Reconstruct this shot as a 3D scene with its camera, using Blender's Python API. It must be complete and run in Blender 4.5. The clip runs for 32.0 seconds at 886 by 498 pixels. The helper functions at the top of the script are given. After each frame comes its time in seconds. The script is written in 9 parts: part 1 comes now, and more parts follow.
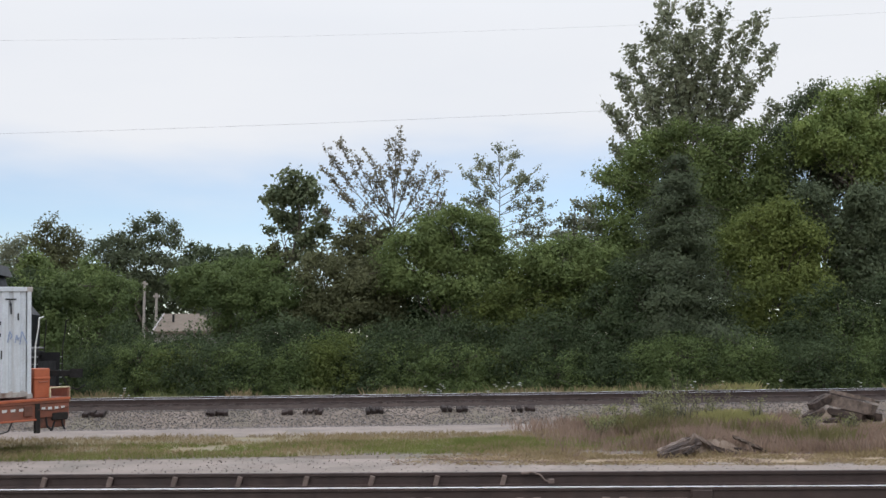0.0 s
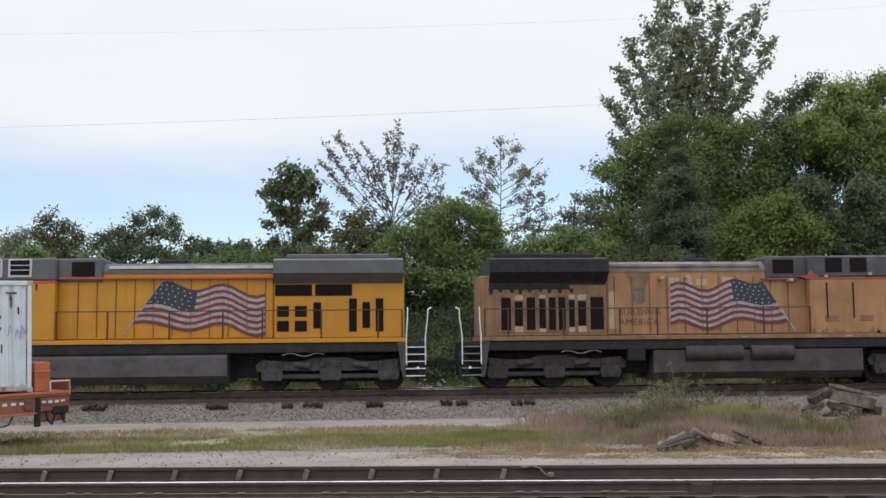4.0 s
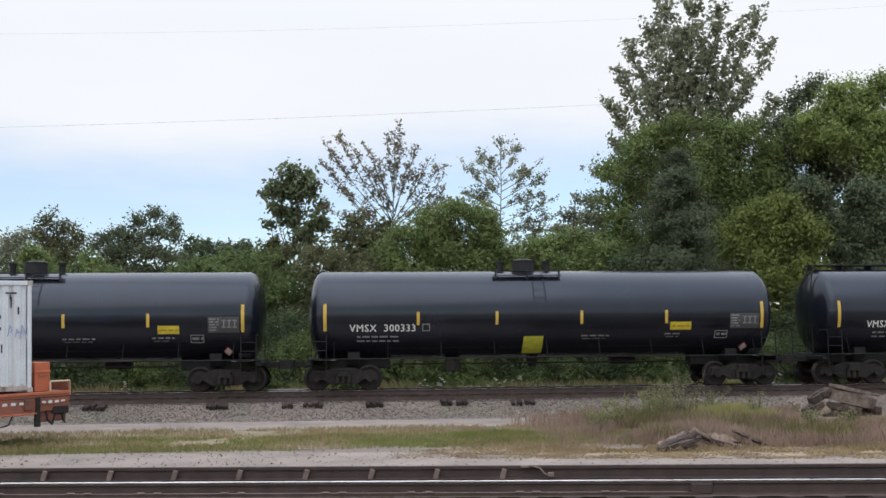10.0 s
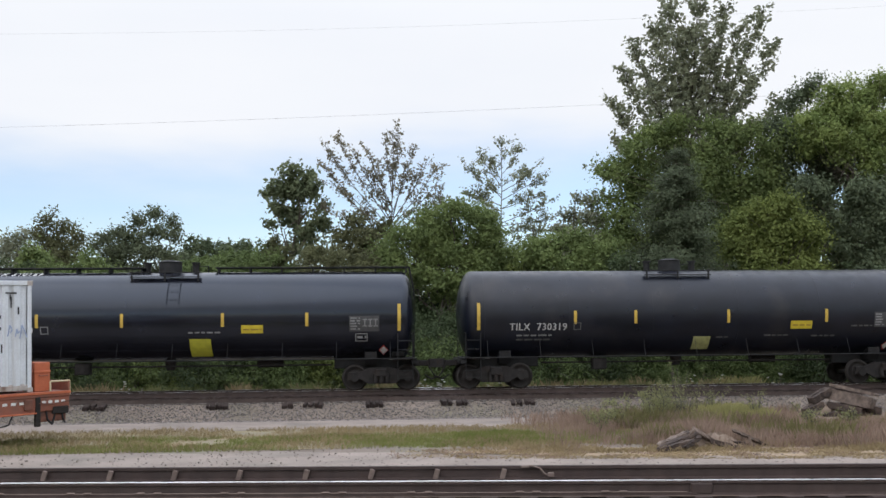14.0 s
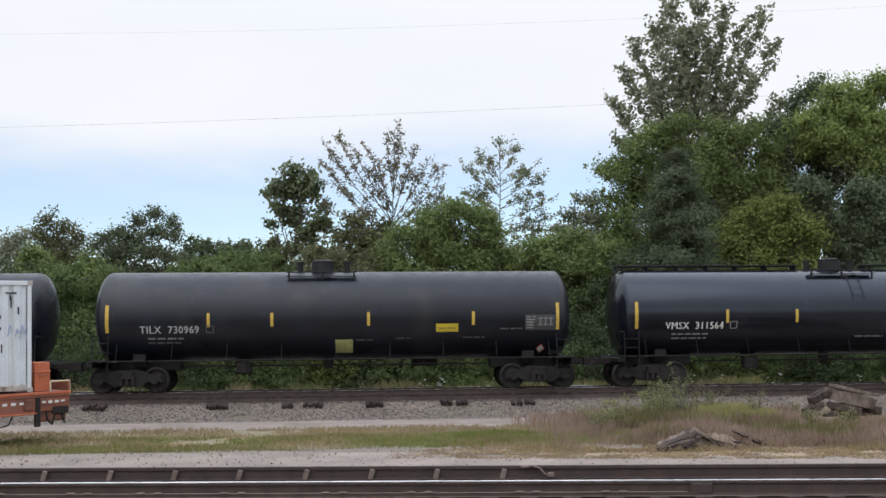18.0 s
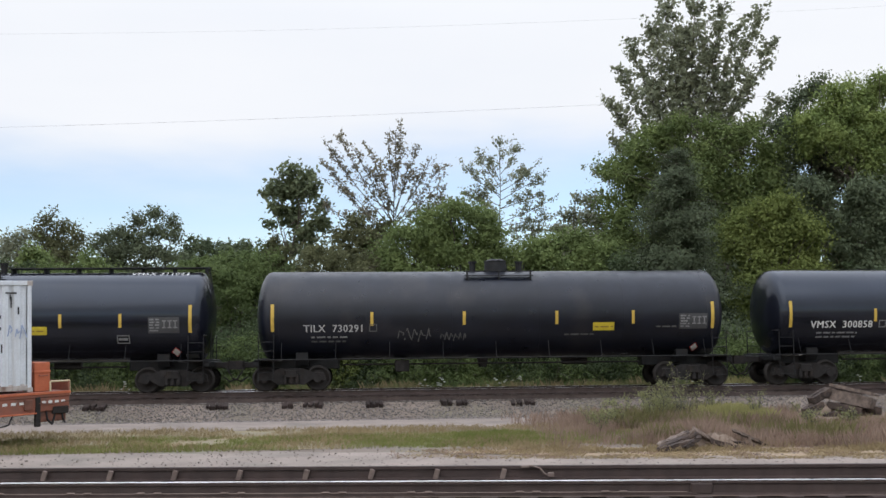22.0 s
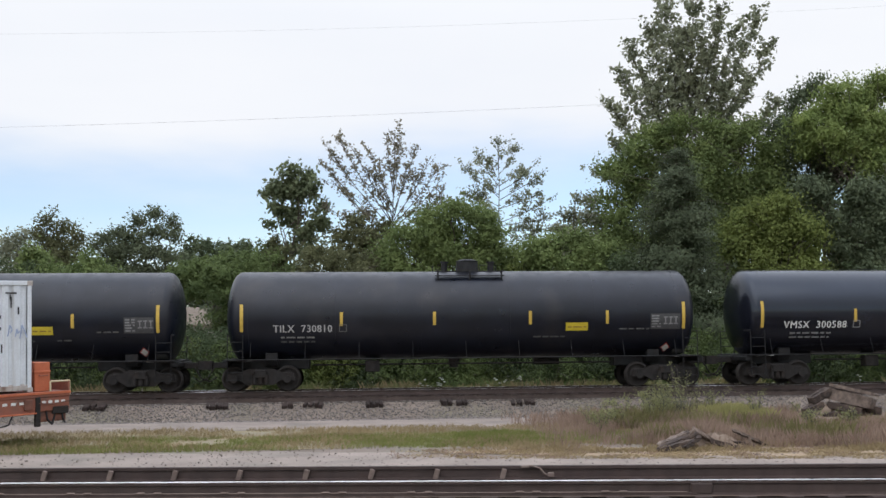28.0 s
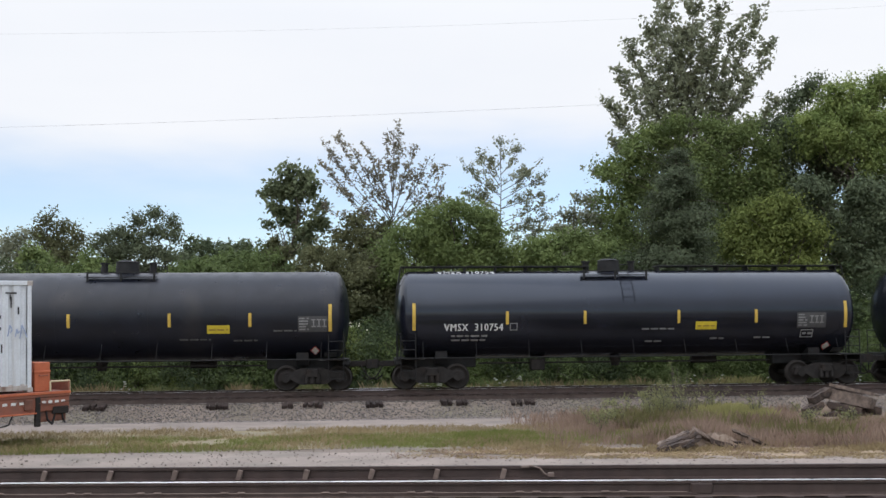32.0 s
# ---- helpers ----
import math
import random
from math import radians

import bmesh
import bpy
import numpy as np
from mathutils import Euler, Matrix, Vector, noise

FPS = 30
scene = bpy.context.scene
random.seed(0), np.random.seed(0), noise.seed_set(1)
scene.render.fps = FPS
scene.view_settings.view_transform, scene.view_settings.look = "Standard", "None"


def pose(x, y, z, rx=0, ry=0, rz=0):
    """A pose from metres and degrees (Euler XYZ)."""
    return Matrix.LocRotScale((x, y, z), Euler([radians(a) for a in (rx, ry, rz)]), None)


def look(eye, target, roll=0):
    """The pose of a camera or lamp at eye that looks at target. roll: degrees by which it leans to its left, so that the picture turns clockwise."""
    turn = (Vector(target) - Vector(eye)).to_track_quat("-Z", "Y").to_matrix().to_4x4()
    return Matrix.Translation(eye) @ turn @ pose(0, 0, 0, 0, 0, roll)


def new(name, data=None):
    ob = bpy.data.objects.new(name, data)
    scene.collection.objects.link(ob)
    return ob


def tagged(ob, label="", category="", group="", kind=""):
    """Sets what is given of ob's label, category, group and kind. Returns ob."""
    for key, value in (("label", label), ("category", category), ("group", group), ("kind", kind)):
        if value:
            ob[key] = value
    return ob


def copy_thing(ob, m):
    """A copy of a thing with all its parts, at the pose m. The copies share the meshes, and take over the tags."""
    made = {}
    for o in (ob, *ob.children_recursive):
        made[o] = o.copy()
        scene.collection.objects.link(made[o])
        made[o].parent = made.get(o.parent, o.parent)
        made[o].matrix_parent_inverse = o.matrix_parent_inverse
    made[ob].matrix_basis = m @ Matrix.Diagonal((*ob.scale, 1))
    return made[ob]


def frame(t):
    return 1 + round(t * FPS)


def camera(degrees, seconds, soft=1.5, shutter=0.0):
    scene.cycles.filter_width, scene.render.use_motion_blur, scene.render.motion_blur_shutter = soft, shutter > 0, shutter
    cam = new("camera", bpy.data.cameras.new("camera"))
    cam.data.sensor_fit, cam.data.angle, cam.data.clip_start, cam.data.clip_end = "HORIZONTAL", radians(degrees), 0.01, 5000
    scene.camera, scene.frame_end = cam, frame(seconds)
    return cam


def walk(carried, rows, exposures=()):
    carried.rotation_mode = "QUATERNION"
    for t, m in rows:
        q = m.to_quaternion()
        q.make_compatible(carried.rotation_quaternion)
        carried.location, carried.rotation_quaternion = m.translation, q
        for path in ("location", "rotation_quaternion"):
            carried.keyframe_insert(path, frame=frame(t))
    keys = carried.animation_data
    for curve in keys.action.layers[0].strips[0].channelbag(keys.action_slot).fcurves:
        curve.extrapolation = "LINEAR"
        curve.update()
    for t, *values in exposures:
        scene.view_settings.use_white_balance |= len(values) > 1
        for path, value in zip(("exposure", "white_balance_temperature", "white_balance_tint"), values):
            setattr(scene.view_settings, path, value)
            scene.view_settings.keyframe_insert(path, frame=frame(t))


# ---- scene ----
# ---- camera and its walk ----
EYE = (0.0, 0.0, 2.3)
cam = camera(46.9, 32.0, soft=1.52)


def aim(lift):
    """The camera's pose with its standing tilt raised by so many degrees."""
    p, y = radians(5.40 + lift), radians(4.3)
    way = Vector((math.sin(y) * math.cos(p), math.cos(y) * math.cos(p), math.sin(p)))
    return look(EYE, Vector(EYE) + way, -0.56)


walk(cam, [(t, aim(a)) for t, a in ((0, 0.349), (0.5, 0.301), (1.0, 0.249), (1.5, 0.190), (2.0, 0.111), (2.5, 0.052),
                                    (3.0, 0.008), (3.5, 0.0), (10.0, 0.0), (32.0, 0.0))],
     [(0, 0.03, 6680, 11.5), (2, 0.08, 6680, 11.5), (3.5, 0.11, 6680, 11.5), (5.6, 0.08, 6680, 11.5), (7, 0.07, 6680, 11.5), (8, 0.11, 6680, 11.5), (10, 0.15, 6680, 11.5), (32, 0.15, 6680, 11.5)])

# ---- world and sun: a bright, thinly overcast sky with a clear gap low down ----
SUN_HIGH, SUN_TURN = radians(52), radians(215)
world = bpy.data.worlds.new("sky")
scene.world = world
world.use_nodes = True
wn, wl = world.node_tree.nodes, world.node_tree.links
wn.clear()
w_out, w_bg = wn.new("ShaderNodeOutputWorld"), wn.new("ShaderNodeBackground")
w_sky = wn.new("ShaderNodeTexSky")
w_sky.sky_type, w_sky.sun_disc, w_sky.sun_elevation, w_sky.sun_rotation = "NISHITA", False, SUN_HIGH, SUN_TURN
w_co, w_sep = wn.new("ShaderNodeTexCoord"), wn.new("ShaderNodeSeparateXYZ")
wl.new(w_co.outputs["Generated"], w_sep.inputs[0])
w_map = wn.new("ShaderNodeMapping")
w_map.inputs["Scale"].default_value = (2.2, 2.2, 9.0)
wl.new(w_co.outputs["Generated"], w_map.inputs[0])
w_noise = wn.new("ShaderNodeTexNoise")
w_noise.inputs["Scale"].default_value, w_noise.inputs["Detail"].default_value = 1.3, 5.0
wl.new(w_map.outputs[0], w_noise.inputs["Vector"])
w_h = wn.new("ShaderNodeMath")
w_h.operation = "MULTIPLY_ADD"
wl.new(w_noise.outputs[0], w_h.inputs[0])
w_h.inputs[1].default_value = 0.12
wl.new(w_sep.outputs[2], w_h.inputs[2])
w_ramp = wn.new("ShaderNodeMapRange")
w_ramp.interpolation_type = "SMOOTHSTEP"
w_ramp.inputs[1].default_value, w_ramp.inputs[2].default_value = 0.185, 0.275
wl.new(w_h.outputs[0], w_ramp.inputs[0])
w_gain = wn.new("ShaderNodeMix")
w_gain.data_type, w_gain.blend_type = "RGBA", "MULTIPLY"
w_gain.inputs[0].default_value = 1.0
wl.new(w_sky.outputs[0], w_gain.inputs[6])
w_gain.inputs[7].default_value = (1.60, 1.61, 1.67, 1)
w_cloud = wn.new("ShaderNodeMix")
w_cloud.data_type = "RGBA"
wl.new(w_noise.outputs[0], w_cloud.inputs[0])
w_cloud.inputs[6].default_value, w_cloud.inputs[7].default_value = (7.55, 8.1, 8.9, 1), (8.5, 8.88, 9.35, 1)
w_mix = wn.new("ShaderNodeMix")
w_mix.data_type = "RGBA"
wl.new(w_ramp.outputs[0], w_mix.inputs[0])
wl.new(w_gain.outputs[2], w_mix.inputs[6])
w_high = wn.new("ShaderNodeMapRange")
w_high.interpolation_type = "SMOOTHSTEP"
wl.new(w_sep.outputs[2], w_high.inputs[0])
for i, k in enumerate((0.28, 0.9, 0.0, 1.0)):
    w_high.inputs[i + 1].default_value = k
w_top = wn.new("ShaderNodeVectorMath")
w_top.operation = "MULTIPLY"
w_blue = wn.new("ShaderNodeMix")
w_blue.data_type = "RGBA"
w_blue.inputs[6].default_value, w_blue.inputs[7].default_value = (1, 1, 1, 1), (1.98, 2.08, 2.28, 1)
wl.new(w_high.outputs[0], w_blue.inputs[0])
wl.new(w_cloud.outputs[2], w_top.inputs[0])
wl.new(w_blue.outputs[2], w_top.inputs[1])
wl.new(w_top.outputs[0], w_mix.inputs[7])
wl.new(w_mix.outputs[2], w_bg.inputs[0])
w_bg.inputs[1].default_value = 0.1
wl.new(w_bg.outputs[0], w_out.inputs[0])

sun = new("sun", bpy.data.lights.new("sun", "SUN"))
sun.data.energy, sun.data.angle, sun.data.color = 0.7, radians(70), (1.0, 0.97, 0.93)
sun.matrix_world = look((0, 0, 60), Vector((0, 0, 60)) - Vector((math.sin(SUN_TURN) * math.cos(SUN_HIGH), math.cos(SUN_TURN) * math.cos(SUN_HIGH), math.sin(SUN_HIGH))))

# ---- materials ----


def mat(name, col, rough=0.7, metal=0.0, var=0.18, scale=3.0, bump=0.15, grain=40.0, stain=None, amount=0.35, stain_scale=0.8,
        streak=False, rnd=0.0, island=0.0, spec=0.5, rough_var=0.1):
    """A weathered surface: a base colour that wavers at two scales, fine relief, and stains or running streaks of another colour."""
    m = bpy.data.materials.new(name)
    m.use_nodes = True
    n, l = m.node_tree.nodes, m.node_tree.links
    b = n["Principled BSDF"]
    b.inputs["Roughness"].default_value, b.inputs["Metallic"].default_value = rough, metal
    b.inputs["Specular IOR Level"].default_value = spec
    co = n.new("ShaderNodeTexCoord")

    def tex(s, detail=4.0, squash=None):
        t = n.new("ShaderNodeTexNoise")
        t.inputs["Scale"].default_value, t.inputs["Detail"].default_value = s, detail
        if squash:
            mp = n.new("ShaderNodeMapping")
            mp.inputs["Scale"].default_value = squash
            l.new(co.outputs["Object"], mp.inputs[0])
            l.new(mp.outputs[0], t.inputs["Vector"])
        else:
            l.new(co.outputs["Object"], t.inputs["Vector"])
        return t.outputs[0]

    def mix(fac, a, c, blend="MIX"):
        x = n.new("ShaderNodeMix")
        x.data_type, x.blend_type = "RGBA", blend
        for i, v in ((0, fac), (6, a), (7, c)):
            if isinstance(v, (int, float)):
                x.inputs[i].default_value = v
            elif isinstance(v, tuple):
                x.inputs[i].default_value = (*v[:3], 1)
            else:
                l.new(v, x.inputs[i])
        return x.outputs[2]

    def span(v, a, c, lo=0.0, hi=1.0):
        x = n.new("ShaderNodeMapRange")
        l.new(v, x.inputs[0])
        for i, k in enumerate((a, c, lo, hi)):
            x.inputs[i + 1].default_value = k
        return x.outputs[0]

    dark, light = tuple(c * (1 - var) for c in col), tuple(min(1.0, c * (1 + var)) for c in col)
    c = mix(span(tex(scale), 0.3, 0.7), dark, light)
    c = mix(span(tex(grain, 2.0), 0.3, 0.7, 0.0, 0.5), c, mix(1.0, c, (0.72, 0.72, 0.72), "MULTIPLY"))
    if stain:
        s = tex(stain_scale, 6.0, (5.0, 5.0, 0.35) if streak else None)
        c = mix(span(s, 0.62 - amount * 0.3, 0.72 - amount * 0.05, 0.0, 0.9), c, stain)
    if rnd:
        oi = n.new("ShaderNodeObjectInfo")
        c = mix(span(oi.outputs["Random"], 0, 1, 0, rnd), c, mix(1.0, c, (0.35, 0.35, 0.35), "MULTIPLY"))
    if island:
        ge = n.new("ShaderNodeNewGeometry")
        c = mix(span(ge.outputs["Random Per Island"], 0, 1, 0, island), c, mix(1.0, c, (0.25, 0.25, 0.25), "MULTIPLY"))
    l.new(c, b.inputs["Base Color"])
    r = span(tex(scale * 2.3), 0.3, 0.7, max(0.02, rough - rough_var), min(1.0, rough + rough_var))
    l.new(r, b.inputs["Roughness"])
    if bump:
        bp = n.new("ShaderNodeBump")
        bp.inputs["Strength"].default_value, bp.inputs["Distance"].default_value = bump, 0.02
        l.new(tex(grain, 3.0), bp.inputs["Height"])
        l.new(bp.outputs[0], b.inputs["Normal"])
    return m


def leaf_mat(name, col, col2, shine=0.45):
    """Leaves: two greens that vary leaf by leaf and clump by clump, lit partly from behind."""
    m = bpy.data.materials.new(name)
    m.use_nodes = True
    n, l = m.node_tree.nodes, m.node_tree.links
    b = n["Principled BSDF"]
    b.inputs["Roughness"].default_value = shine
    b.inputs["Specular IOR Level"].default_value = 0.06
    ge, co = n.new("ShaderNodeNewGeometry"), n.new("ShaderNodeTexCoord")
    t = n.new("ShaderNodeTexNoise")
    t.inputs["Scale"].default_value, t.inputs["Detail"].default_value = 0.9, 3.0
    l.new(co.outputs["Object"], t.inputs["Vector"])
    add = n.new("ShaderNodeMath")
    add.operation = "MULTIPLY_ADD"
    l.new(ge.outputs["Random Per Island"], add.inputs[0])
    add.inputs[1].default_value = 0.14
    sub = n.new("ShaderNodeMapRange")
    l.new(t.outputs[0], sub.inputs[0])
    for i, k in enumerate((0.3, 0.7, -0.1, 0.8)):
        sub.inputs[i + 1].default_value = k
    l.new(sub.outputs[0], add.inputs[2])
    x = n.new("ShaderNodeMix")
    x.data_type = "RGBA"
    l.new(add.outputs[0], x.inputs[0])
    x.inputs[6].default_value, x.inputs[7].default_value = (*col, 1), (*col2, 1)
    l.new(x.outputs[2], b.inputs["Base Color"])
    tr, ms = n.new("ShaderNodeBsdfTranslucent"), n.new("ShaderNodeMixShader")
    l.new(x.outputs[2], tr.inputs[0])
    ms.inputs[0].default_value = 0.36
    l.new(b.outputs[0], ms.inputs[1])
    l.new(tr.outputs[0], ms.inputs[2])
    l.new(ms.outputs[0], n["Material Output"].inputs[0])
    return m


M_SOIL = mat("dry_soil_and_gravel", (0.205, 0.163, 0.13), 0.95, var=0.25, scale=0.5, bump=0.8, grain=14, stain=(0.16, 0.15, 0.10), amount=0.4, stain_scale=0.35)
M_ROAD = mat("grey_gravel", (0.262, 0.214, 0.182), 0.95, var=0.18, scale=0.7, bump=0.8, grain=18, stain=(0.175, 0.15, 0.125), amount=0.35, stain_scale=0.6)
M_BALLAST = mat("ballast_bed", (0.048, 0.034, 0.028), 0.95, spec=0.2, var=0.3, scale=2.5, bump=1.0, grain=16)
M_STONE = mat("ballast_stone", (0.255, 0.222, 0.202), 0.9, var=0.25, scale=5, bump=0.3, grain=60, island=0.9)
M_TIE = mat("old_tie_wood", (0.036, 0.022, 0.018), 0.9, var=0.3, scale=6, bump=0.6, grain=50, rnd=0.6)
M_LOGDARK = mat("dark_brown_timber", (0.06, 0.041, 0.033), 0.9, var=0.4, scale=6, bump=0.8, grain=30, stain=(0.125, 0.09, 0.07), amount=0.35, stain_scale=5, rnd=0.5)
M_LOG = mat("weathered_timber", (0.20, 0.15, 0.122), 0.9, var=0.35, scale=6, bump=0.8, grain=30, stain=(0.06, 0.042, 0.033), amount=0.5, stain_scale=4, rnd=0.4)
M_RAIL = mat("rusty_rail", (0.05, 0.031, 0.026), 0.65, var=0.25, scale=3, bump=0.3, grain=60)
M_RAILTOP = mat("polished_rail_head", (0.78, 0.77, 0.77), 0.3, 1.0, var=0.1, scale=2, bump=0.03, grain=60)
M_TANK = mat("black_tank_paint", (0.009, 0.010, 0.0155), 0.2, var=0.3, scale=1.2, spec=0.54, bump=0.0, grain=8, stain=(0.012, 0.012, 0.014), amount=0.2, stain_scale=0.5, rough_var=0.02)
M_TANKMATT = mat("dull_black_tank_paint", (0.0065, 0.0085, 0.0155), 0.36, spec=0.4, var=0.3, scale=1.2, bump=0.0, grain=10, stain=(0.022, 0.02, 0.021), amount=0.3, stain_scale=0.6)
M_TANK.node_tree.nodes["Principled BSDF"].inputs["Specular Tint"].default_value = (0.78, 0.87, 1.0, 1)
M_BLACK = mat("black_steel", (0.0105, 0.0105, 0.0115), 0.6, spec=0.3, var=0.4, scale=3, bump=0.15, grain=30, stain=(0.014, 0.011, 0.010), amount=0.35, stain_scale=2.0)
M_GRIME = mat("grimy_truck_steel", (0.022, 0.0195, 0.0185), 0.8, spec=0.25, var=0.4, scale=5, bump=0.3, grain=30, stain=(0.026, 0.020, 0.017), amount=0.4, stain_scale=3.0)
M_WHEEL = mat("wheel_steel", (0.026, 0.022, 0.02), 0.7, 0.0, spec=0.3, var=0.3, scale=6, bump=0.2, grain=40)
M_YELLOW = mat("reflective_yellow", (0.54, 0.36, 0.06), 0.5, var=0.12, scale=6, bump=0.05, grain=60)
M_PLACARD = mat("yellow_sign_paint", (0.55, 0.42, 0.03), 0.55, var=0.12, scale=5, bump=0.05, grain=60)
M_LIME = mat("lime_sign_paint", (0.48, 0.47, 0.05), 0.55, var=0.15, scale=5, bump=0.05, grain=60)
M_WHITE = mat("white_lettering", (0.62, 0.62, 0.60), 0.6, var=0.12, scale=8, bump=0.05, grain=60)
M_GREY = mat("pale_grey_stencil", (0.20, 0.20, 0.20), 0.65, var=0.2, scale=8, bump=0.05, grain=60)
M_DIM = mat("worn_stencil", (0.085, 0.085, 0.085), 0.65, var=0.3, scale=8, bump=0.05, grain=60)
M_RED = mat("red_sign_paint", (0.45, 0.05, 0.04), 0.6, var=0.15, scale=8, bump=0.05, grain=60)
M_BARK = mat("bark", (0.085, 0.07, 0.055), 0.95, var=0.35, scale=5, bump=0.8, grain=20)
M_TWIG = mat("grey_twig", (0.085, 0.072, 0.06), 0.9, var=0.3, scale=5, bump=0.2, grain=30)

# ---- geometry helpers ----


class Geo:
    """Gathers faces for one mesh. mx=-1 mirrors along x."""

    def __init__(self, mx=1):
        self.v, self.f, self.s, self.mx = [], [], [], mx

    def add(self, vs, fs, smooth=False):
        k = len(self.v)
        self.v += [(x * self.mx, y, z) for x, y, z in vs]
        for f in fs:
            self.f.append(tuple(k + i for i in (f if self.mx > 0 else reversed(f))))
            self.s.append(smooth)
        return self

    def box(self, x0, x1, y0, y1, z0, z1, m=None):
        vs = [(x, y, z) for x in (x0, x1) for y in (y0, y1) for z in (z0, z1)]
        if m:
            vs = [tuple(m @ Vector(p)) for p in vs]
        return self.add(vs, [(0, 1, 3, 2), (4, 6, 7, 5), (0, 4, 5, 1), (2, 3, 7, 6), (0, 2, 6, 4), (1, 5, 7, 3)])

    def slab(self, x0, x1, y0, y1, z0, z1, c=0.03, m=None):
        """A box with chamfered edges all round."""
        vs, key = [], {}
        for i, x in enumerate((x0, x1)):
            for j, y in enumerate((y0, y1)):
                for k, z in enumerate((z0, z1)):
                    sx, sy, sz = c * (1 - 2 * i), c * (1 - 2 * j), c * (1 - 2 * k)
                    for a, p in enumerate(((x, y + sy, z + sz), (x + sx, y, z + sz), (x + sx, y + sy, z))):
                        key[i, j, k, a] = len(vs)
                        vs.append(tuple(m @ Vector(p)) if m else p)
        q, fs = key, []
        for i in (0, 1):
            fs += [(q[i, 0, 0, 0], q[i, 0, 1, 0], q[i, 1, 1, 0], q[i, 1, 0, 0]), (q[0, i, 0, 1], q[1, i, 0, 1], q[1, i, 1, 1], q[0, i, 1, 1]),
                   (q[0, 0, i, 2], q[0, 1, i, 2], q[1, 1, i, 2], q[1, 0, i, 2])]
            for j in (0, 1):
                fs += [(q[i, j, 0, 0], q[i, j, 1, 0], q[i, j, 1, 1], q[i, j, 0, 1]), (q[i, 0, j, 0], q[i, 1, j, 0], q[i, 1, j, 2], q[i, 0, j, 2]),
                       (q[0, i, j, 1], q[1, i, j, 1], q[1, i, j, 2], q[0, i, j, 2])]
                for k in (0, 1):
                    fs.append((q[i, j, k, 0], q[i, j, k, 1], q[i, j, k, 2]))
        return self.add(vs, fs)

    def cyl(self, p0, p1, r0, r1=None, n=12, cap=True):
        r1 = r0 if r1 is None else r1
        a, b = Vector(p0), Vector(p1)
        d = (b - a).normalized()
        u = d.orthogonal().normalized()
        w = d.cross(u)
        ring = [u * math.cos(2 * math.pi * i / n) + w * math.sin(2 * math.pi * i / n) for i in range(n)]
        vs = [tuple(a + e * r0) for e in ring] + [tuple(b + e * r1) for e in ring]
        self.add(vs, [(i, (i + 1) % n, n + (i + 1) % n, n + i) for i in range(n)], True)
        if cap:
            self.add(vs[:n], [tuple(reversed(range(n)))])
            self.add(vs[n:], [tuple(range(n))])
        return self

    def tube(self, pts, r, n=6):
        for a, b in zip(pts, pts[1:]):
            self.cyl(a, b, r, r, n)
        return self

    def prism(self, poly, axis, a, b):
        """A polygon drawn out along an axis: its points give the other two coordinates in order."""
        def at(p, t):
            return {"x": (t, p[0], p[1]), "y": (p[0], t, p[1]), "z": (p[0], p[1], t)}[axis]
        n = len(poly)
        vs = [at(p, a) for p in poly] + [at(p, b) for p in poly]
        return self.add(vs, [(i, (i + 1) % n, n + (i + 1) % n, n + i) for i in range(n)] + [tuple(reversed(range(n))), tuple(range(n, 2 * n))])

    def spin(self, prof, z, n=40):
        """A profile of (x, radius) turned about a lengthwise axis at height z."""
        vs = [(x, r * math.cos(2 * math.pi * i / n), z + r * math.sin(2 * math.pi * i / n)) for x, r in prof for i in range(n)]
        return self.add(vs, [(k * n + i, k * n + (i + 1) % n, (k + 1) * n + (i + 1) % n, (k + 1) * n + i) for k in range(len(prof) - 1) for i in range(n)], True)

    def mesh(self, name, material):
        me = bpy.data.meshes.new(name)
        me.from_pydata(self.v, [], self.f)
        me.polygons.foreach_set("use_smooth", self.s)
        me.materials.append(material)
        me.update()
        return me

    def obj(self, name, material, parent=None, label="", at=None):
        ob = new(name, self.mesh(name, material))
        if parent:
            ob.parent = parent
        if at is not None:
            ob.matrix_basis = at
        return tagged(ob, label=label)


def part(name, geo, material, parent, label="", at=None):
    return geo.obj(name, material, parent, label, at)


def thing(name, label, category, at=None, group="", kind=""):
    ob = new(name)
    ob.empty_display_size = 0.3
    if at is not None:
        ob.matrix_basis = at
    return tagged(ob, label, category, group, kind)


LETTERS = {}


def letters(text, width=None, height=0.3, gap=1.1, bold=0.0):
    """Points and faces of a line of writing from x = 0, scaled to a height of capitals and, if given, to a width."""
    key = (text, gap, bold)
    if key not in LETTERS:
        cu = bpy.data.curves.new("writing", "FONT")
        cu.body, cu.resolution_u, cu.offset, cu.space_character = text, 2, bold, gap
        tmp = bpy.data.objects.new("writing", cu)
        me = tmp.to_mesh()
        vs, fs = [tuple(v.co) for v in me.vertices], [tuple(p.vertices) for p in me.polygons]
        tmp.to_mesh_clear()
        bpy.data.objects.remove(tmp)
        bpy.data.curves.remove(cu)
        x0, x1 = min(v[0] for v in vs), max(v[0] for v in vs)
        y1 = max(v[1] for v in vs)
        LETTERS[key] = [((v[0] - x0) / (x1 - x0), v[1] / y1) for v in vs], fs, (x1 - x0) / y1
    vs, fs, wide = LETTERS[key]
    w = width or wide * height
    return [(x * w, y * height) for x, y in vs], fs


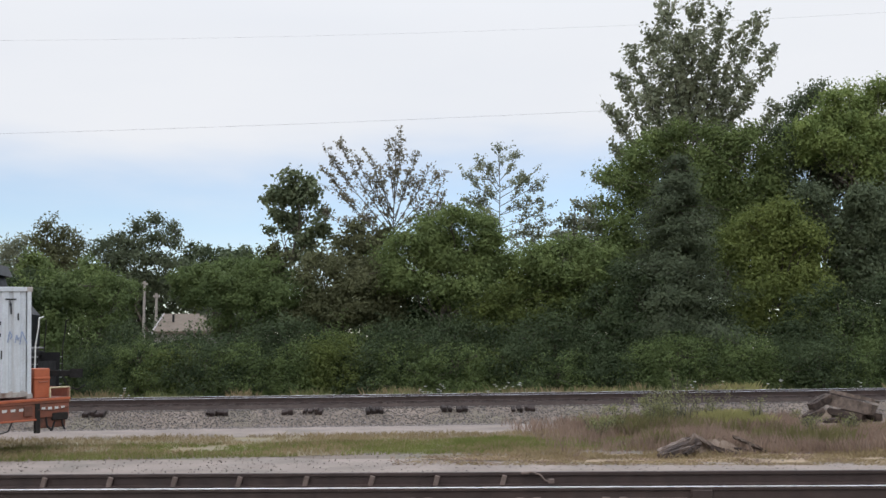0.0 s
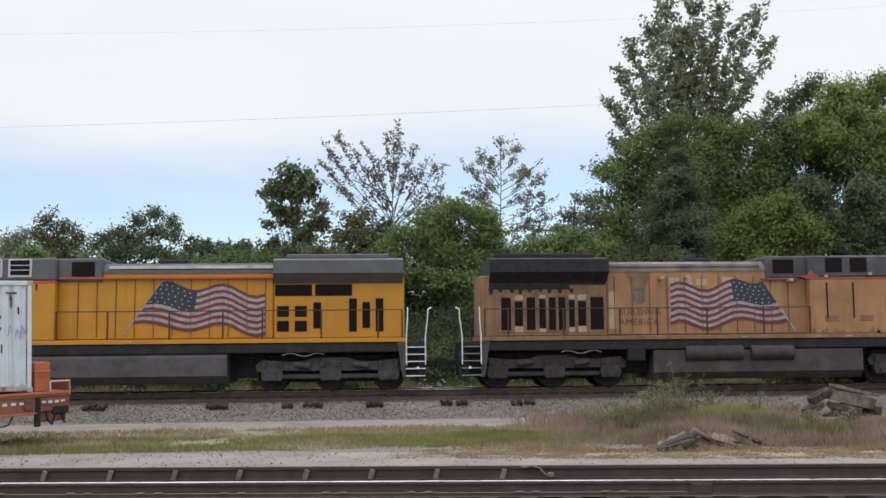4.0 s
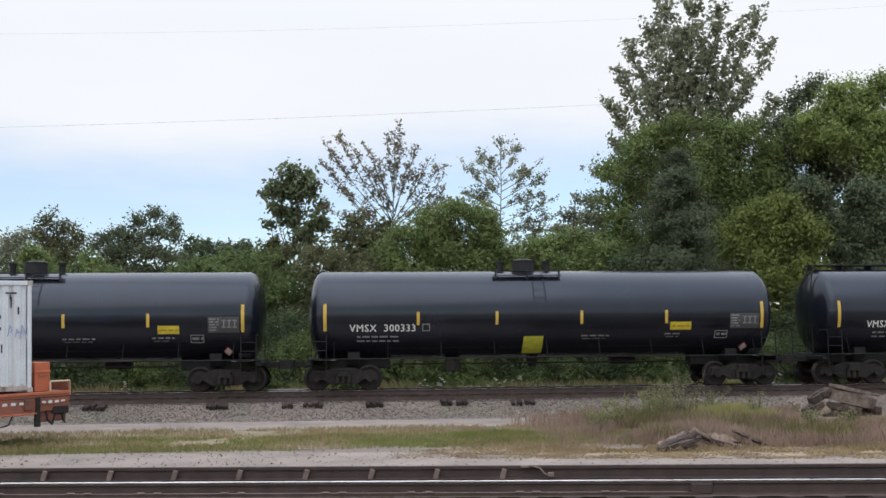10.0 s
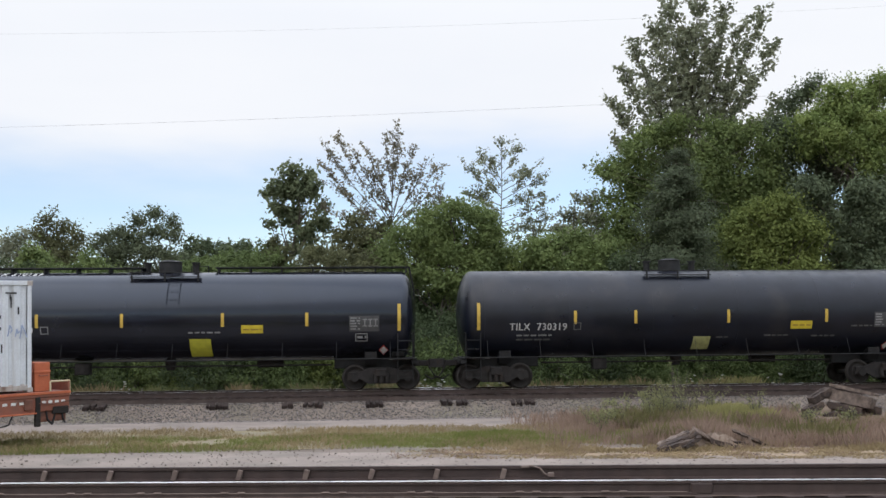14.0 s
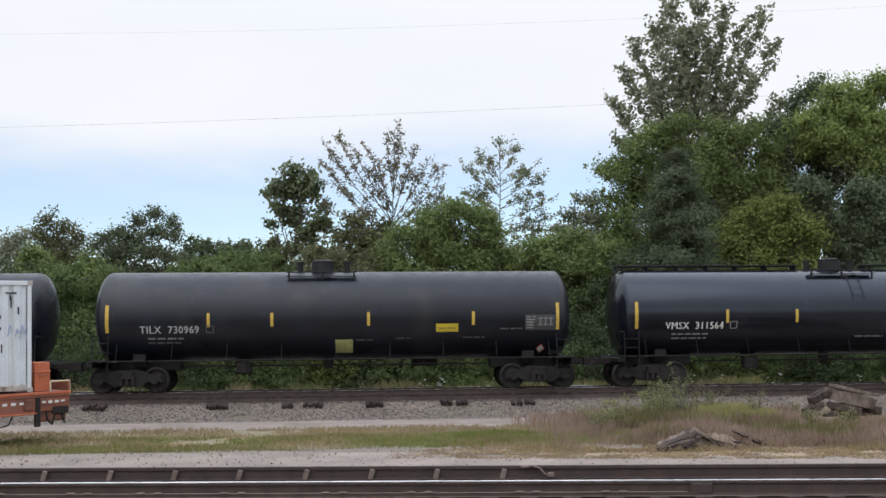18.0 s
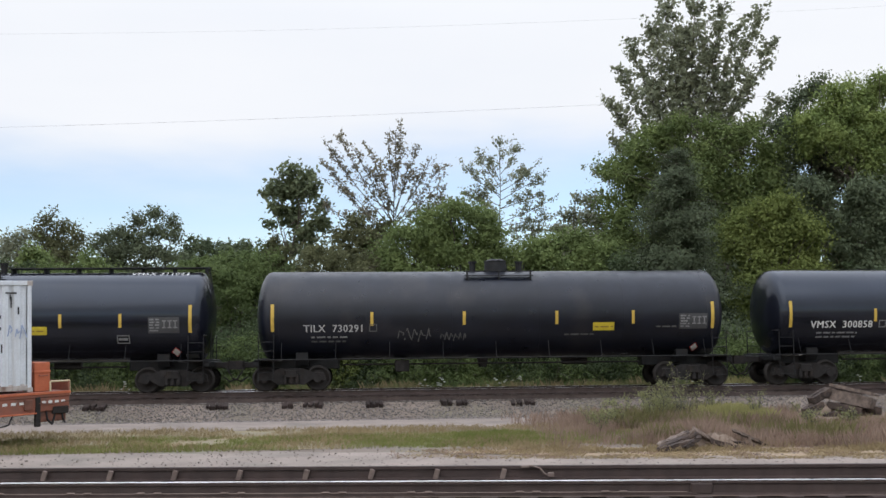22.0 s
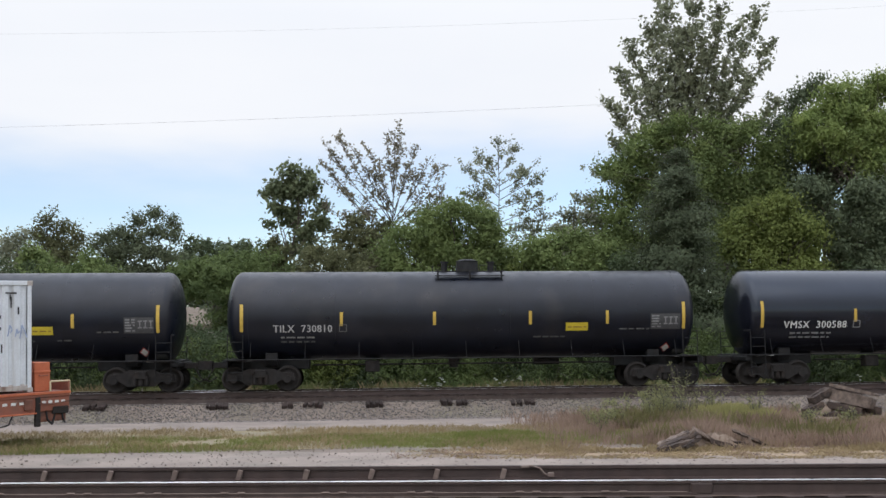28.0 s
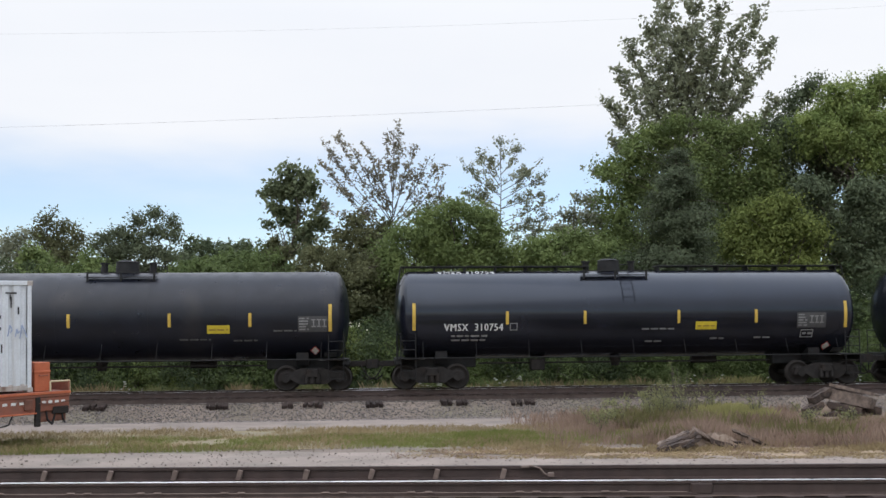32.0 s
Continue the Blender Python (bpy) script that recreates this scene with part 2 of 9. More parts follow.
def join_into(geo, flat, x, z, lay):
    """Lays flat writing into a mesh: lay maps (x, z) to a place on the surface."""
    vs, fs = flat
    used = sorted({i for f in fs for i in f})
    at = {i: k for k, i in enumerate(used)}
    return geo.add([lay(x + vs[i][0], z + vs[i][1]) for i in used], [tuple(at[i] for i in f) for f in fs])


# ---- ground and tracks ----
MAIN_Y, RAIL_Z = 35.9, 0.82
gg = Geo()
prof = [(-400, 0.0), (-60, 0), (8.4, 0), (10.0, 0.495), (15.3, 0.495), (17.2, 0.0), (24, 0), (32.7, 0.0), (33.9, 0.45), (34.6, 0.50), (37.2, 0.50), (37.9, 0.45), (39.2, 0.02), (46, -0.1), (120, 0.3), (500, 0.4), (2500, 2.0)]
xs = [-2500, -700, -300, -120, -60, -30, -15, 0, 15, 30, 60, 120, 300, 700, 2500]
near_line = math.tan(radians(-6.4))
vs = []
for x in xs:
    for y, z in prof:
        slide = near_line * max(-60, min(60, x)) if 8 < y < 18 else 0.0
        vs.append((x, y + slide * 0.98 if 8 < y < 18 else y, z))
n = len(prof)
gg.add(vs, [(i * n + j, (i + 1) * n + j, (i + 1) * n + j + 1, i * n + j + 1) for i in range(len(xs) - 1) for j in range(n - 1)])
ground = tagged(gg.obj("ground", M_SOIL), "dry gravelly soil with patches of dust and grit", "ground", kind="structure")


def rail_geo(length, x0):
    """One rail with foot, web and head, lying along x with its head's top at z = 0."""
    g = Geo()
    g.prism([(-0.07, -0.18), (0.07, -0.18), (0.07, -0.165), (0.012, -0.15), (0.010, -0.05), (0.036, -0.04), (0.036, -0.004), (-0.036, -0.004),
             (-0.036, -0.04), (-0.010, -0.05), (-0.012, -0.15), (-0.07, -0.165)], "x", x0, x0 + length)
    return g


def track(name, label, at, x0, x1, tie0, tie1, step, shiny):
    tr = thing(name, label, "railway track", at, kind="structure")
    for y in (-0.75, 0.75):
        r = part("rail", rail_geo(x1 - x0, x0), M_RAIL, tr, at=pose(0, y, 0))
        part("rail_head", Geo().slab(x0, x1, -0.0375, 0.0375, -0.026, 0.0, 0.014), shiny if y < 0 or x1 > 100 else M_RAIL, r, "worn bright running surface")
    tie = Geo().slab(-0.115, 0.115, -1.28, 1.28, -0.36, -0.195, 0.012).mesh("tie", M_TIE)
    plate = Geo()
    for y in (-0.75, 0.75):
        plate.slab(-0.1, 0.1, y - 0.16, y + 0.16, -0.197, -0.178, 0.004)
    plate = plate.mesh("tie_plates", M_RAIL)
    k, rnd = 0, random.Random(5)
    while tie0 + k * step < tie1:
        for nm, me in (("tie", tie), ("tie_plates", plate)):
            o = new(nm, me)
            o.parent = tr
            o.matrix_basis = pose(tie0 + k * step + rnd.uniform(-0.03, 0.03), rnd.uniform(-0.05, 0.05) if nm == "tie" else 0, 0, 0, 0, rnd.uniform(-1, 1) if nm == "tie" else 0)
        k += 1
    return tr


main_track = track("main_track", "single main line with rusty rails on stone ballast", pose(0, MAIN_Y, RAIL_Z), -560, 560, -22, 28, 0.53, M_RAILTOP)
NEAR = pose(0, 13.05, 0.716, 0, 0, -6.4)
near_track = track("near_track", "yard track with brown rails and one bright rail head", NEAR, -60, 60, -9, 10, 0.5, M_RAILTOP)
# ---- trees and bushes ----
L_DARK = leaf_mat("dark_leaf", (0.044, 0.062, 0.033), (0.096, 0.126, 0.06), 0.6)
L_DEEP = leaf_mat("deep_green_leaf", (0.11, 0.135, 0.078), (0.215, 0.248, 0.138), 0.6)
L_MID = leaf_mat("green_leaf", (0.070, 0.100, 0.040), (0.160, 0.205, 0.076), 0.6)
L_OLIVE = leaf_mat("olive_leaf", (0.078, 0.100, 0.032), (0.160, 0.190, 0.058), 0.6)
L_YELLOW = leaf_mat("yellow_green_leaf", (0.118, 0.148, 0.046), (0.225, 0.265, 0.082), 0.6)
L_BRIGHT = leaf_mat("bright_green_leaf", (0.145, 0.195, 0.066), (0.29, 0.35, 0.12), 0.6)
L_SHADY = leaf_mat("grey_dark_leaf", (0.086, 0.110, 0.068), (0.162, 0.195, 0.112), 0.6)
L_OAK = leaf_mat("mixed_olive_leaf", (0.106, 0.143, 0.056), (0.215, 0.268, 0.098), 0.6)
L_DULL = leaf_mat("dull_brownish_leaf", (0.088, 0.094, 0.050), (0.165, 0.170, 0.088), 0.6)
L_PALE = leaf_mat("pale_leaf", (0.17, 0.185, 0.13), (0.34, 0.355, 0.25), 0.6)
L_POPLAR = leaf_mat("poplar_leaf", (0.148, 0.166, 0.108), (0.325, 0.345, 0.232), 0.5)
L_BROWN = leaf_mat("withered_leaf", (0.13, 0.122, 0.09), (0.30, 0.275, 0.20), 0.6)
L_NEEDLE = leaf_mat("spruce_needle", (0.066, 0.084, 0.05), (0.122, 0.146, 0.085), 0.6)
L_ELM = leaf_mat("grey_green_leaf", (0.085, 0.105, 0.066), (0.17, 0.195, 0.118), 0.6)
L_FAR = leaf_mat("far_leaf", (0.078, 0.102, 0.058), (0.145, 0.176, 0.098), 0.6)


def leaf_mesh(name, centre, size, material, rng, droop=0.35, long=1.7, out=None):
    """One mesh of small folded leaves, one at each centre, turned at random."""
    k = len(centre)
    d = rng.normal(size=(k, 3))
    d[:, 2] -= droop
    d /= np.linalg.norm(d, axis=1)[:, None]
    face = rng.normal(size=(k, 3)) * 0.25
    if out is not None:
        face += out
        face /= np.linalg.norm(face, axis=1)[:, None]
        d -= face * (d * face).sum(1)[:, None] * 0.8
        d /= np.linalg.norm(d, axis=1)[:, None]
    u = np.cross(d, face)
    u /= np.linalg.norm(u, axis=1)[:, None]
    s = (size * rng.uniform(0.6, 1.3, k))[:, None]
    nrm = np.cross(d, u)
    p = np.stack([centre - d * s * long / 2, centre + u * s / 2 + nrm * s * 0.12, centre + d * s * long / 2, centre - u * s / 2 + nrm * s * 0.12], 1).reshape(-1, 3)
    me = bpy.data.meshes.new(name)
    me.vertices.add(4 * k)
    me.vertices.foreach_set("co", p.astype(np.float32).ravel())
    me.loops.add(4 * k)
    me.loops.foreach_set("vertex_index", np.arange(4 * k, dtype=np.int32))
    me.polygons.add(k)
    me.polygons.foreach_set("loop_start", np.arange(0, 4 * k, 4, dtype=np.int32))
    me.materials.append(material)
    me.update(calc_edges=True)
    return me


def limb(g, a, b, r0, r1, rng, bends=3, wobble=0.08):
    a, b = np.array(a, float), np.array(b, float)
    pts, span = [a], np.linalg.norm(b - a)
    for i in range(1, bends):
        pts.append(a + (b - a) * i / bends + rng.normal(size=3) * wobble * span * (1, 1, 0.4))
    pts.append(b)
    for i, (p, q) in enumerate(zip(pts, pts[1:])):
        g.cyl(tuple(p), tuple(q), r0 + (r1 - r0) * i / bends, r0 + (r1 - r0) * (i + 1) / bends, 6, False)
    return pts


COUNT, SWAY = [0], []


def tree(name, label, category, x, y, blobs, leaves, size, material, trunk=0.14, clump=0.32, fill=0.68, bark=None, stems=1, base=0.0, group="", twigs=6, strays=0.0, sway=False, per_clump=120, loose=0.35, spread=0.3, bunch=False):
    """A woody plant: a trunk, limbs to every bough, twigs, and leaves in clumps round the twigs' ends. Boughs: (dx, dy, z, half width, half height)."""
    COUNT[0] += 1
    rng = np.random.default_rng(COUNT[0] * 7 + 1)
    root = thing(name, label, category, pose(x, y, base), group)
    if bunch:
        small = []
        for dx, dy, z, rx, rz in blobs:
            small.append((dx, dy, z, rx * 0.72, rz * 0.72))
            for i in range(3):
                a, q = rng.uniform(0, 6.283), rng.uniform(0.36, 0.58)
                small.append((dx + rx * 0.66 * math.cos(a), dy + rng.uniform(-0.9, 0.9), z + rz * 0.66 * math.sin(a), rx * q, rz * q))
        blobs = small
    tops = max(b[2] + b[4] for b in blobs)
    wood, cs, outs = Geo(), [], []
    forks = []
    for s in range(stems):
        foot = (rng.uniform(-0.3, 0.3) * (stems > 1), rng.uniform(-0.2, 0.2) * (stems > 1), -0.25)
        head = (blobs[0][0] * 0.6 + (rng.uniform(-0.3, 0.3) if spread < 1 else spread * (s / (stems - 1) * 2 - 0.7)) * (stems > 1), blobs[0][1] * 0.6, tops * 0.72)
        forks.append(limb(wood, foot, head, trunk, trunk * 0.35, rng, 5, 0.035))
    vol = np.array([b[3] * b[3] * b[4] for b in blobs]) ** 0.8
    vol /= vol.sum()
    for (dx, dy, z, rx, rz), share in zip(blobs, vol):
        f = min(forks, key=lambda q: abs(q[-1][0] - dx)) if spread > 1 else forks[rng.integers(len(forks))]
        start = f[int(np.clip(round(len(f) * (z - rz) / tops * 0.9), 1, len(f) - 1))]
        limb(wood, start, (dx, dy, z), trunk * 0.26, trunk * 0.1, rng)
        n_leaf = int(leaves * share)
        n_cl = max(4, n_leaf // per_clump)
        d = rng.normal(size=(n_cl, 3))
        d /= np.linalg.norm(d, axis=1)[:, None]
        rad = fill + (1 - fill) * rng.random(n_cl) ** 0.6
        rad *= 1 + 0.22 * rng.normal(size=n_cl)
        c = np.array((dx, dy, z)) + d * rad[:, None] * (rx, rx * 0.85, rz)
        for p in c[: max(2, min(len(c), int(twigs * max(1, rx))))]:
            limb(wood, (dx, dy, z - rz * 0.2), p, trunk * 0.13, 0.012, rng, 2, 0.06)
        per = rng.integers(0, n_cl, n_leaf)
        way = rng.normal(size=(n_leaf, 3)) * (0.62, 0.62, 0.45)
        pos = c[per] + way * (clump * rng.uniform(0.6, 1.6, n_cl))[per][:, None]
        if strays:
            keep = rng.random(n_leaf) > strays * rng.random(n_cl)[per]
            pos, per, way = pos[keep], per[keep], way[keep]
        pos[:, 2] = np.maximum(pos[:, 2], 0.05)
        cs.append(pos)
        outs.append(way * 0.45 + d[per] * 0.45 + rng.normal(size=way.shape) * loose + np.array((0, 0, 0.3)))
    part("trunk", wood, bark or M_BARK, root)
    me = leaf_mesh("crown", np.concatenate(cs), size, material, rng, out=np.concatenate(outs))
    ob = new("crown", me)
    ob.parent = root
    if category == "tree" and sway:
        SWAY.append((root, COUNT[0]))
    return root


def limb_tree(name, label, x, y, top, limbs, leaves, size, material, trunk=0.16, twig=0.4):
    """A sparse tree: straight limbs leave the trunk at their own heights, with short side twigs and leaves strung along them. limbs: (start z, dx, dy, z)."""
    COUNT[0] += 1
    rng = np.random.default_rng(COUNT[0] * 7 + 1)
    root = thing(name, label, "tree", pose(x, y, 0))
    wood, cs, outs = Geo(), [], []
    limb(wood, (0, 0, -0.25), (0, 0, top), trunk, 0.012, rng, 7, 0.013)
    reach = [math.dist((0, 0, z0), (dx, dy, z1)) for z0, dx, dy, z1 in limbs]
    for (z0, dx, dy, z1), long in zip(limbs, reach):
        a, b = np.array((0, 0, z0)), np.array((dx, dy, z1))
        mid = a + (b - a) * 0.5 + np.array((dx, dy, 0)) * 0.06 + rng.normal(size=3) * 0.06
        wood.cyl(tuple(a), tuple(mid), trunk * 0.34, trunk * 0.2, 5, False).cyl(tuple(mid), tuple(b), trunk * 0.2, 0.012, 5, False)
        along = (b - a) / long
        tw = [(a + (b - a) * 0.45, b)]
        for k in range(int(3 + long * 3.2)):
            u = 0.22 + 0.76 * rng.random()
            p = a + (mid - a) * 2 * u if u < 0.5 else mid + (b - mid) * (2 * u - 1)
            q = p + (along * rng.uniform(0.4, 1.0) + np.array((rng.normal() * 0.5, rng.normal() * 0.6, rng.normal() * 0.4 + 0.25))) * twig * rng.uniform(0.5, 1.2) * (1.25 - u * 0.5)
            wood.cyl(tuple(p), tuple(q), 0.016, 0.006, 4, False)
            tw.append((p, q))
        n_leaf = int(leaves * long / sum(reach))
        which = rng.integers(0, len(tw), n_leaf)
        p0, q0 = np.array([t[0] for t in tw])[which], np.array([t[1] for t in tw])[which]
        cs.append(p0 + (q0 - p0) * (0.25 + 0.75 * rng.random((n_leaf, 1))) + rng.normal(size=(n_leaf, 3)) * 0.09)
        outs.append(rng.normal(size=(n_leaf, 3)) * 0.6 + np.array((0, -0.45, 0.35)))
    part("trunk", wood, M_TWIG, root)
    ob = new("crown", leaf_mesh("crown", np.concatenate(cs), size, material, rng, out=np.concatenate(outs)))
    ob.parent = root
    SWAY.append((root, COUNT[0]))
    return root


def poplar(x, y, top, leaders, leaves, size):
    """A tall poplar: steep leaders fan out of one trunk, each a loose column of short rising shoots with clumps of leaves. leaders: (start z, dx, dy, z, column width)."""
    COUNT[0] += 1
    rng = np.random.default_rng(17)
    root = thing("poplar", "tall poplar with steep limbs and loose grey-green leaves", "tree", pose(x, y, 0))
    wood, cs, outs = Geo(), [], []
    limb(wood, (0, 0, -0.25), (0, 0, top), 0.26, 0.09, rng, 6, 0.006)
    mass = [math.dist((0, 0, z0), (dx, dy, z1)) * w for z0, dx, dy, z1, w in leaders]
    for (z0, dx, dy, z1, w), share in zip(leaders, mass):
        a, b = np.array((0, 0, z0)), np.array((dx, dy, z1))
        bow = np.array((dx, dy, 0)) * 0.1
        way = [a + (b - a) * u + bow * math.sin(u * 3.1416) for u in np.linspace(0, 1, 9)]
        for i, (p, q) in enumerate(zip(way, way[1:])):
            wood.cyl(tuple(p), tuple(q), 0.06 - 0.006 * i, 0.054 - 0.006 * i, 5, False)
        n_leaf = int(leaves * share / sum(mass))
        shoots = max(6, n_leaf // 9)
        u = 0.12 + 0.88 * rng.random(shoots) ** 0.9
        at = a + (b - a) * u[:, None] + bow * np.sin(u * 3.1416)[:, None]
        turn, r = rng.uniform(0, 6.283, shoots), w * rng.uniform(0.2, 1.35, shoots) * (1.25 - 0.68 * u)
        tip = at + np.stack([np.cos(turn) * r, np.sin(turn) * r, r * rng.uniform(0.1, 1.0, shoots)], 1)
        for p, q in list(zip(at, tip))[::3]:
            wood.cyl(tuple(p), tuple(q), 0.018, 0.006, 4, False)
        per = rng.integers(0, shoots, n_leaf)
        back = (rng.random(n_leaf) ** 2)[:, None]
        cs.append(tip[per] + (at - tip)[per] * back * 0.8 + rng.normal(size=(n_leaf, 3)) * (0.1, 0.1, 0.13))
        outs.append(rng.normal(size=(n_leaf, 3)) * 0.7 + np.array((0, -0.3, 0.3)))
    part("trunk", wood, M_TWIG, root)
    ob = new("crown", leaf_mesh("crown", np.concatenate(cs), size, L_POPLAR, rng, out=np.concatenate(outs)))
    ob.parent = root
    SWAY.append((root, COUNT[0]))
    return root


def spruce(x, y, height, width, base=0.0):
    COUNT[0] += 1
    rng = np.random.default_rng(99)
    root = thing("spruce", "dark grey-green spruce with drooping tiers of needles", "conifer", pose(x, y, base))
    wood, cs, outs = Geo(), [], []
    wood.cyl((0, 0, -0.2), (0, 0, height), 0.2, 0.02, 8)
    z = 0.6
    while z < height - 0.1:
        reach = width * (1 - z / height) ** 0.6
        for i in range(max(5, int(9 * reach / width) + 4)):
            a, r = rng.uniform(0, 6.283), max(0.25, reach * rng.uniform(0.55, 1.2))
            tip = np.array((math.cos(a) * r, math.sin(a) * r, z - 0.16 * r + rng.uniform(-0.15, 0.15)))
            root_p = np.array((0, 0, z + 0.05))
            wood.cyl(tuple(root_p), tuple(tip), 0.03, 0.008, 4, False)
            n_l = int(50 + 150 * r)
            u = 0.25 + 0.75 * rng.random(n_l) ** 0.7
            side = rng.normal(size=(n_l, 3)) * (0.12 + 0.14 * r * (1 - np.abs(u - 0.65)))[:, None] * (1, 1, 0.5)
            cs.append(root_p + (tip - root_p) * u[:, None] + side - np.array((0, 0, 1)) * (rng.random(n_l) * 0.2)[:, None])
            outs.append(np.array((math.cos(a), math.sin(a), 0.9)) + rng.normal(size=(n_l, 3)) * 0.3)
        z += rng.uniform(0.28, 0.42)
    part("trunk", wood, M_BARK, root)
    ob = new("crown", leaf_mesh("crown", np.concatenate(cs), 0.065, L_NEEDLE, rng, 0.6, 2.4, out=np.concatenate(outs)))
    ob.parent = root
    return root


tree("distant_tree", "far tree with a dull brownish airy crown", "tree", -29.11, 98.0, [(-0.67, -0.42, 14.37, 0.97, 0.97), (0.6, 0.07, 13.67, 1.19, 0.87), (1.89, -0.21, 12.68, 0.97, 1.19), (-0.28, 0.17, 12.19, 1.85, 1.19), (-1.5, 0.2, 12.94, 1.09, 1.2), (1.3, -0.7, 11.04, 1.72, 1.62), (-0.46, -0.78, 10.19, 2.15, 1.61), (1.51, 0.54, 9.11, 2.18, 1.64)], 15000, 0.17, L_DULL, per_clump=12, clump=0.42, loose=0.8, fill=0.2, trunk=0.3, strays=0.8)
tree("distant_tree", "far pale grey-green tree with gaps in its crown", "tree", -33.43, 101.0, [(0.48, -0.39, 13.21, 0.67, 0.78), (-0.39, -0.43, 12.66, 1.11, 0.89), (-1.69, 0.79, 12.12, 1.01, 1.13), (0.57, -0.05, 11.49, 1.12, 1.34), (-1.02, 0.54, 10.44, 1.57, 1.46), (0.9, -0.04, 9.3, 1.56, 1.56)], 8000, 0.17, L_PALE, per_clump=11, clump=0.42, loose=0.8, fill=0.2, trunk=0.25, strays=0.8)
tree("distant_tree", "far deciduous tree with an airy spreading crown", "tree", -19.69, 97.5, [(-4.91, 0.22, 12.77, 1.08, 0.7), (-5.57, -0.56, 11.84, 0.75, 0.75), (-3.41, 0.22, 13.3, 1.08, 0.7), (-1.94, 0.59, 14.32, 0.98, 0.98), (-0.26, 0.04, 14.89, 0.97, 0.81), (1.32, 0.39, 14.07, 0.97, 0.76), (1.73, 0.27, 12.77, 0.76, 0.97), (0.13, -0.7, 13.09, 1.39, 0.86), (-2.34, 0.41, 12.52, 1.63, 0.98), (-3.82, 0.15, 11.43, 1.84, 0.97), (-0.75, -0.32, 11.32, 2.15, 0.75), (1.32, -0.75, 10.8, 1.39, 0.64), (-4.68, 0.58, 9.86, 2.17, 1.3), (-1.92, -0.04, 9.27, 2.16, 1.29), (0.61, 0.35, 9.02, 2.17, 1.3)], 26000, 0.17, L_ELM, per_clump=11, clump=0.4, loose=0.8, fill=0.2, trunk=0.22, strays=0.8)
tree("distant_tree", "far tree in a row behind the hedge", "tree", -16.64, 112.0, [(-2.16, 0.61, 13.73, 0.75, 0.62), (-0.96, 0.34, 13.21, 0.99, 0.75), (-2.64, 0.67, 12.38, 1.12, 1.12), (-1.28, -0.17, 11.31, 1.86, 1.36), (0.73, 0.48, 12.35, 1.49, 0.87), (-0.37, -0.09, 9.97, 2.48, 1.49)], 9000, 0.24, L_FAR, per_clump=40, clump=0.5, fill=0.3, trunk=0.3)
tree("distant_tree", "far tree in a row behind the hedge", "tree", -13.88, 114.0, [(-1.42, 0.7, 13.43, 1.14, 0.76), (-0.16, 0.61, 13.16, 1.01, 0.89), (0.92, -0.64, 13.17, 0.56, 0.82), (1.9, -0.58, 12.79, 0.56, 1.0), (-0.94, -0.45, 11.63, 2.2, 1.38), (1.4, 0.74, 11.27, 1.65, 1.4), (0.26, -0.1, 9.77, 2.52, 1.51)], 9000, 0.24, L_FAR, per_clump=40, clump=0.5, fill=0.3, trunk=0.3)
tree("distant_tree", "far dense trees closing the view behind the house", "tree", -22.82, 106.0, [(-4.64, 0.2, 7.9, 2.94, 2.12), (-1.42, -0.32, 7.97, 2.69, 1.99), (1.89, 0.01, 8.08, 2.7, 1.99), (5.05, -0.18, 7.82, 2.69, 1.99), (7.91, -0.24, 7.46, 2.69, 1.99), (-2.87, 0.14, 5.02, 3.52, 2.35), (2.77, 0.13, 4.68, 3.52, 2.0), (-0.19, 0.65, 6.16, 2.95, 2.12)], 12000, 0.3, L_SHADY, per_clump=40, clump=0.7, fill=0.3, trunk=0.3)
tree("background_tree", "dense green tree in the wood behind the hedge", "tree", -7.74, 65.13, [(0.01, -0.27, 4.47, 2.48, 1.59), (-1.59, 0.01, 2.9, 2.12, 2.12), (1.59, -0.19, 2.51, 2.12, 2.12), (-0.0, 0.11, 0.77, 2.83, 2.12)], 3400, 0.3, L_ELM, clump=0.5, trunk=0.2, fill=0.3, twigs=2, base=0.0)
tree("background_tree", "dense green tree in the wood behind the hedge", "tree", -4.77, 67.94, [(0.01, -0.3, 4.72, 2.59, 1.67), (-1.66, -0.01, 3.08, 2.22, 2.22), (1.67, -0.22, 2.67, 2.22, 2.22), (-0.0, 0.09, 0.85, 2.96, 2.22)], 3400, 0.3, L_FAR, clump=0.5, trunk=0.2, fill=0.3, twigs=2, base=0.0)
tree("background_tree", "dense green tree in the wood behind the hedge", "tree", -1.51, 70.73, [(0.01, -0.25, 4.22, 2.71, 1.74), (-1.74, 0.05, 2.5, 2.32, 2.32), (1.74, -0.17, 2.08, 2.32, 2.32), (-0.0, 0.16, 0.17, 3.1, 2.32)], 3400, 0.3, L_FAR, clump=0.5, trunk=0.2, fill=0.3, twigs=2, base=0.0)
tree("background_tree", "dense green tree in the wood behind the hedge", "tree", 1.79, 64.43, [(0.01, -0.28, 4.55, 2.48, 1.59), (-1.59, -0.01, 2.98, 2.12, 2.12), (1.59, -0.21, 2.6, 2.12, 2.12), (-0.0, 0.09, 0.85, 2.83, 2.12)], 3400, 0.3, L_ELM, clump=0.5, trunk=0.2, fill=0.3, twigs=2, base=0.0)
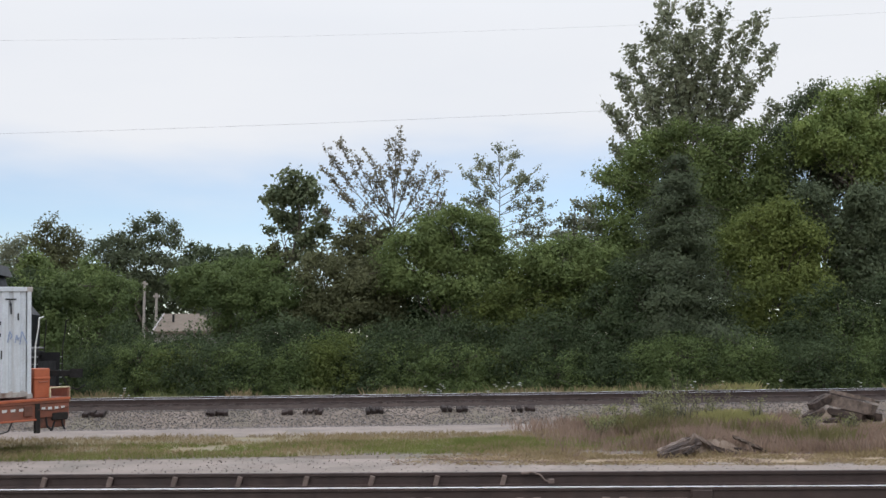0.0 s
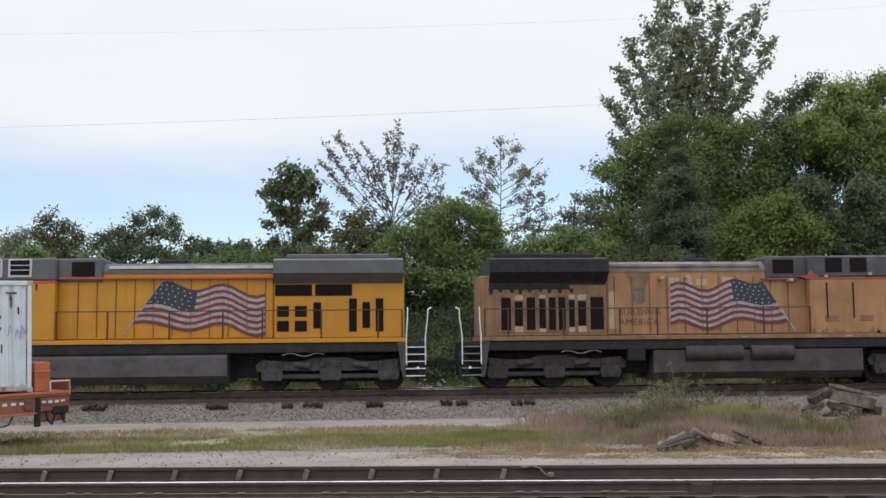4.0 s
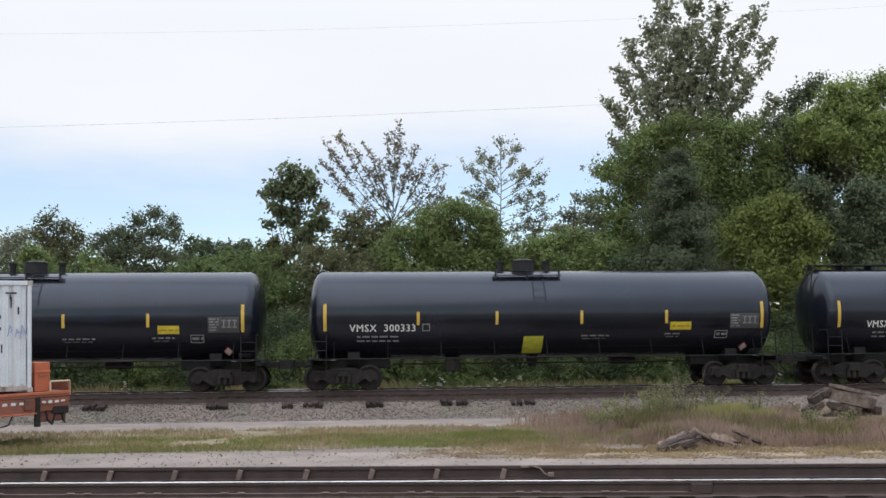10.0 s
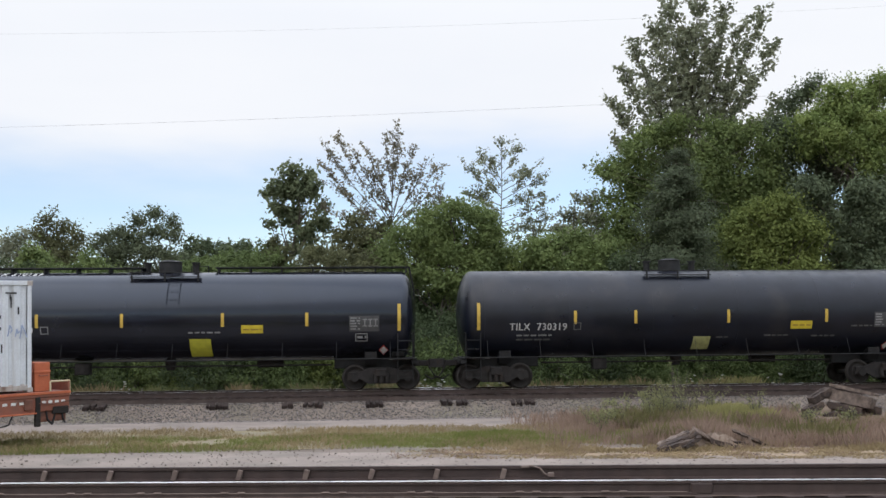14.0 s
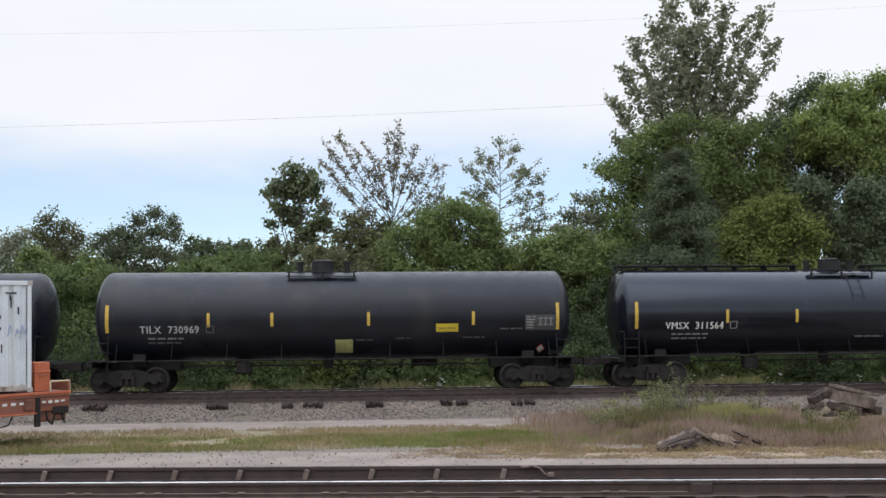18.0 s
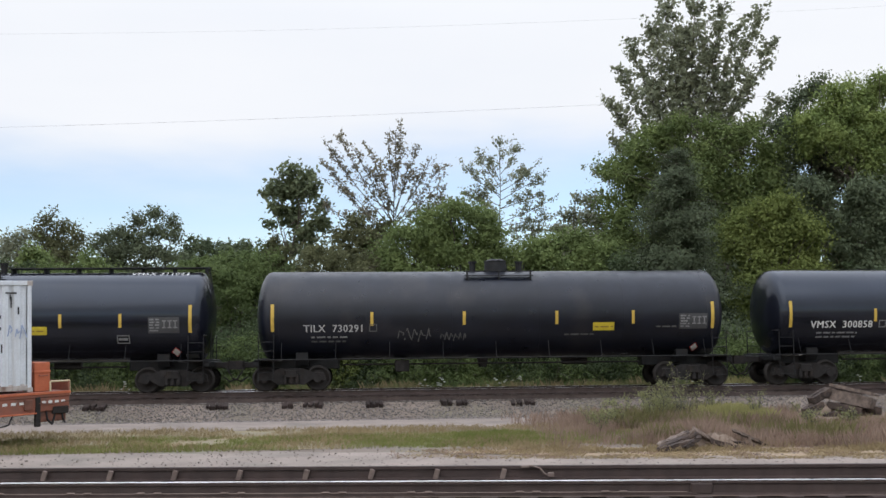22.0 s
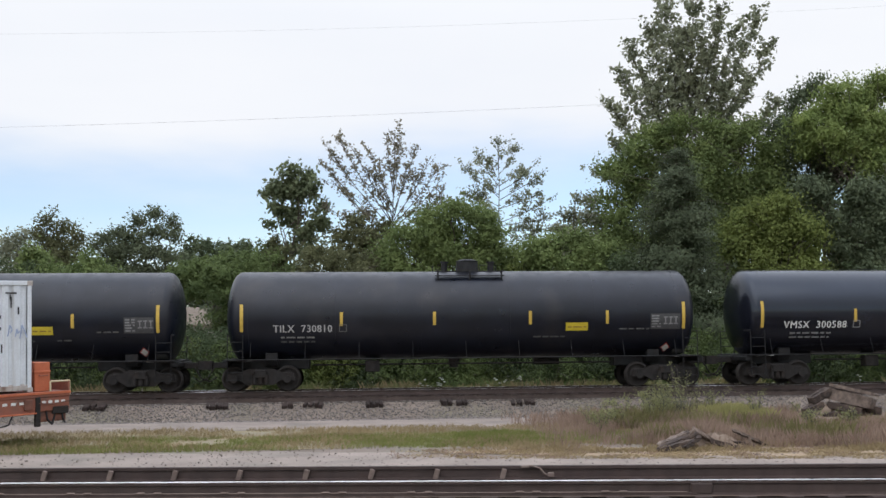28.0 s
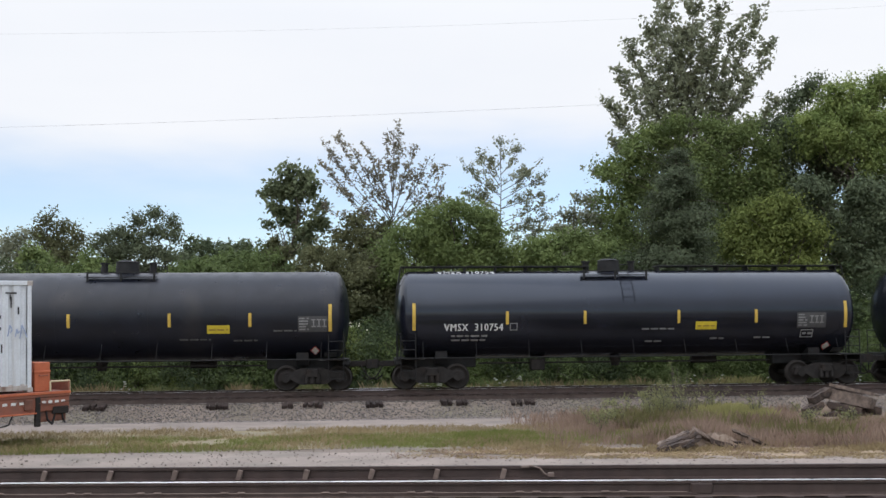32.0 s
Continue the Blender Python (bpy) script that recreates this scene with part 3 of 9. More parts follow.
tree("background_tree", "dense green tree in the wood behind the hedge", "tree", 4.83, 67.23, [(0.01, -0.28, 4.44, 2.59, 1.67), (-1.66, 0.01, 2.8, 2.22, 2.22), (1.66, -0.2, 2.4, 2.22, 2.22), (-0.0, 0.11, 0.57, 2.96, 2.22)], 3400, 0.3, L_FAR, clump=0.5, trunk=0.2, fill=0.3, twigs=2, base=0.0)
tree("background_tree", "dense green tree in the wood behind the hedge", "tree", 8.14, 70.01, [(0.01, -0.37, 5.28, 2.71, 1.74), (-1.73, -0.07, 3.56, 2.32, 2.32), (1.74, -0.28, 3.14, 2.32, 2.32), (-0.0, 0.04, 1.23, 3.1, 2.32)], 3400, 0.3, L_FAR, clump=0.5, trunk=0.2, fill=0.3, twigs=2, base=0.0)
tree("background_tree", "dense green tree in the wood behind the hedge", "tree", 10.62, 63.77, [(0.01, -0.34, 4.99, 2.48, 1.59), (-1.58, -0.06, 3.42, 2.12, 2.12), (1.59, -0.26, 3.04, 2.12, 2.12), (-0.0, 0.04, 1.29, 2.83, 2.12)], 3400, 0.3, L_ELM, clump=0.5, trunk=0.2, fill=0.3, twigs=2, base=0.0)
tree("background_tree", "dense green tree in the wood behind the hedge", "tree", 14.44, 66.52, [(0.01, -0.32, 4.72, 2.59, 1.67), (-1.66, -0.03, 3.07, 2.22, 2.22), (1.67, -0.24, 2.67, 2.22, 2.22), (-0.0, 0.07, 0.84, 2.96, 2.22)], 3400, 0.3, L_FAR, clump=0.5, trunk=0.2, fill=0.3, twigs=2, base=0.0)
tree("background_tree", "dense green tree in the wood behind the hedge", "tree", 17.79, 69.29, [(0.01, -0.6, 7.49, 2.71, 1.74), (-1.73, -0.3, 5.78, 2.32, 2.32), (1.75, -0.52, 5.36, 2.32, 2.32), (0.0, -0.19, 3.45, 3.1, 2.32)], 3400, 0.3, L_FAR, clump=0.5, trunk=0.2, fill=0.3, twigs=2, base=0.0)
tree("background_tree", "dense green tree in the wood behind the hedge", "tree", 18.74, 63.17, [(0.02, -0.69, 8.43, 2.48, 1.59), (-1.58, -0.42, 6.86, 2.12, 2.12), (1.6, -0.62, 6.48, 2.12, 2.12), (0.01, -0.32, 4.74, 2.83, 2.12)], 3400, 0.3, L_ELM, clump=0.5, trunk=0.2, fill=0.3, twigs=2, base=0.0)
tree("background_tree", "dense green tree in the wood behind the hedge", "tree", 22.57, 65.91, [(0.02, -0.8, 9.43, 2.59, 1.67), (-1.65, -0.51, 7.79, 2.22, 2.22), (1.68, -0.72, 7.39, 2.22, 2.22), (0.01, -0.41, 5.56, 2.96, 2.22)], 3400, 0.3, L_FAR, clump=0.5, trunk=0.2, fill=0.3, twigs=2, base=0.0)
tree("background_tree", "dense green tree in the wood behind the hedge", "tree", 26.67, 68.63, [(0.02, -0.76, 8.95, 2.71, 1.74), (-1.72, -0.46, 7.23, 2.32, 2.32), (1.75, -0.67, 6.81, 2.32, 2.32), (0.01, -0.35, 4.9, 3.1, 2.32)], 3400, 0.3, L_FAR, clump=0.5, trunk=0.2, fill=0.3, twigs=2, base=0.0)
tree("background_tree", "dense green tree in the wood behind the hedge", "tree", 27.21, 62.54, [(0.02, -0.94, 10.82, 2.48, 1.59), (-1.57, -0.67, 9.25, 2.12, 2.12), (1.61, -0.87, 8.86, 2.12, 2.12), (0.01, -0.57, 7.12, 2.83, 2.12)], 3400, 0.3, L_ELM, clump=0.5, trunk=0.2, fill=0.3, twigs=2, base=0.0)
tree("background_tree", "dense green tree in the wood behind the hedge", "tree", 31.07, 65.28, [(0.02, -0.99, 11.19, 2.59, 1.67), (-1.64, -0.7, 9.55, 2.22, 2.22), (1.68, -0.91, 9.15, 2.22, 2.22), (0.01, -0.6, 7.32, 2.96, 2.22)], 3400, 0.3, L_FAR, clump=0.5, trunk=0.2, fill=0.3, twigs=2, base=0.0)
tree("background_tree", "dense green tree in the wood behind the hedge", "tree", 35.55, 67.98, [(0.03, -1.15, 12.71, 2.71, 1.74), (-1.72, -0.84, 11.0, 2.32, 2.32), (1.76, -1.06, 10.58, 2.32, 2.32), (0.02, -0.74, 8.67, 3.1, 2.32)], 3400, 0.3, L_FAR, clump=0.5, trunk=0.2, fill=0.3, twigs=2, base=0.0)
tree("deciduous_tree", "slender tree with large dark green leaves", "tree", -3.48, 58.5, [(-0.7, 0.29, 12.45, 0.55, 0.49), (-1.37, 0.69, 11.46, 0.85, 0.65), (-0.39, 0.57, 11.38, 0.92, 0.85), (-2.22, 0.79, 11.21, 0.36, 0.33), (-1.66, 0.27, 10.35, 0.49, 0.36), (0.48, -0.54, 11.34, 0.32, 0.45), (0.19, 0.58, 12.24, 0.36, 0.39), (-0.92, 0.74, 9.95, 0.79, 0.66), (0.98, 0.65, 10.46, 0.43, 0.26), (0.81, 0.11, 9.41, 0.65, 0.58), (-0.04, 0.34, 8.72, 0.72, 0.72), (-1.9, -0.46, 9.21, 0.39, 0.29), (-0.7, 0.53, 7.95, 0.59, 0.42), (0.3, 0.12, 7.58, 0.71, 0.58)], 9000, 0.17, L_DEEP, per_clump=11, clump=0.27, fill=0.15, trunk=0.12, strays=0.7, loose=0.9, sway=True)
limb_tree("half_bare_tree", "half-bare tree with long straight limbs and browning leaves", 1.5, 56.4, 12.12, [(8.95, -3.12, -0.69, 13.88), (8.63, -3.68, -1.4, 13.17), (8.32, -4.0, 1.13, 12.63), (8.16, -3.54, 1.57, 11.8), (7.84, -3.93, 0.96, 10.28), (9.58, -2.23, -0.29, 13.14), (9.9, -1.44, -1.12, 13.24), (10.53, -0.44, -0.66, 14.1), (10.85, 0.07, 0.86, 14.55), (10.69, 0.37, 1.19, 14.75), (9.74, 1.32, 0.37, 13.61), (9.26, 2.0, -1.46, 12.63), (8.95, 2.55, 0.7, 12.32), (8.79, 2.77, -0.54, 11.66), (8.47, 2.96, 1.22, 11.3), (8.16, 2.92, 1.54, 10.56), (7.53, -2.58, 1.6, 8.33), (8.95, -1.29, -0.61, 12.01), (9.42, 0.71, -1.35, 12.2), (7.37, -3.34, 0.32, 7.72), (7.37, -1.76, -1.5, 7.7), (8.0, -1.76, -0.97, 9.61), (9.1, -0.81, 0.35, 12.5), (7.84, -2.68, -1.1, 9.44), (8.0, 1.14, -1.46, 9.39), (7.69, -1.3, 1.18, 8.76)], 5200, 0.105, L_BROWN, trunk=0.095, twig=0.62)
limb_tree("half_bare_tree", "slight tree with layered twigs and sparse small leaves", 7.7, 57.9, 13.66, [(12.4, -0.05, -0.6, 13.87), (12.07, 1.23, 1.47, 13.95), (11.41, -1.26, 1.27, 13.57), (10.92, -1.9, -0.39, 12.33), (10.26, -1.89, -0.13, 11.39), (9.94, -1.94, 0.06, 10.89), (11.74, -0.69, 0.46, 13.08), (11.08, 2.04, 0.31, 12.6), (10.59, 2.4, 0.19, 11.95), (10.1, 2.35, 0.38, 10.98), (11.41, 1.64, 1.41, 12.65), (9.77, -1.16, 0.02, 10.69), (9.12, 2.98, -0.22, 9.48), (8.79, 3.27, 0.7, 9.03), (9.28, 2.36, -0.84, 10.25), (10.1, 0.87, -0.64, 10.66), (8.14, 2.33, 1.53, 8.62), (8.46, 1.11, 0.07, 9.12), (10.76, -0.64, 0.15, 11.77), (9.44, -0.78, -1.56, 9.57), (8.46, -0.74, -0.27, 8.76)], 4800, 0.095, L_POPLAR, trunk=0.07, twig=0.75)
tree("small_tree", "scraggy shrub with thin dull leaves", "tree", -0.12, 55.0, [(-1.12, 0.13, 8.25, 0.73, 0.61), (0.16, -0.77, 7.94, 0.78, 0.72), (1.14, 0.19, 8.49, 0.61, 0.79), (-0.15, 0.21, 7.12, 1.22, 0.67), (-1.34, -0.7, 7.04, 0.78, 0.6), (1.38, 0.2, 7.26, 0.73, 0.67), (-0.45, -0.05, 8.93, 0.61, 0.55)], 9000, 0.13, L_DULL, per_clump=12, clump=0.3, fill=0.15, trunk=0.06, strays=0.8, loose=0.9)
tree("small_tree", "thin withered sapling with brownish leaves", "tree", -4.98, 57.5, [(-0.22, 0.29, 8.09, 0.38, 0.45), (0.3, -0.24, 7.47, 0.38, 0.38), (-0.44, 0.33, 7.36, 0.45, 0.45), (0.0, 0.38, 6.73, 0.58, 0.58)], 2200, 0.16, L_DULL, per_clump=14, clump=0.24, fill=0.2, trunk=0.06, strays=0.6)
tree("deciduous_tree", "pale grey-green tree with fine leaves", "tree", 12.16, 56.6, [(-0.46, -0.76, 10.4, 0.28, 0.43), (0.44, -0.7, 10.21, 0.49, 0.49), (-0.52, 0.28, 9.57, 0.63, 0.38), (0.48, 0.74, 9.5, 0.7, 0.51), (-1.55, -0.4, 8.66, 0.5, 0.31), (1.01, -0.07, 9.21, 0.56, 0.69), (-0.64, 0.15, 8.59, 0.94, 0.44), (0.39, -0.29, 8.13, 1.12, 0.56), (1.2, -0.22, 7.65, 0.94, 0.81), (-1.08, -0.3, 7.33, 0.93, 0.81)], 8500, 0.14, L_PALE, per_clump=10, clump=0.28, fill=0.1, trunk=0.1, strays=0.8, loose=1.0)
poplar(18.55, 57.1, 17.3, [(14.62, 0.54, -0.82, 22.36, 1.3), (13.96, -0.59, 1.39, 22.98, 1.25), (14.29, 2.19, -1.12, 22.02, 0.8), (13.63, 5.06, 0.61, 22.14, 0.85), (14.29, 3.0, -1.24, 20.58, 0.6), (13.29, -2.17, -0.76, 20.47, 0.9), (12.63, -2.71, 1.5, 20.07, 0.9), (11.97, -4.05, -0.87, 17.95, 0.8), (11.31, -4.43, 0.43, 16.42, 0.9), (10.98, -4.3, -0.12, 13.91, 0.9), (10.32, -5.66, -0.14, 12.26, 0.7), (13.29, -0.18, -0.02, 20.32, 1.2), (13.62, 1.18, -0.92, 19.73, 1.1), (12.3, 5.76, 0.99, 20.2, 0.7), (11.64, 5.09, -1.23, 16.03, 0.9), (12.3, 3.66, -0.8, 17.79, 0.9), (11.31, 3.62, -1.44, 14.66, 1.0), (11.97, 2.33, -0.7, 17.13, 1.1), (11.64, -2.2, -0.28, 17.2, 1.2)], 17500, 0.165)
tree("deciduous_tree", "dark broad tree with dense foliage and small gaps", "tree", 24.5, 54.0, [(-0.19, -0.23, 15.98, 0.77, 0.54), (0.25, -0.15, 16.51, 0.48, 0.3), (-0.81, -0.08, 15.18, 0.54, 0.48), (-1.12, -0.08, 13.78, 1.07, 0.89), (-1.59, -0.09, 11.88, 0.78, 1.13), (0.28, 0.42, 12.81, 1.39, 1.08), (1.77, -0.34, 12.92, 1.42, 1.01), (3.4, -0.5, 12.9, 1.07, 1.24), (-0.38, 0.44, 10.9, 1.39, 0.84), (1.23, 0.38, 11.28, 1.32, 0.78), (3.23, 0.49, 11.23, 1.21, 0.9), (-0.02, -0.07, 9.57, 0.9, 0.78), (4.5, 0.45, 10.91, 1.21, 1.21), (3.9, 0.43, 9.0, 1.2, 0.9)], 44000, 0.11, L_SHADY, per_clump=30, clump=0.46, fill=0.3, trunk=0.13, sway=True, twigs=1, bunch=True)
tree("deciduous_tree", "bright green tree crown rising over the hedge", "tree", 25.79, 51.5, [(-1.09, -0.28, 15.52, 0.74, 0.34), (0.02, 0.25, 15.97, 0.4, 0.29), (-1.15, 0.34, 14.57, 1.09, 0.63), (0.72, 0.16, 15.1, 1.03, 0.69), (2.3, 0.02, 15.63, 0.97, 0.74), (-2.67, -0.21, 13.95, 0.79, 0.37), (-0.12, -0.16, 13.92, 1.25, 0.57), (1.42, -0.27, 13.66, 1.02, 0.79), (2.85, -0.43, 14.3, 1.13, 1.41), (1.2, 0.09, 16.1, 0.4, 0.34), (-0.51, -0.21, 12.75, 1.25, 0.74), (1.44, 0.31, 12.56, 1.15, 0.97), (-1.77, -0.45, 13.18, 0.96, 0.51), (2.53, 0.4, 11.43, 1.03, 1.15), (-1.92, 0.72, 13.0, 0.75, 0.87), (-0.84, -0.22, 12.27, 0.85, 0.62), (0.57, -0.7, 11.68, 0.84, 0.84)], 48571, 0.1, L_BRIGHT, per_clump=30, clump=0.42, fill=0.3, trunk=0.07, sway=True, twigs=1, bunch=True)
tree("deciduous_tree", "green tree with small olive leaves", "tree", 16.21, 54.5, [(-0.6, 0.19, 12.12, 0.97, 0.97), (1.09, 0.42, 13.06, 1.09, 0.85), (-1.79, 0.4, 10.95, 1.03, 1.03), (-2.82, 0.4, 10.26, 0.67, 0.91), (3.13, 0.08, 14.02, 1.09, 0.72), (2.37, -0.49, 12.39, 1.2, 1.08), (4.23, 0.25, 12.47, 1.03, 1.09), (5.09, -0.33, 13.82, 0.6, 1.02), (4.64, -0.2, 10.87, 0.96, 1.08), (3.15, 0.16, 10.3, 1.21, 1.21), (-2.31, 0.02, 9.18, 1.21, 1.03), (-3.0, -0.09, 7.77, 1.08, 1.02), (-1.29, 0.44, 7.82, 1.22, 1.22), (5.78, 0.11, 12.35, 0.79, 1.33), (5.43, -0.16, 10.25, 1.02, 1.2), (1.29, -0.25, 10.86, 1.5, 1.5), (0.3, 0.36, 8.75, 1.52, 1.52), (3.99, -0.02, 8.7, 1.33, 1.21), (3.72, 0.28, 7.17, 1.52, 1.21), (2.35, -0.15, 8.69, 1.2, 1.2)], 46000, 0.105, L_OAK, per_clump=30, clump=0.5, fill=0.3, trunk=0.13, sway=True, twigs=1, bunch=True)
tree("deciduous_tree", "loose olive-green tree behind the spruce", "tree", 18.56, 54.5, [(3.85, -0.3, 10.86, 0.78, 1.2), (-5.4, -0.43, 11.6, 0.48, 0.6), (-4.36, 0.88, 12.37, 0.61, 0.55), (-3.89, -0.79, 12.88, 0.59, 0.65), (-2.58, 0.22, 13.78, 0.67, 0.67), (-1.55, -0.22, 14.17, 0.6, 0.6), (1.94, 0.29, 13.82, 0.79, 0.73), (3.35, -0.29, 12.75, 0.66, 1.2), (-2.96, 0.34, 10.48, 1.09, 1.09), (3.38, -0.0, 10.59, 0.78, 0.9), (0.39, 0.5, 11.78, 1.16, 1.03), (-0.91, 0.2, 11.31, 1.03, 1.03), (1.34, 0.3, 10.48, 1.09, 1.09), (-0.02, 0.6, 10.04, 1.22, 1.1)], 40000, 0.105, L_OAK, per_clump=30, clump=0.5, fill=0.3, trunk=0.11, sway=True, twigs=1, bunch=True)
tree("deciduous_tree", "yellow-green tree with a rounded crown beside the spruce", "tree", 20.35, 48.6, [(0.14, 0.03, 8.8, 0.91, 0.59), (-0.71, 0.32, 8.38, 0.65, 0.6), (0.95, -0.33, 8.08, 0.69, 0.64), (-0.1, 0.29, 7.48, 1.19, 0.81), (0.99, 0.42, 6.7, 0.98, 0.87), (-0.85, 0.31, 6.59, 0.92, 0.92), (0.26, 0.32, 5.46, 1.25, 0.97), (-1.51, -0.49, 4.92, 1.06, 0.96), (1.29, 0.13, 4.67, 1.08, 1.08), (-1.95, 0.36, 6.93, 0.65, 0.92), (-2.04, -0.45, 3.89, 1.07, 0.85), (-2.87, -0.23, 3.3, 0.96, 0.75), (0.24, -0.23, 3.66, 1.23, 0.8), (-1.29, 0.27, 8.83, 0.43, 0.32), (-2.01, 0.72, 8.1, 0.55, 0.71), (1.72, 0.15, 7.69, 0.43, 0.49)], 54153, 0.1, L_YELLOW, per_clump=30, clump=0.44, fill=0.35, trunk=0.12, sway=True, twigs=1, bunch=True)
tree("deciduous_tree", "dark grey-green tree with drooping boughs", "tree", 24.45, 50.0, [(-0.6, 0.03, 8.11, 0.83, 0.94), (0.7, -0.08, 8.3, 0.94, 0.88), (1.88, -0.03, 7.58, 1.0, 1.22), (-0.11, 0.28, 6.46, 1.11, 1.17), (0.94, -0.5, 5.54, 1.21, 1.26), (-1.28, -0.45, 4.56, 0.99, 1.1), (0.17, -0.37, 3.56, 1.26, 1.1), (1.93, -0.38, 3.55, 1.1, 1.26), (-2.24, -0.64, 9.81, 0.93, 0.76), (0.57, -0.78, 9.85, 1.09, 0.76), (2.58, 0.8, 9.74, 0.84, 0.96), (-1.79, -0.02, 8.46, 0.77, 0.83)], 51000, 0.11, L_SHADY, per_clump=30, clump=0.44, fill=0.35, trunk=0.12, twigs=1, bunch=True)
spruce(14.53, 46.6, 11.65, 3.6)
tree("small_tree", "olive-green small tree with a broad rounded crown", "tree", 3.81, 49.1, [(0.36, -0.43, 8.75, 1.02, 0.38), (-0.68, 0.47, 8.53, 0.88, 0.55), (1.54, 0.35, 8.63, 0.88, 0.55), (-1.83, -0.41, 7.6, 0.81, 0.7), (0.05, 0.0, 7.75, 1.36, 0.71), (1.91, -0.18, 7.73, 0.92, 0.76), (-2.53, -0.19, 6.64, 0.81, 0.6), (2.67, -0.15, 6.8, 0.6, 0.6), (-0.5, 0.15, 6.58, 1.63, 0.76), (1.42, 0.09, 6.43, 1.36, 0.82), (-1.88, -0.14, 5.75, 1.35, 0.7), (0.28, -0.31, 5.32, 1.62, 0.81), (2.21, -0.17, 5.59, 0.97, 0.76)], 46000, 0.095, L_OAK, per_clump=30, clump=0.42, fill=0.35, trunk=0.13, stems=2, twigs=1, bunch=True)
tree("small_tree", "yellowish small tree in the hedge", "tree", 9.09, 48.7, [(-0.94, -0.38, 6.95, 0.7, 0.4), (0.1, 0.06, 7.21, 0.65, 0.49), (1.11, 0.22, 7.28, 0.76, 0.54), (-1.67, -0.12, 6.65, 0.59, 0.48), (-0.69, -0.42, 5.97, 1.23, 0.75), (1.25, -0.32, 6.08, 1.02, 0.86), (2.26, -0.13, 6.2, 0.81, 0.91), (-1.85, 0.1, 5.52, 0.86, 0.76), (0.52, 0.28, 5.03, 1.36, 0.87), (2.09, -0.12, 4.72, 1.08, 0.91)], 32000, 0.095, L_OAK, per_clump=30, clump=0.42, fill=0.35, trunk=0.12, stems=2, twigs=1, bunch=True)
tree("small_tree", "dull green small tree tangled with vines", "tree", -1.08, 50.5, [(-1.35, 0.3, 6.99, 0.51, 0.42), (-0.56, 0.12, 6.52, 0.56, 0.45), (0.89, -0.07, 6.22, 0.67, 0.5), (1.95, -0.13, 6.27, 0.56, 0.5), (-1.94, -0.0, 5.96, 0.67, 0.67), (0.05, 0.2, 5.69, 1.12, 0.67), (-1.38, -0.08, 5.03, 1.0, 0.73), (1.39, 0.19, 5.31, 1.12, 0.73), (2.5, -0.04, 4.88, 0.84, 0.73), (-0.27, -0.25, 4.27, 1.28, 0.67), (1.25, 0.04, 4.11, 1.29, 0.67), (-1.81, 0.2, 4.13, 1.12, 0.67)], 33000, 0.1, L_DULL, per_clump=30, clump=0.42, fill=0.35, trunk=0.12, stems=2, twigs=1, bunch=True)
tree("small_tree", "green small tree in the row behind the hedge", "tree", -7.53, 58.0, [(-1.23, -0.41, 6.81, 0.89, 0.45), (0.24, 0.26, 7.05, 1.1, 0.52), (1.78, 0.05, 7.03, 0.84, 0.51), (-2.5, -0.2, 6.52, 0.9, 0.58), (-0.4, 0.39, 5.98, 1.62, 0.78), (1.82, 0.38, 5.96, 1.29, 0.84), (-1.91, 0.04, 5.58, 1.16, 0.64)], 18000, 0.13, L_MID, per_clump=50, clump=0.36, fill=0.45, trunk=0.12, stems=2)
tree("small_tree", "olive shrubby tree among the far trees", "tree", -17.35, 60.0, [(-1.84, 0.49, 7.21, 0.8, 1.0), (1.4, 0.34, 7.12, 0.73, 0.53), (-0.79, 0.25, 6.14, 1.33, 1.0), (1.24, -0.21, 6.1, 1.32, 0.79), (-2.42, -0.49, 5.46, 1.32, 1.19), (2.74, 0.18, 5.96, 1.2, 0.8)], 18000, 0.13, L_OAK, per_clump=50, clump=0.36, fill=0.45, trunk=0.12, stems=2)
tree("small_tree", "green small tree tangled with vines", "tree", -6.32, 50.91, [(-0.54, -0.32, 5.51, 1.38, 0.97), (0.56, -0.43, 5.78, 1.11, 0.97), (-0.96, -0.3, 5.65, 0.69, 0.69), (0.83, -0.33, 4.54, 1.52, 1.24), (2.21, -0.5, 5.21, 1.38, 1.24), (-0.77, -0.13, 3.81, 0.72, 0.66)], 18050, 0.084, L_MID, clump=0.34, trunk=0.12, stems=2, base=0.0)
tree("small_tree", "dense green small tree at the hedge", "tree", -12.69, 49.36, [(-0.26, -0.35, 5.71, 1.19, 0.93), (0.8, -0.34, 4.78, 1.33, 1.06), (-1.32, -0.22, 5.19, 1.33, 1.06), (-2.11, -0.06, 4.14, 1.59, 1.33), (-0.53, -0.11, 3.47, 1.99, 1.19)], 19950, 0.084, L_MID, clump=0.34, trunk=0.13, stems=2, base=0.0)
tree("small_tree", "dense green small tree at the hedge", "tree", -16.66, 49.66, [(0.01, -0.32, 5.22, 1.59, 1.33), (1.06, -0.29, 4.15, 1.59, 1.33), (-1.32, -0.17, 4.7, 1.59, 1.59), (-0.26, -0.06, 2.84, 1.86, 1.33)], 15200, 0.084, L_DARK, clump=0.34, trunk=0.13, stems=2, base=0.0)
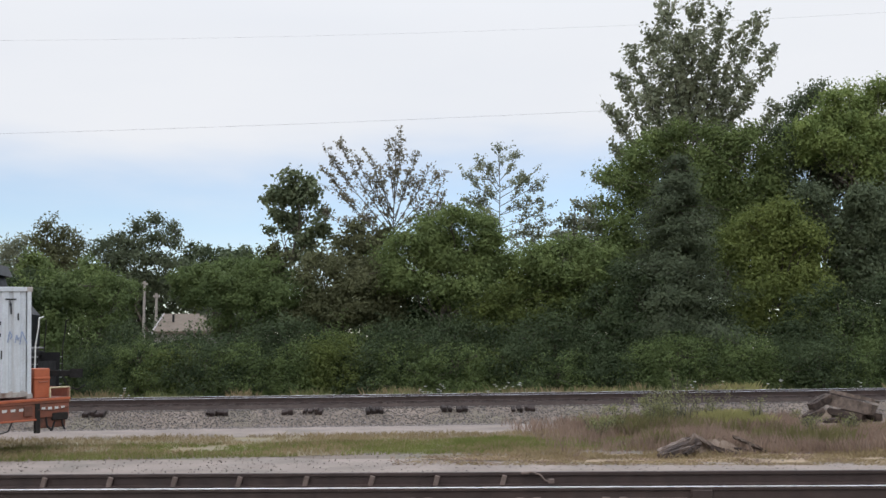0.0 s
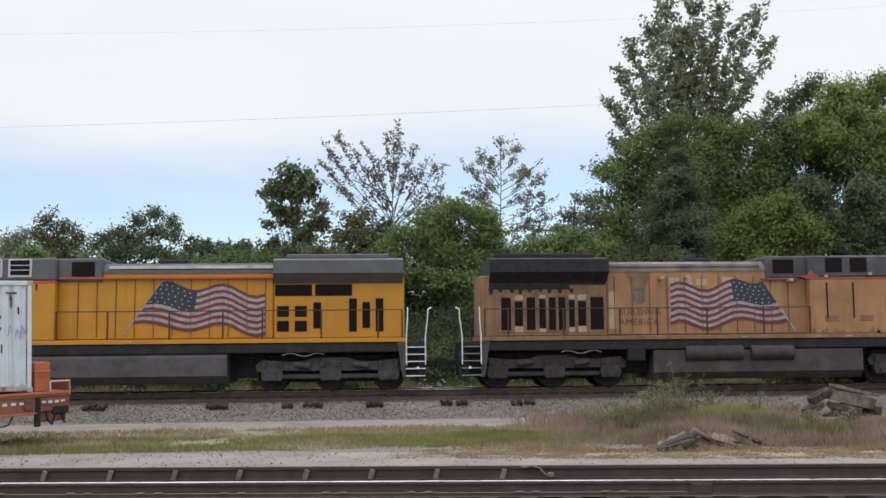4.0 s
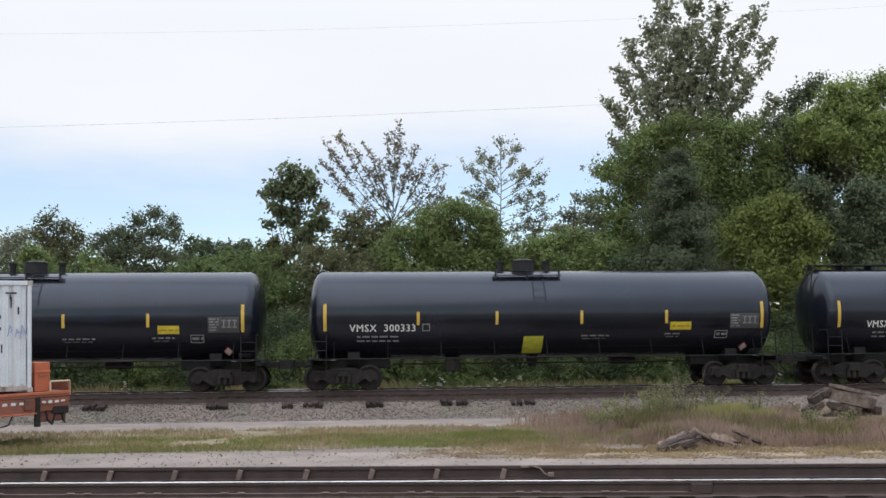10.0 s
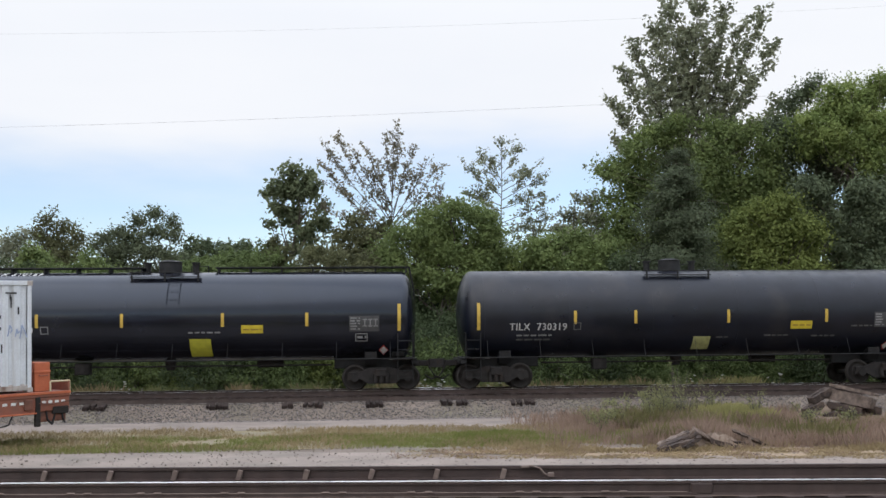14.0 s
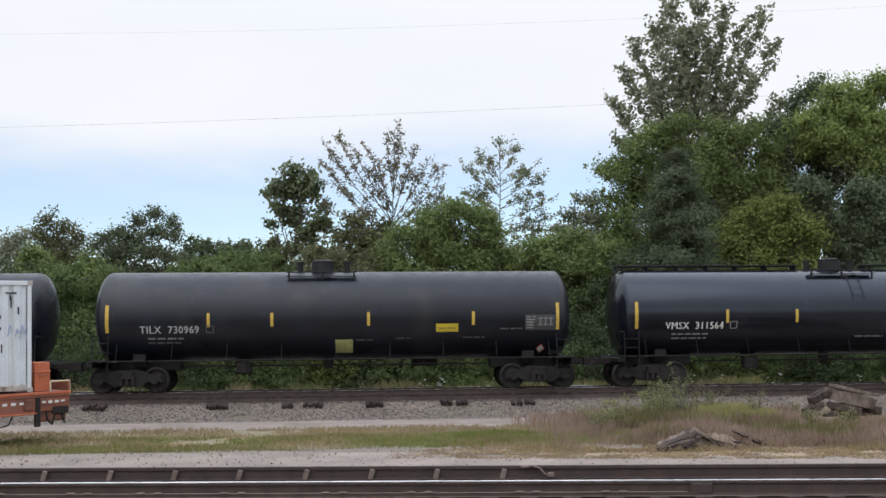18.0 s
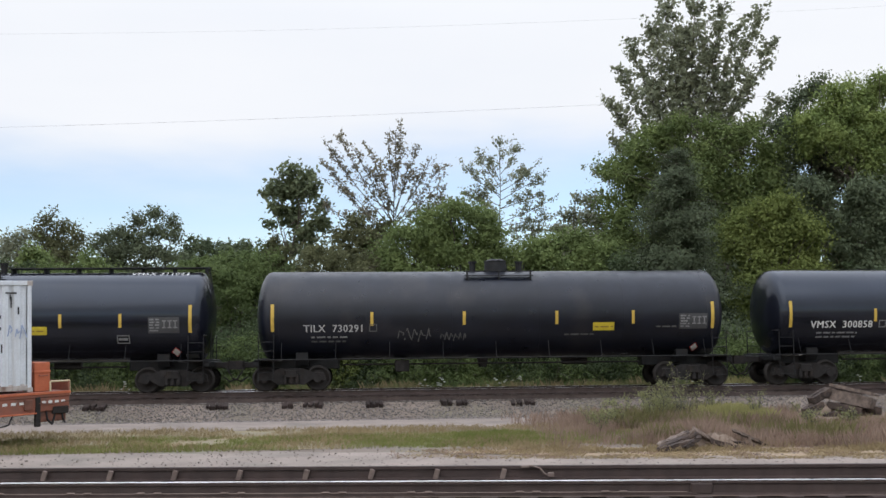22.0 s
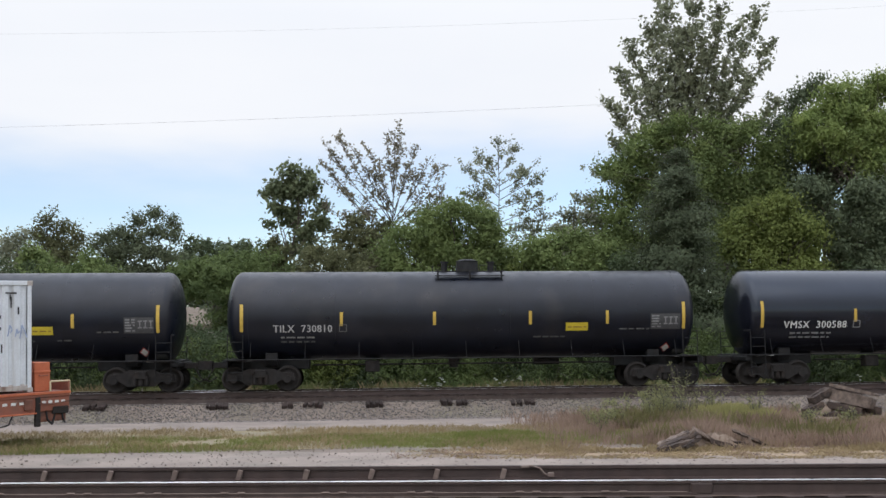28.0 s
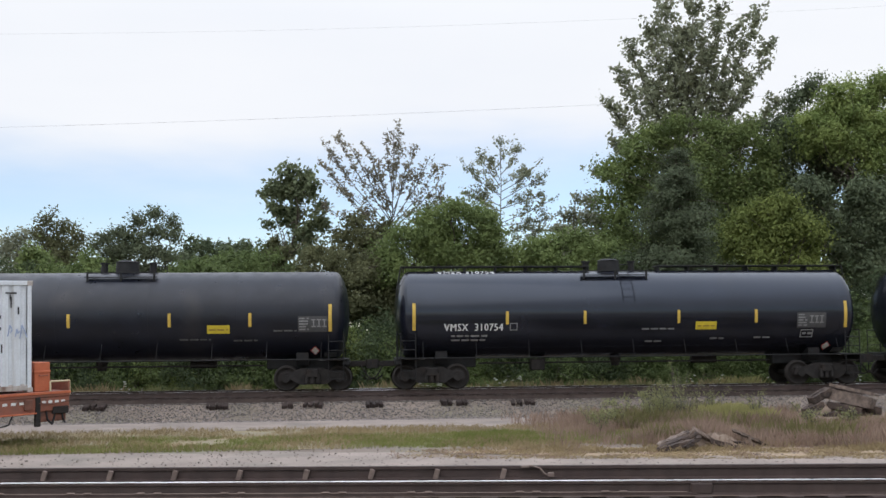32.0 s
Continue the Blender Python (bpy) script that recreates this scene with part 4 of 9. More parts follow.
tree("small_tree", "dark green small tree at the hedge", "tree", 12.46, 46.49, [(0.01, -0.31, 4.88, 1.56, 1.56), (-1.29, -0.11, 3.86, 1.56, 1.56), (0.78, -0.16, 2.8, 1.56, 1.56), (-0.78, 0.01, 2.3, 1.82, 1.3)], 17100, 0.084, L_DARK, clump=0.34, trunk=0.13, stems=2, base=0.0)
tree("small_tree", "dense green small tree at the hedge", "tree", 22.06, 45.78, [(-0.25, -0.19, 3.75, 1.56, 1.56), (1.3, -0.2, 2.7, 1.56, 1.56), (-1.81, 0.0, 2.99, 1.56, 1.56), (2.6, -0.45, 4.24, 1.56, 1.82)], 17100, 0.084, L_DARK, clump=0.34, trunk=0.13, stems=2, base=0.0)
tree("small_tree", "olive-green small tree in the hedge", "tree", 6.98, 48.41, [(-0.26, -0.26, 4.62, 1.61, 1.34), (1.21, -0.32, 4.07, 1.34, 1.34), (-1.47, -0.11, 3.96, 1.48, 1.34), (-0.13, -0.13, 3.15, 2.15, 1.07)], 17100, 0.084, L_OLIVE, clump=0.34, trunk=0.12, stems=2, base=0.0)
L_HEDGE = {"D": L_DARK, "M": L_MID, "O": L_OLIVE}
FRONT = ((-14.24, 45.25, 1.65, 1.19, "D"), (-13.09, 46.11, 1.6, 1.86, "M"), (-11.5, 45.6, 1.98, 1.45, "D"), (-9.86, 45.44, 2.18, 1.62, "M"), (-8.32, 45.5, 1.75, 1.3, "O"),
         (-6.89, 44.88, 2.01, 1.8, "D"), (-5.56, 44.99, 2.0, 1.49, "M"), (-4.47, 45.7, 1.81, 1.74, "D"), (-2.99, 44.92, 1.85, 1.1, "M"), (-1.33, 44.83, 2.35, 1.2, "O"),
         (0.09, 44.8, 1.87, 1.45, "D"), (1.54, 44.8, 1.97, 1.58, "M"), (2.75, 45.11, 2.31, 1.57, "D"), (3.82, 43.75, 1.81, 1.81, "M"), (5.39, 44.27, 1.45, 1.32, "O"), (6.61, 43.66, 2.08, 1.36, "D"),
         (8.02, 43.46, 1.41, 1.74, "M"), (9.74, 44.62, 2.29, 1.19, "D"), (10.7, 43.19, 1.53, 1.3, "D"), (12.03, 43.03, 1.81, 1.25, "M"), (13.44, 42.77, 2.13, 1.56, "M"),
         (15.18, 43.68, 1.74, 1.84, "D"), (16.13, 42.53, 2.01, 1.41, "M"), (18.03, 43.06, 1.36, 1.24, "M"), (19.04, 42.23, 2.05, 1.67, "D"), (20.45, 42.39, 1.34, 1.32, "M"),
         (22.36, 43.38, 2.07, 1.36, "M"), (23.44, 42.6, 1.98, 1.53, "D"))
BEHIND = ((-15.62, 48.07, 3.02, 2.19, "M"), (-13.29, 47.89, 2.77, 2.06, "M"), (-10.9, 47.72, 2.75, 2.01, "D"), (-8.52, 47.54, 2.37, 1.65, "D"), (-6.08, 47.36, 2.37, 2.31, "D"),
          (-3.7, 47.18, 2.98, 1.98, "D"), (-1.06, 46.99, 2.47, 1.9, "M"), (1.43, 46.8, 2.93, 1.8, "D"), (3.94, 46.61, 3.09, 1.77, "D"), (6.02, 46.46, 2.43, 1.57, "D"), (8.41, 46.28, 3.15, 2.01, "D"),
          (10.84, 46.1, 3.02, 2.13, "D"), (13.31, 45.92, 2.79, 1.77, "D"), (15.36, 45.77, 2.29, 1.95, "M"), (17.44, 45.61, 2.14, 2.31, "D"), (19.74, 45.44, 2.7, 1.65, "D"),
          (22.18, 45.26, 3.01, 2.19, "M"), (24.41, 45.1, 2.89, 1.7, "D"))
tree("bush", "tall dark bush closing a gap in the hedge", "bush", 2.85, 51.6, [(0.0, 0.0, 4.26, 1.6, 1.3), (-0.9, 0.1, 2.96, 1.4, 1.2), (0.9, 0.0, 3.06, 1.4, 1.2), (0.0, 0.0, 1.2, 1.8, 1.2)], 12000, 0.1, L_DARK, clump=0.36, trunk=0.06, stems=2, fill=0.3, per_clump=30)
# Filler row in the darkest leaves, added to close gaps behind the hedge.
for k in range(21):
    tree("bush", "dark-leaved undergrowth filling gaps behind the hedge", "bush", -19.0 + 2.5 * k, 53.5 - 0.08 * (k - 7), [(0.0, 0.0, 3.7 + 0.5 * math.sin(k * 2.1) - (2.2 if 2 < k < 5 else 0.0), 1.9, 1.4), (-0.8, 0.1, 1.5, 1.5, 1.3), (0.8, 0.0, 1.4, 1.5, 1.3)], 3200, 0.13, L_DARK, clump=0.4, trunk=0.06, stems=2, fill=0.3, per_clump=30)
for x, y, z, r, tone in FRONT:
    tree("bush", {"D": "dense dark green bush by the track", "M": "leafy green bush by the track", "O": "yellowish green bush by the track"}[tone], "bush", x, y,
         [(0.0, 0.0, z, r, 0.9), (-0.62 * r, -0.35, z - 0.58, 0.6 * r, 0.8), (0.6 * r, -0.28, z - 0.72, 0.6 * r, 0.8), (0.0, -0.48, z - 1.18, 1.08 * r, 0.72)], 9600, 0.062, L_HEDGE[tone], clump=0.26, trunk=0.05, stems=3, fill=0.4, per_clump=26)
for x, y, z, r, tone in BEHIND:
    tree("bush", "tall dark green bush in the hedge" if tone == "D" else "tall leafy green bush in the hedge", "bush", x, y,
         [(0.0, -0.1, z, r, 1.08), (-0.5 * r, 0.07, z - 0.88, 0.7 * r, 1.16), (0.5 * r, -0.07, z - 1.03, 0.7 * r, 1.16)], 7600, 0.075, L_HEDGE[tone], clump=0.34, trunk=0.07, stems=3, fill=0.4, per_clump=28)
# ---- the train ----


def bogie(car, x, wheel_r=0.42, base=1.78):
    """A two-axle truck under a car: side frames, bolster, springs; returns its wheelsets."""
    for y in (-1.0, 1.0):
        g, a = Geo(), base / 2
        g.prism([(x - a - 0.25, 0.36), (x - a - 0.2, 0.60), (x - a + 0.15, 0.62), (x - 0.4, 0.76), (x + 0.4, 0.76), (x + a - 0.15, 0.62), (x + a + 0.2, 0.60), (x + a + 0.25, 0.36),
                 (x + a - 0.2, 0.38), (x + 0.45, 0.22), (x - 0.45, 0.22), (x - a + 0.2, 0.38)], "y", y - 0.08, y + 0.08)
        for s in (-a, a):
            g.cyl((x + s, y - 0.13, wheel_r), (x + s, y + 0.13, wheel_r), 0.13, n=12)
        part("truck_frame", g, M_GRIME, car, "rust-grimed cast steel truck frame")
    b = Geo().slab(x - 0.2, x + 0.2, -1.2, 1.2, 0.45, 0.72, 0.03)
    for y in (-1.0, 1.0):
        for dx in (-0.2, 0.0, 0.2):
            b.cyl((x + dx, y - 0.12, 0.26), (x + dx, y - 0.12, 0.56), 0.075, n=10)
    part("bolster", b, M_GRIME, car)
    for s in (-base / 2, base / 2):
        part("wheelset", wheel_geo(wheel_r), M_WHEEL, car, at=pose(x + s, 0, wheel_r))


def wheel_geo(r):
    g = Geo()
    g.cyl((0, -1.1, 0), (0, 1.1, 0), 0.075, n=10)
    for s in (-1, 1):
        n, a = 28, 0.69 * s
        prof = [(a, r + 0.025), (a + 0.03 * s, r + 0.02), (a + 0.04 * s, r), (a + 0.14 * s, r - 0.006), (a + 0.14 * s, r - 0.06), (a + 0.09 * s, r - 0.08), (a + 0.075 * s, 0.17), (a + 0.15 * s, 0.14), (a + 0.15 * s, 0.0)]
        vs = [(q * math.cos(2 * math.pi * i / n), y, q * math.sin(2 * math.pi * i / n)) for y, q in prof for i in range(n)]
        g.add(vs, [(k * n + i, k * n + (i + 1) % n, (k + 1) * n + (i + 1) % n, (k + 1) * n + i) for k in range(len(prof) - 1) for i in range(n)], True)
        for i in range(3):
            g.cyl((0.09 * math.cos(i * 2.094), a + 0.15 * s, 0.09 * math.sin(i * 2.094)), (0.09 * math.cos(i * 2.094), a + 0.18 * s, 0.09 * math.sin(i * 2.094)), 0.025, n=6)
    return g


def coupler(car, x, s, z=0.88):
    g = Geo().slab(x - 0.45, x + 0.45, -0.09, 0.09, z - 0.1, z + 0.1, 0.02)
    e = x + s * 0.45
    g.prism([(e - s * 0.1, -0.16), (e + s * 0.22, -0.2), (e + s * 0.26, -0.06), (e + s * 0.1, 0.0), (e + s * 0.26, 0.1), (e + s * 0.2, 0.2), (e - s * 0.1, 0.16)], "z", z - 0.15, z + 0.15)
    g.tube([(x + s * 0.1, -0.25, z - 0.05), (x + s * 0.35, -0.28, z - 0.45), (x + s * 0.62, -0.22, z - 0.55), (x + s * 0.85, -0.12, z - 0.4)], 0.025)
    return part("coupler", g, M_GRIME, car)


TANK_R, TANK_Z = 1.52, 2.56


def on_tank(x, z, out=0.006):
    """The place on the tank's near side at that height."""
    h = max(-0.98, min(0.98, (z - TANK_Z) / TANK_R))
    a = math.asin(h)
    return (x, -(TANK_R + out) * math.cos(a), TANK_Z + (TANK_R + out) * math.sin(a))


def tank_patch(x0, x1, z0, z1, out=0.006, bars=4):
    g = Geo()
    vs = [on_tank(x, z0 + (z1 - z0) * k / bars, out) for k in range(bars + 1) for x in (x0, x1)]
    return g.add(vs, [(2 * k, 2 * k + 1, 2 * k + 3, 2 * k + 2) for k in range(bars)])


def tank_car(label, at, paint, ridge, dull=False):
    """A tank wagon: tank with dished ends, stub sills, trucks, crossovers, side rails, ladders and the housing on top."""
    car = thing("tank_car", label, "tank car", at, "tank cars of the train")
    half, r = 8.12, TANK_R
    dish = [(half - 0.5 * (1 - math.cos(a)) , r * math.sin(a)) for a in [math.pi / 2 * k / 10 for k in range(11)]]
    prof = [(-x, q) for x, q in dish] + [(x, q) for x, q in reversed(dish)]
    tank = part("tank", Geo().spin(prof, TANK_Z, 56), paint, car)
    for x in (-7.3, -4.4, -1.5, 1.5, 4.4, 7.3):
        seams = Geo()
        seams.spin([(x - 0.012, r), (x - 0.006, r + 0.004), (x + 0.006, r + 0.004), (x + 0.012, r)], TANK_Z, 56)
        part("weld_seam", seams, paint, tank)
    top = TANK_Z + r
    for y in (-0.98, 0.98):
        q = y - (0.25 if y > 0 else -0.25)
        part("top_platform", Geo().slab(-1.18, 1.18, min(y, q), max(y, q), top - 0.07, top - 0.055, 0.004), M_BLACK, car)
        for z in (top - 0.06, top - 0.21):
            part("platform_rail", Geo().slab(-1.2, 1.2, y - 0.02, y + 0.02, z - 0.014, z + 0.014, 0.005), M_BLACK, car)
        for x in (-1.1, 0.0, 1.1):
            part("platform_bracket", Geo().slab(x - 0.03, x + 0.03, y - 0.03, y + 0.03, top - 0.36, top - 0.03, 0.008), M_BLACK, car)
    for x in (-1.15, 0.55, 1.15):
        part("rail_post", Geo().tube([(x, 0.98, top - 0.05), (x, 0.98, top + 0.3)], 0.018), M_BLACK, car)
    part("rail_post", Geo().tube([(0.55, 0.98, top + 0.3), (1.15, 0.98, top + 0.3)], 0.014), M_BLACK, car)
    g = Geo().cyl((0.0, 0, top - 0.02), (0.0, 0, top + 0.36), 0.40, 0.38, 24)
    g.cyl((0, 0, top + 0.36), (0, 0, top + 0.42), 0.41, 0.24, 24)
    part("fittings_housing", g, M_BLACK, car)
    for x in (-0.8, 0.85):
        g = Geo()
        g.cyl((x, 0.1, top - 0.02), (x, 0.1, top + 0.3), 0.11, n=12)
        g.cyl((x, 0.1, top + 0.3), (x, 0.1, top + 0.36), 0.15, n=12)
        part("valve", g, M_BLACK, car)
    if not dull:
        g = Geo()
        for x in (0.15, 0.55):
            g.tube([on_tank(x, TANK_Z + r * math.sin(a), 0.05) for a in (1.3, 1.0, 0.7, 0.45, 0.25)], 0.012)
        for a in (1.15, 0.95, 0.75, 0.55, 0.35):
            g.tube([on_tank(0.15, TANK_Z + r * math.sin(a), 0.05), on_tank(0.55, TANK_Z + r * math.sin(a), 0.05)], 0.008)
        part("side_ladder", g, paint, car)
    for s in (-1, 1):
        g = Geo().slab(s * 5.3 if s > 0 else -8.0, 8.0 if s > 0 else s * 5.3, -0.3, 0.3, 0.72, 1.1, 0.03)
        g.slab(s * 8.05 - 0.09, s * 8.05 + 0.09, -1.45, 1.45, 0.86, 1.02, 0.02)
        part("stub_sill", g, M_BLACK, car)
        x = s * 6.55
        g = Geo()
        g.prism([(-0.95, 1.06), (-0.95, 1.28), (-0.8, 1.3), (0.8, 1.3), (0.95, 1.28), (0.95, 1.06), (0.8, 0.85), (-0.8, 0.85)], "x", x - 0.2, x + 0.2)
        part("saddle", g, M_BLACK, car)
        g = Geo().slab(s * 7.3, s * 8.1, -1.5, 1.5, 1.03, 1.07, 0.005) if s > 0 else Geo().slab(-8.1, -7.3, -1.5, 1.5, 1.03, 1.07, 0.005)
        part("end_platform", g, M_BLACK, car)
        g = Geo()
        for y in (-1.5, 1.5):
            for q in (7.45, 7.95):
                g.tube([(s * q, y, 0.35), (s * q, y, 1.9)], 0.018)
            for z in (0.4, 0.65, 1.35, 1.65):
                g.tube([(s * 7.45, y, z), (s * 7.95, y, z)], 0.014)
        g.tube([(s * 7.95, -1.5, 1.9), (s * 7.95, 1.5, 1.9)], 0.018)
        part("end_ladder", g, M_BLACK, car)
        coupler(car, s * 8.42, s)
    for y in (-1.53, 1.53):
        g = Geo()
        g.tube([(-7.95, y, 1.06), (7.95, y, 1.06)], 0.022)
        for k in range(9):
            q = -7.2 + k * 1.8
            g.tube([(q, y, 1.06), (q, y * 0.86, 1.62)], 0.009)
        part("side_rail", g, M_BLACK, car)
    g = Geo().cyl((-0.3, 0, 1.1), (-0.3, 0, 0.72), 0.22, 0.14, 14)
    g.cyl((2.6, 0.5, 0.92), (3.5, 0.5, 0.92), 0.15, n=12).slab(-3.4, -2.9, -0.5, -0.1, 0.6, 1.0, 0.03)
    g.tube([(-5.2, -0.3, 0.86), (5.2, -0.3, 0.86)], 0.03)
    part("underframe_gear", g, M_GRIME, car)
    if ridge:
        for a, b in ((-7.9, -1.2), (1.2, 7.9)):
            g = Geo()
            g.slab(a, b, -0.28, 0.28, top + 0.13, top + 0.17, 0.008)
            for k in range(7):
                q = a + 0.1 + (b - a - 0.2) * k / 6
                g.box(q - 0.02, q + 0.02, -0.25, 0.25, top - 0.03, top + 0.14)
            part("running_board", g, M_BLACK, car)
        for s in (-1, 1):
            g = Geo()
            g.tube([(s * 7.9, -0.45, top + 0.14), (s * 8.05, -0.5, 3.4), (s * 8.05, -0.5, 1.05)], 0.02)
            g.tube([(s * 7.9, 0.0, top + 0.14), (s * 8.05, -0.05, 3.4), (s * 8.05, -0.05, 1.05)], 0.02)
            part("end_stile", g, M_BLACK, car)
    bogie(car, -6.9)
    bogie(car, 6.9)
    return car


TRAIN, MODELS = [], {}


def scribble(lay, x0, x1, z0, z1, seed, wide=0.035, strokes=None):
    """Sprayed strokes that read as no letters: narrow bands that loop up and down between two heights."""
    rng, g, layer = random.Random(seed), Geo(), 0
    n = strokes or max(3, int((x1 - x0) / (z1 - z0) * 2.2))
    for k in range(n):
        x, step = x0 + (x1 - x0) * k / n, (x1 - x0) / n
        pts = [(x + step * rng.uniform(0.0, 0.35), z0 + (z1 - z0) * rng.uniform(0.0, 0.3)), (x + step * rng.uniform(0.2, 0.6), z0 + (z1 - z0) * rng.uniform(0.7, 1.0)),
               (x + step * rng.uniform(0.5, 1.0), z0 + (z1 - z0) * rng.uniform(0.3, 0.7)), (x + step * rng.uniform(0.6, 1.2), z0 + (z1 - z0) * rng.uniform(0.0, 1.0))]
        for (a, b), (c, d) in zip(pts, pts[1:]):
            l = math.hypot(c - a, d - b) or 1
            nx, nz = -(d - b) / l * wide / 2, (c - a) / l * wide / 2
            layer += 1
            quad = [lay(a + nx, b + nz), lay(c + nx, d + nz), lay(c - nx, d - nz), lay(a - nx, b - nz)]
            g.add([(p[0], p[1] - layer * 0.0011, p[2]) for p in quad], [(0, 1, 2, 3)])
    return g


def fat_stroke(lay, pts, wide):
    """One thick sprayed stroke with round ends along a smooth line."""
    line, g = [], Geo()
    for i in range(len(pts) - 1):
        p0, p1, p2, p3 = pts[max(0, i - 1)], pts[i], pts[i + 1], pts[min(len(pts) - 1, i + 2)]
        for k in range(6):
            t = k / 6
            line.append(tuple(0.5 * (2 * b + (c - a) * t + (2 * a - 5 * b + 4 * c - d) * t * t + (3 * b - a - 3 * c + d) * t ** 3) for a, b, c, d in zip(p0, p1, p2, p3)))
    line.append(pts[-1])
    left, right, n = [], [], len(line)
    for i, (x, z) in enumerate(line):
        (a, b), (c, d) = line[max(0, i - 1)], line[min(n - 1, i + 1)]
        l = math.hypot(c - a, d - b) or 1
        w = wide / 2 * (0.55 if i in (0, n - 1) else 0.85 if i in (1, n - 2) else 1.0 + 0.12 * math.sin(i * 1.3))
        left.append(lay(x - (d - b) / l * w, z + (c - a) / l * w))
        right.append(lay(x + (d - b) / l * w, z - (c - a) / l * w))
    return g.add(left + right, [(i, i + 1, n + i + 1, n + i) for i in range(n - 1)])


def two_words(flat):
    """Splits flat writing at its widest blank into its first and second word."""
    vs, fs = flat
    spans = sorted((min(vs[i][0] for i in f), max(vs[i][0] for i in f)) for f in fs)
    best, cut, reach = 0.0, 0.0, spans[0][1]
    for a, b in spans[1:]:
        if a - reach > best:
            best, cut = a - reach, (a + reach) / 2
        reach = max(reach, b)
    for word, first in (("owner_mark", True), ("car_number", False)):
        yield word, (vs, [f for f in fs if (vs[f[0]][0] < cut) == first])


def bars(lay, x0, x1, z, high, seed):
    """A line of small illegible stencilling: plain bars."""
    rng, g, x = random.Random(seed), Geo(), x0
    while x < x1 - 0.04:
        w = min(rng.uniform(0.12, 0.3), x1 - x)
        g.add([lay(x, z), lay(x + w, z), lay(x + w, z + high), lay(x, z + high)], [(0, 1, 2, 3)])
        x += w + 0.06
    return g


KINDS = {"V": ("glossy black tank car with white markings and yellow stripes", M_TANK, False, False),
         "R": ("glossy black tank car with a long top running board", M_TANK, True, False),
         "T": ("dull sooty black tank car with white markings", M_TANKMATT, False, True)}


def tanker(text, x0, kind, stripes=(), mark=None, platform=(-1.1, 1.1), sign=None, lime=None, stencil=None, box=None, small=(), scrawl=(), top_mark=None):
    """One tank car of the train with its own markings; x0 is where its middle stands at 0 s."""
    label, paint, ridge, dull = KINDS[kind]
    if kind not in MODELS:
        MODELS[kind] = car = tank_car(label, pose(x0, MAIN_Y, RAIL_Z), paint, ridge, dull)
        fresh = True
    else:
        car = copy_thing(MODELS[kind], pose(x0, MAIN_Y, RAIL_Z))
        fresh = False
        for c in list(car.children):
            if c.name.split(".")[0] in MARKS:
                bpy.data.objects.remove(c)
    TRAIN.append((car, x0))
    car["label"] = label
    if scrawl:
        car["label"] = label.replace("with white markings", "with sprayed scrawls").replace(" and yellow stripes", "")
    elif lime:
        car["label"] = label.replace(" and yellow stripes", "").replace(" with a long top running board", " with running board") + " and a lime sign"
    mid = (platform[0] + platform[1]) / 2
    for c in car.children:
        if c.name.split(".")[0] in ("top_platform", "platform_rail", "platform_bracket", "rail_post", "fittings_housing", "valve", "side_ladder"):
            c.location.x = mid
    seed = int(abs(x0))
    for x in stripes:
        part("yellow_stripe", tank_patch(x - 0.05, x + 0.05, 2.17, 2.62), M_YELLOW, car)
    for x in (-7.5, 7.5):
        part("yellow_stripe", tank_patch(x - 0.055, x + 0.055, 1.99, 2.9), M_YELLOW, car)
    if mark:
        a, b = mark
        for word, flat in two_words(letters(text.replace(" ", "  "), b - a, 0.235)):
            g = join_into(Geo(), flat, a, 1.97, on_tank)
            join_into(g, flat, a + 0.013, 1.97, lambda x, z: on_tank(x, z, 0.0085))
            part(word, g, M_WHITE if kind != "T" else M_GREYWHITE, car)
        part("tare_line", bars(on_tank, a + 0.25, b - 0.5, 1.77, 0.055, seed), M_GREY, car)
        part("tare_line", bars(on_tank, a + 0.25, b - 0.55, 1.63, 0.055, seed + 1), M_GREY if kind != "T" else M_DIM, car)
        part("inspection_box", frame_geo(on_tank, b + 0.24, b + 0.5, 1.97, 2.22), M_GREY if kind != "T" else M_DIM, car)
    if sign:
        part("yellow_sign", tank_patch(sign[0], sign[1], 1.95, 2.22, 0.012), M_PLACARD, car)
        part("sign_text", bars(lambda x, z: on_tank(x, z, 0.016), sign[0] + 0.07, sign[1] - 0.05, 2.05, 0.045, seed), M_SIGNTEXT, car)
    if lime:
        z0, z1 = (1.2, 1.78) if kind != "T" else (1.28, 1.72)
        part("lime_sign", tank_patch(lime[0], lime[1], z0, z1, 0.012), M_LIME if kind != "T" else M_PALELIME, car)
    if stencil:
        a, b = stencil
        part("data_panel", tank_patch(a, b, 1.98, 2.5, 0.004), M_PANEL, car)
        for k in range(5):
            part("data_line", bars(lambda x, z: on_tank(x, z, 0.01), a + 0.04, a + 0.36, 2.04 + 0.09 * k, 0.05, seed + k), M_GREY, car)
        for x in (a + 0.45, a + 0.63, a + 0.81):
            g = Geo()
            for u, v, w, h in ((0, 2.14, 0.14, 0.04), (0, 2.36, 0.14, 0.04), (0.05, 2.14, 0.04, 0.26)):
                g.add([on_tank(x + u, v, 0.01), on_tank(x + u + w, v, 0.01), on_tank(x + u + w, v + h, 0.01), on_tank(x + u, v + h, 0.01)], [(0, 1, 2, 3)])
            part("data_line", g, M_GREY, car)
    if box:
        part("stencil_box", frame_geo(on_tank, box[0], box[1], 1.65, 1.92), M_GREY, car)
        part("stencil_line", bars(on_tank, box[0] + 0.06, box[1] - 0.04, 1.75, 0.08, seed), M_GREY, car)
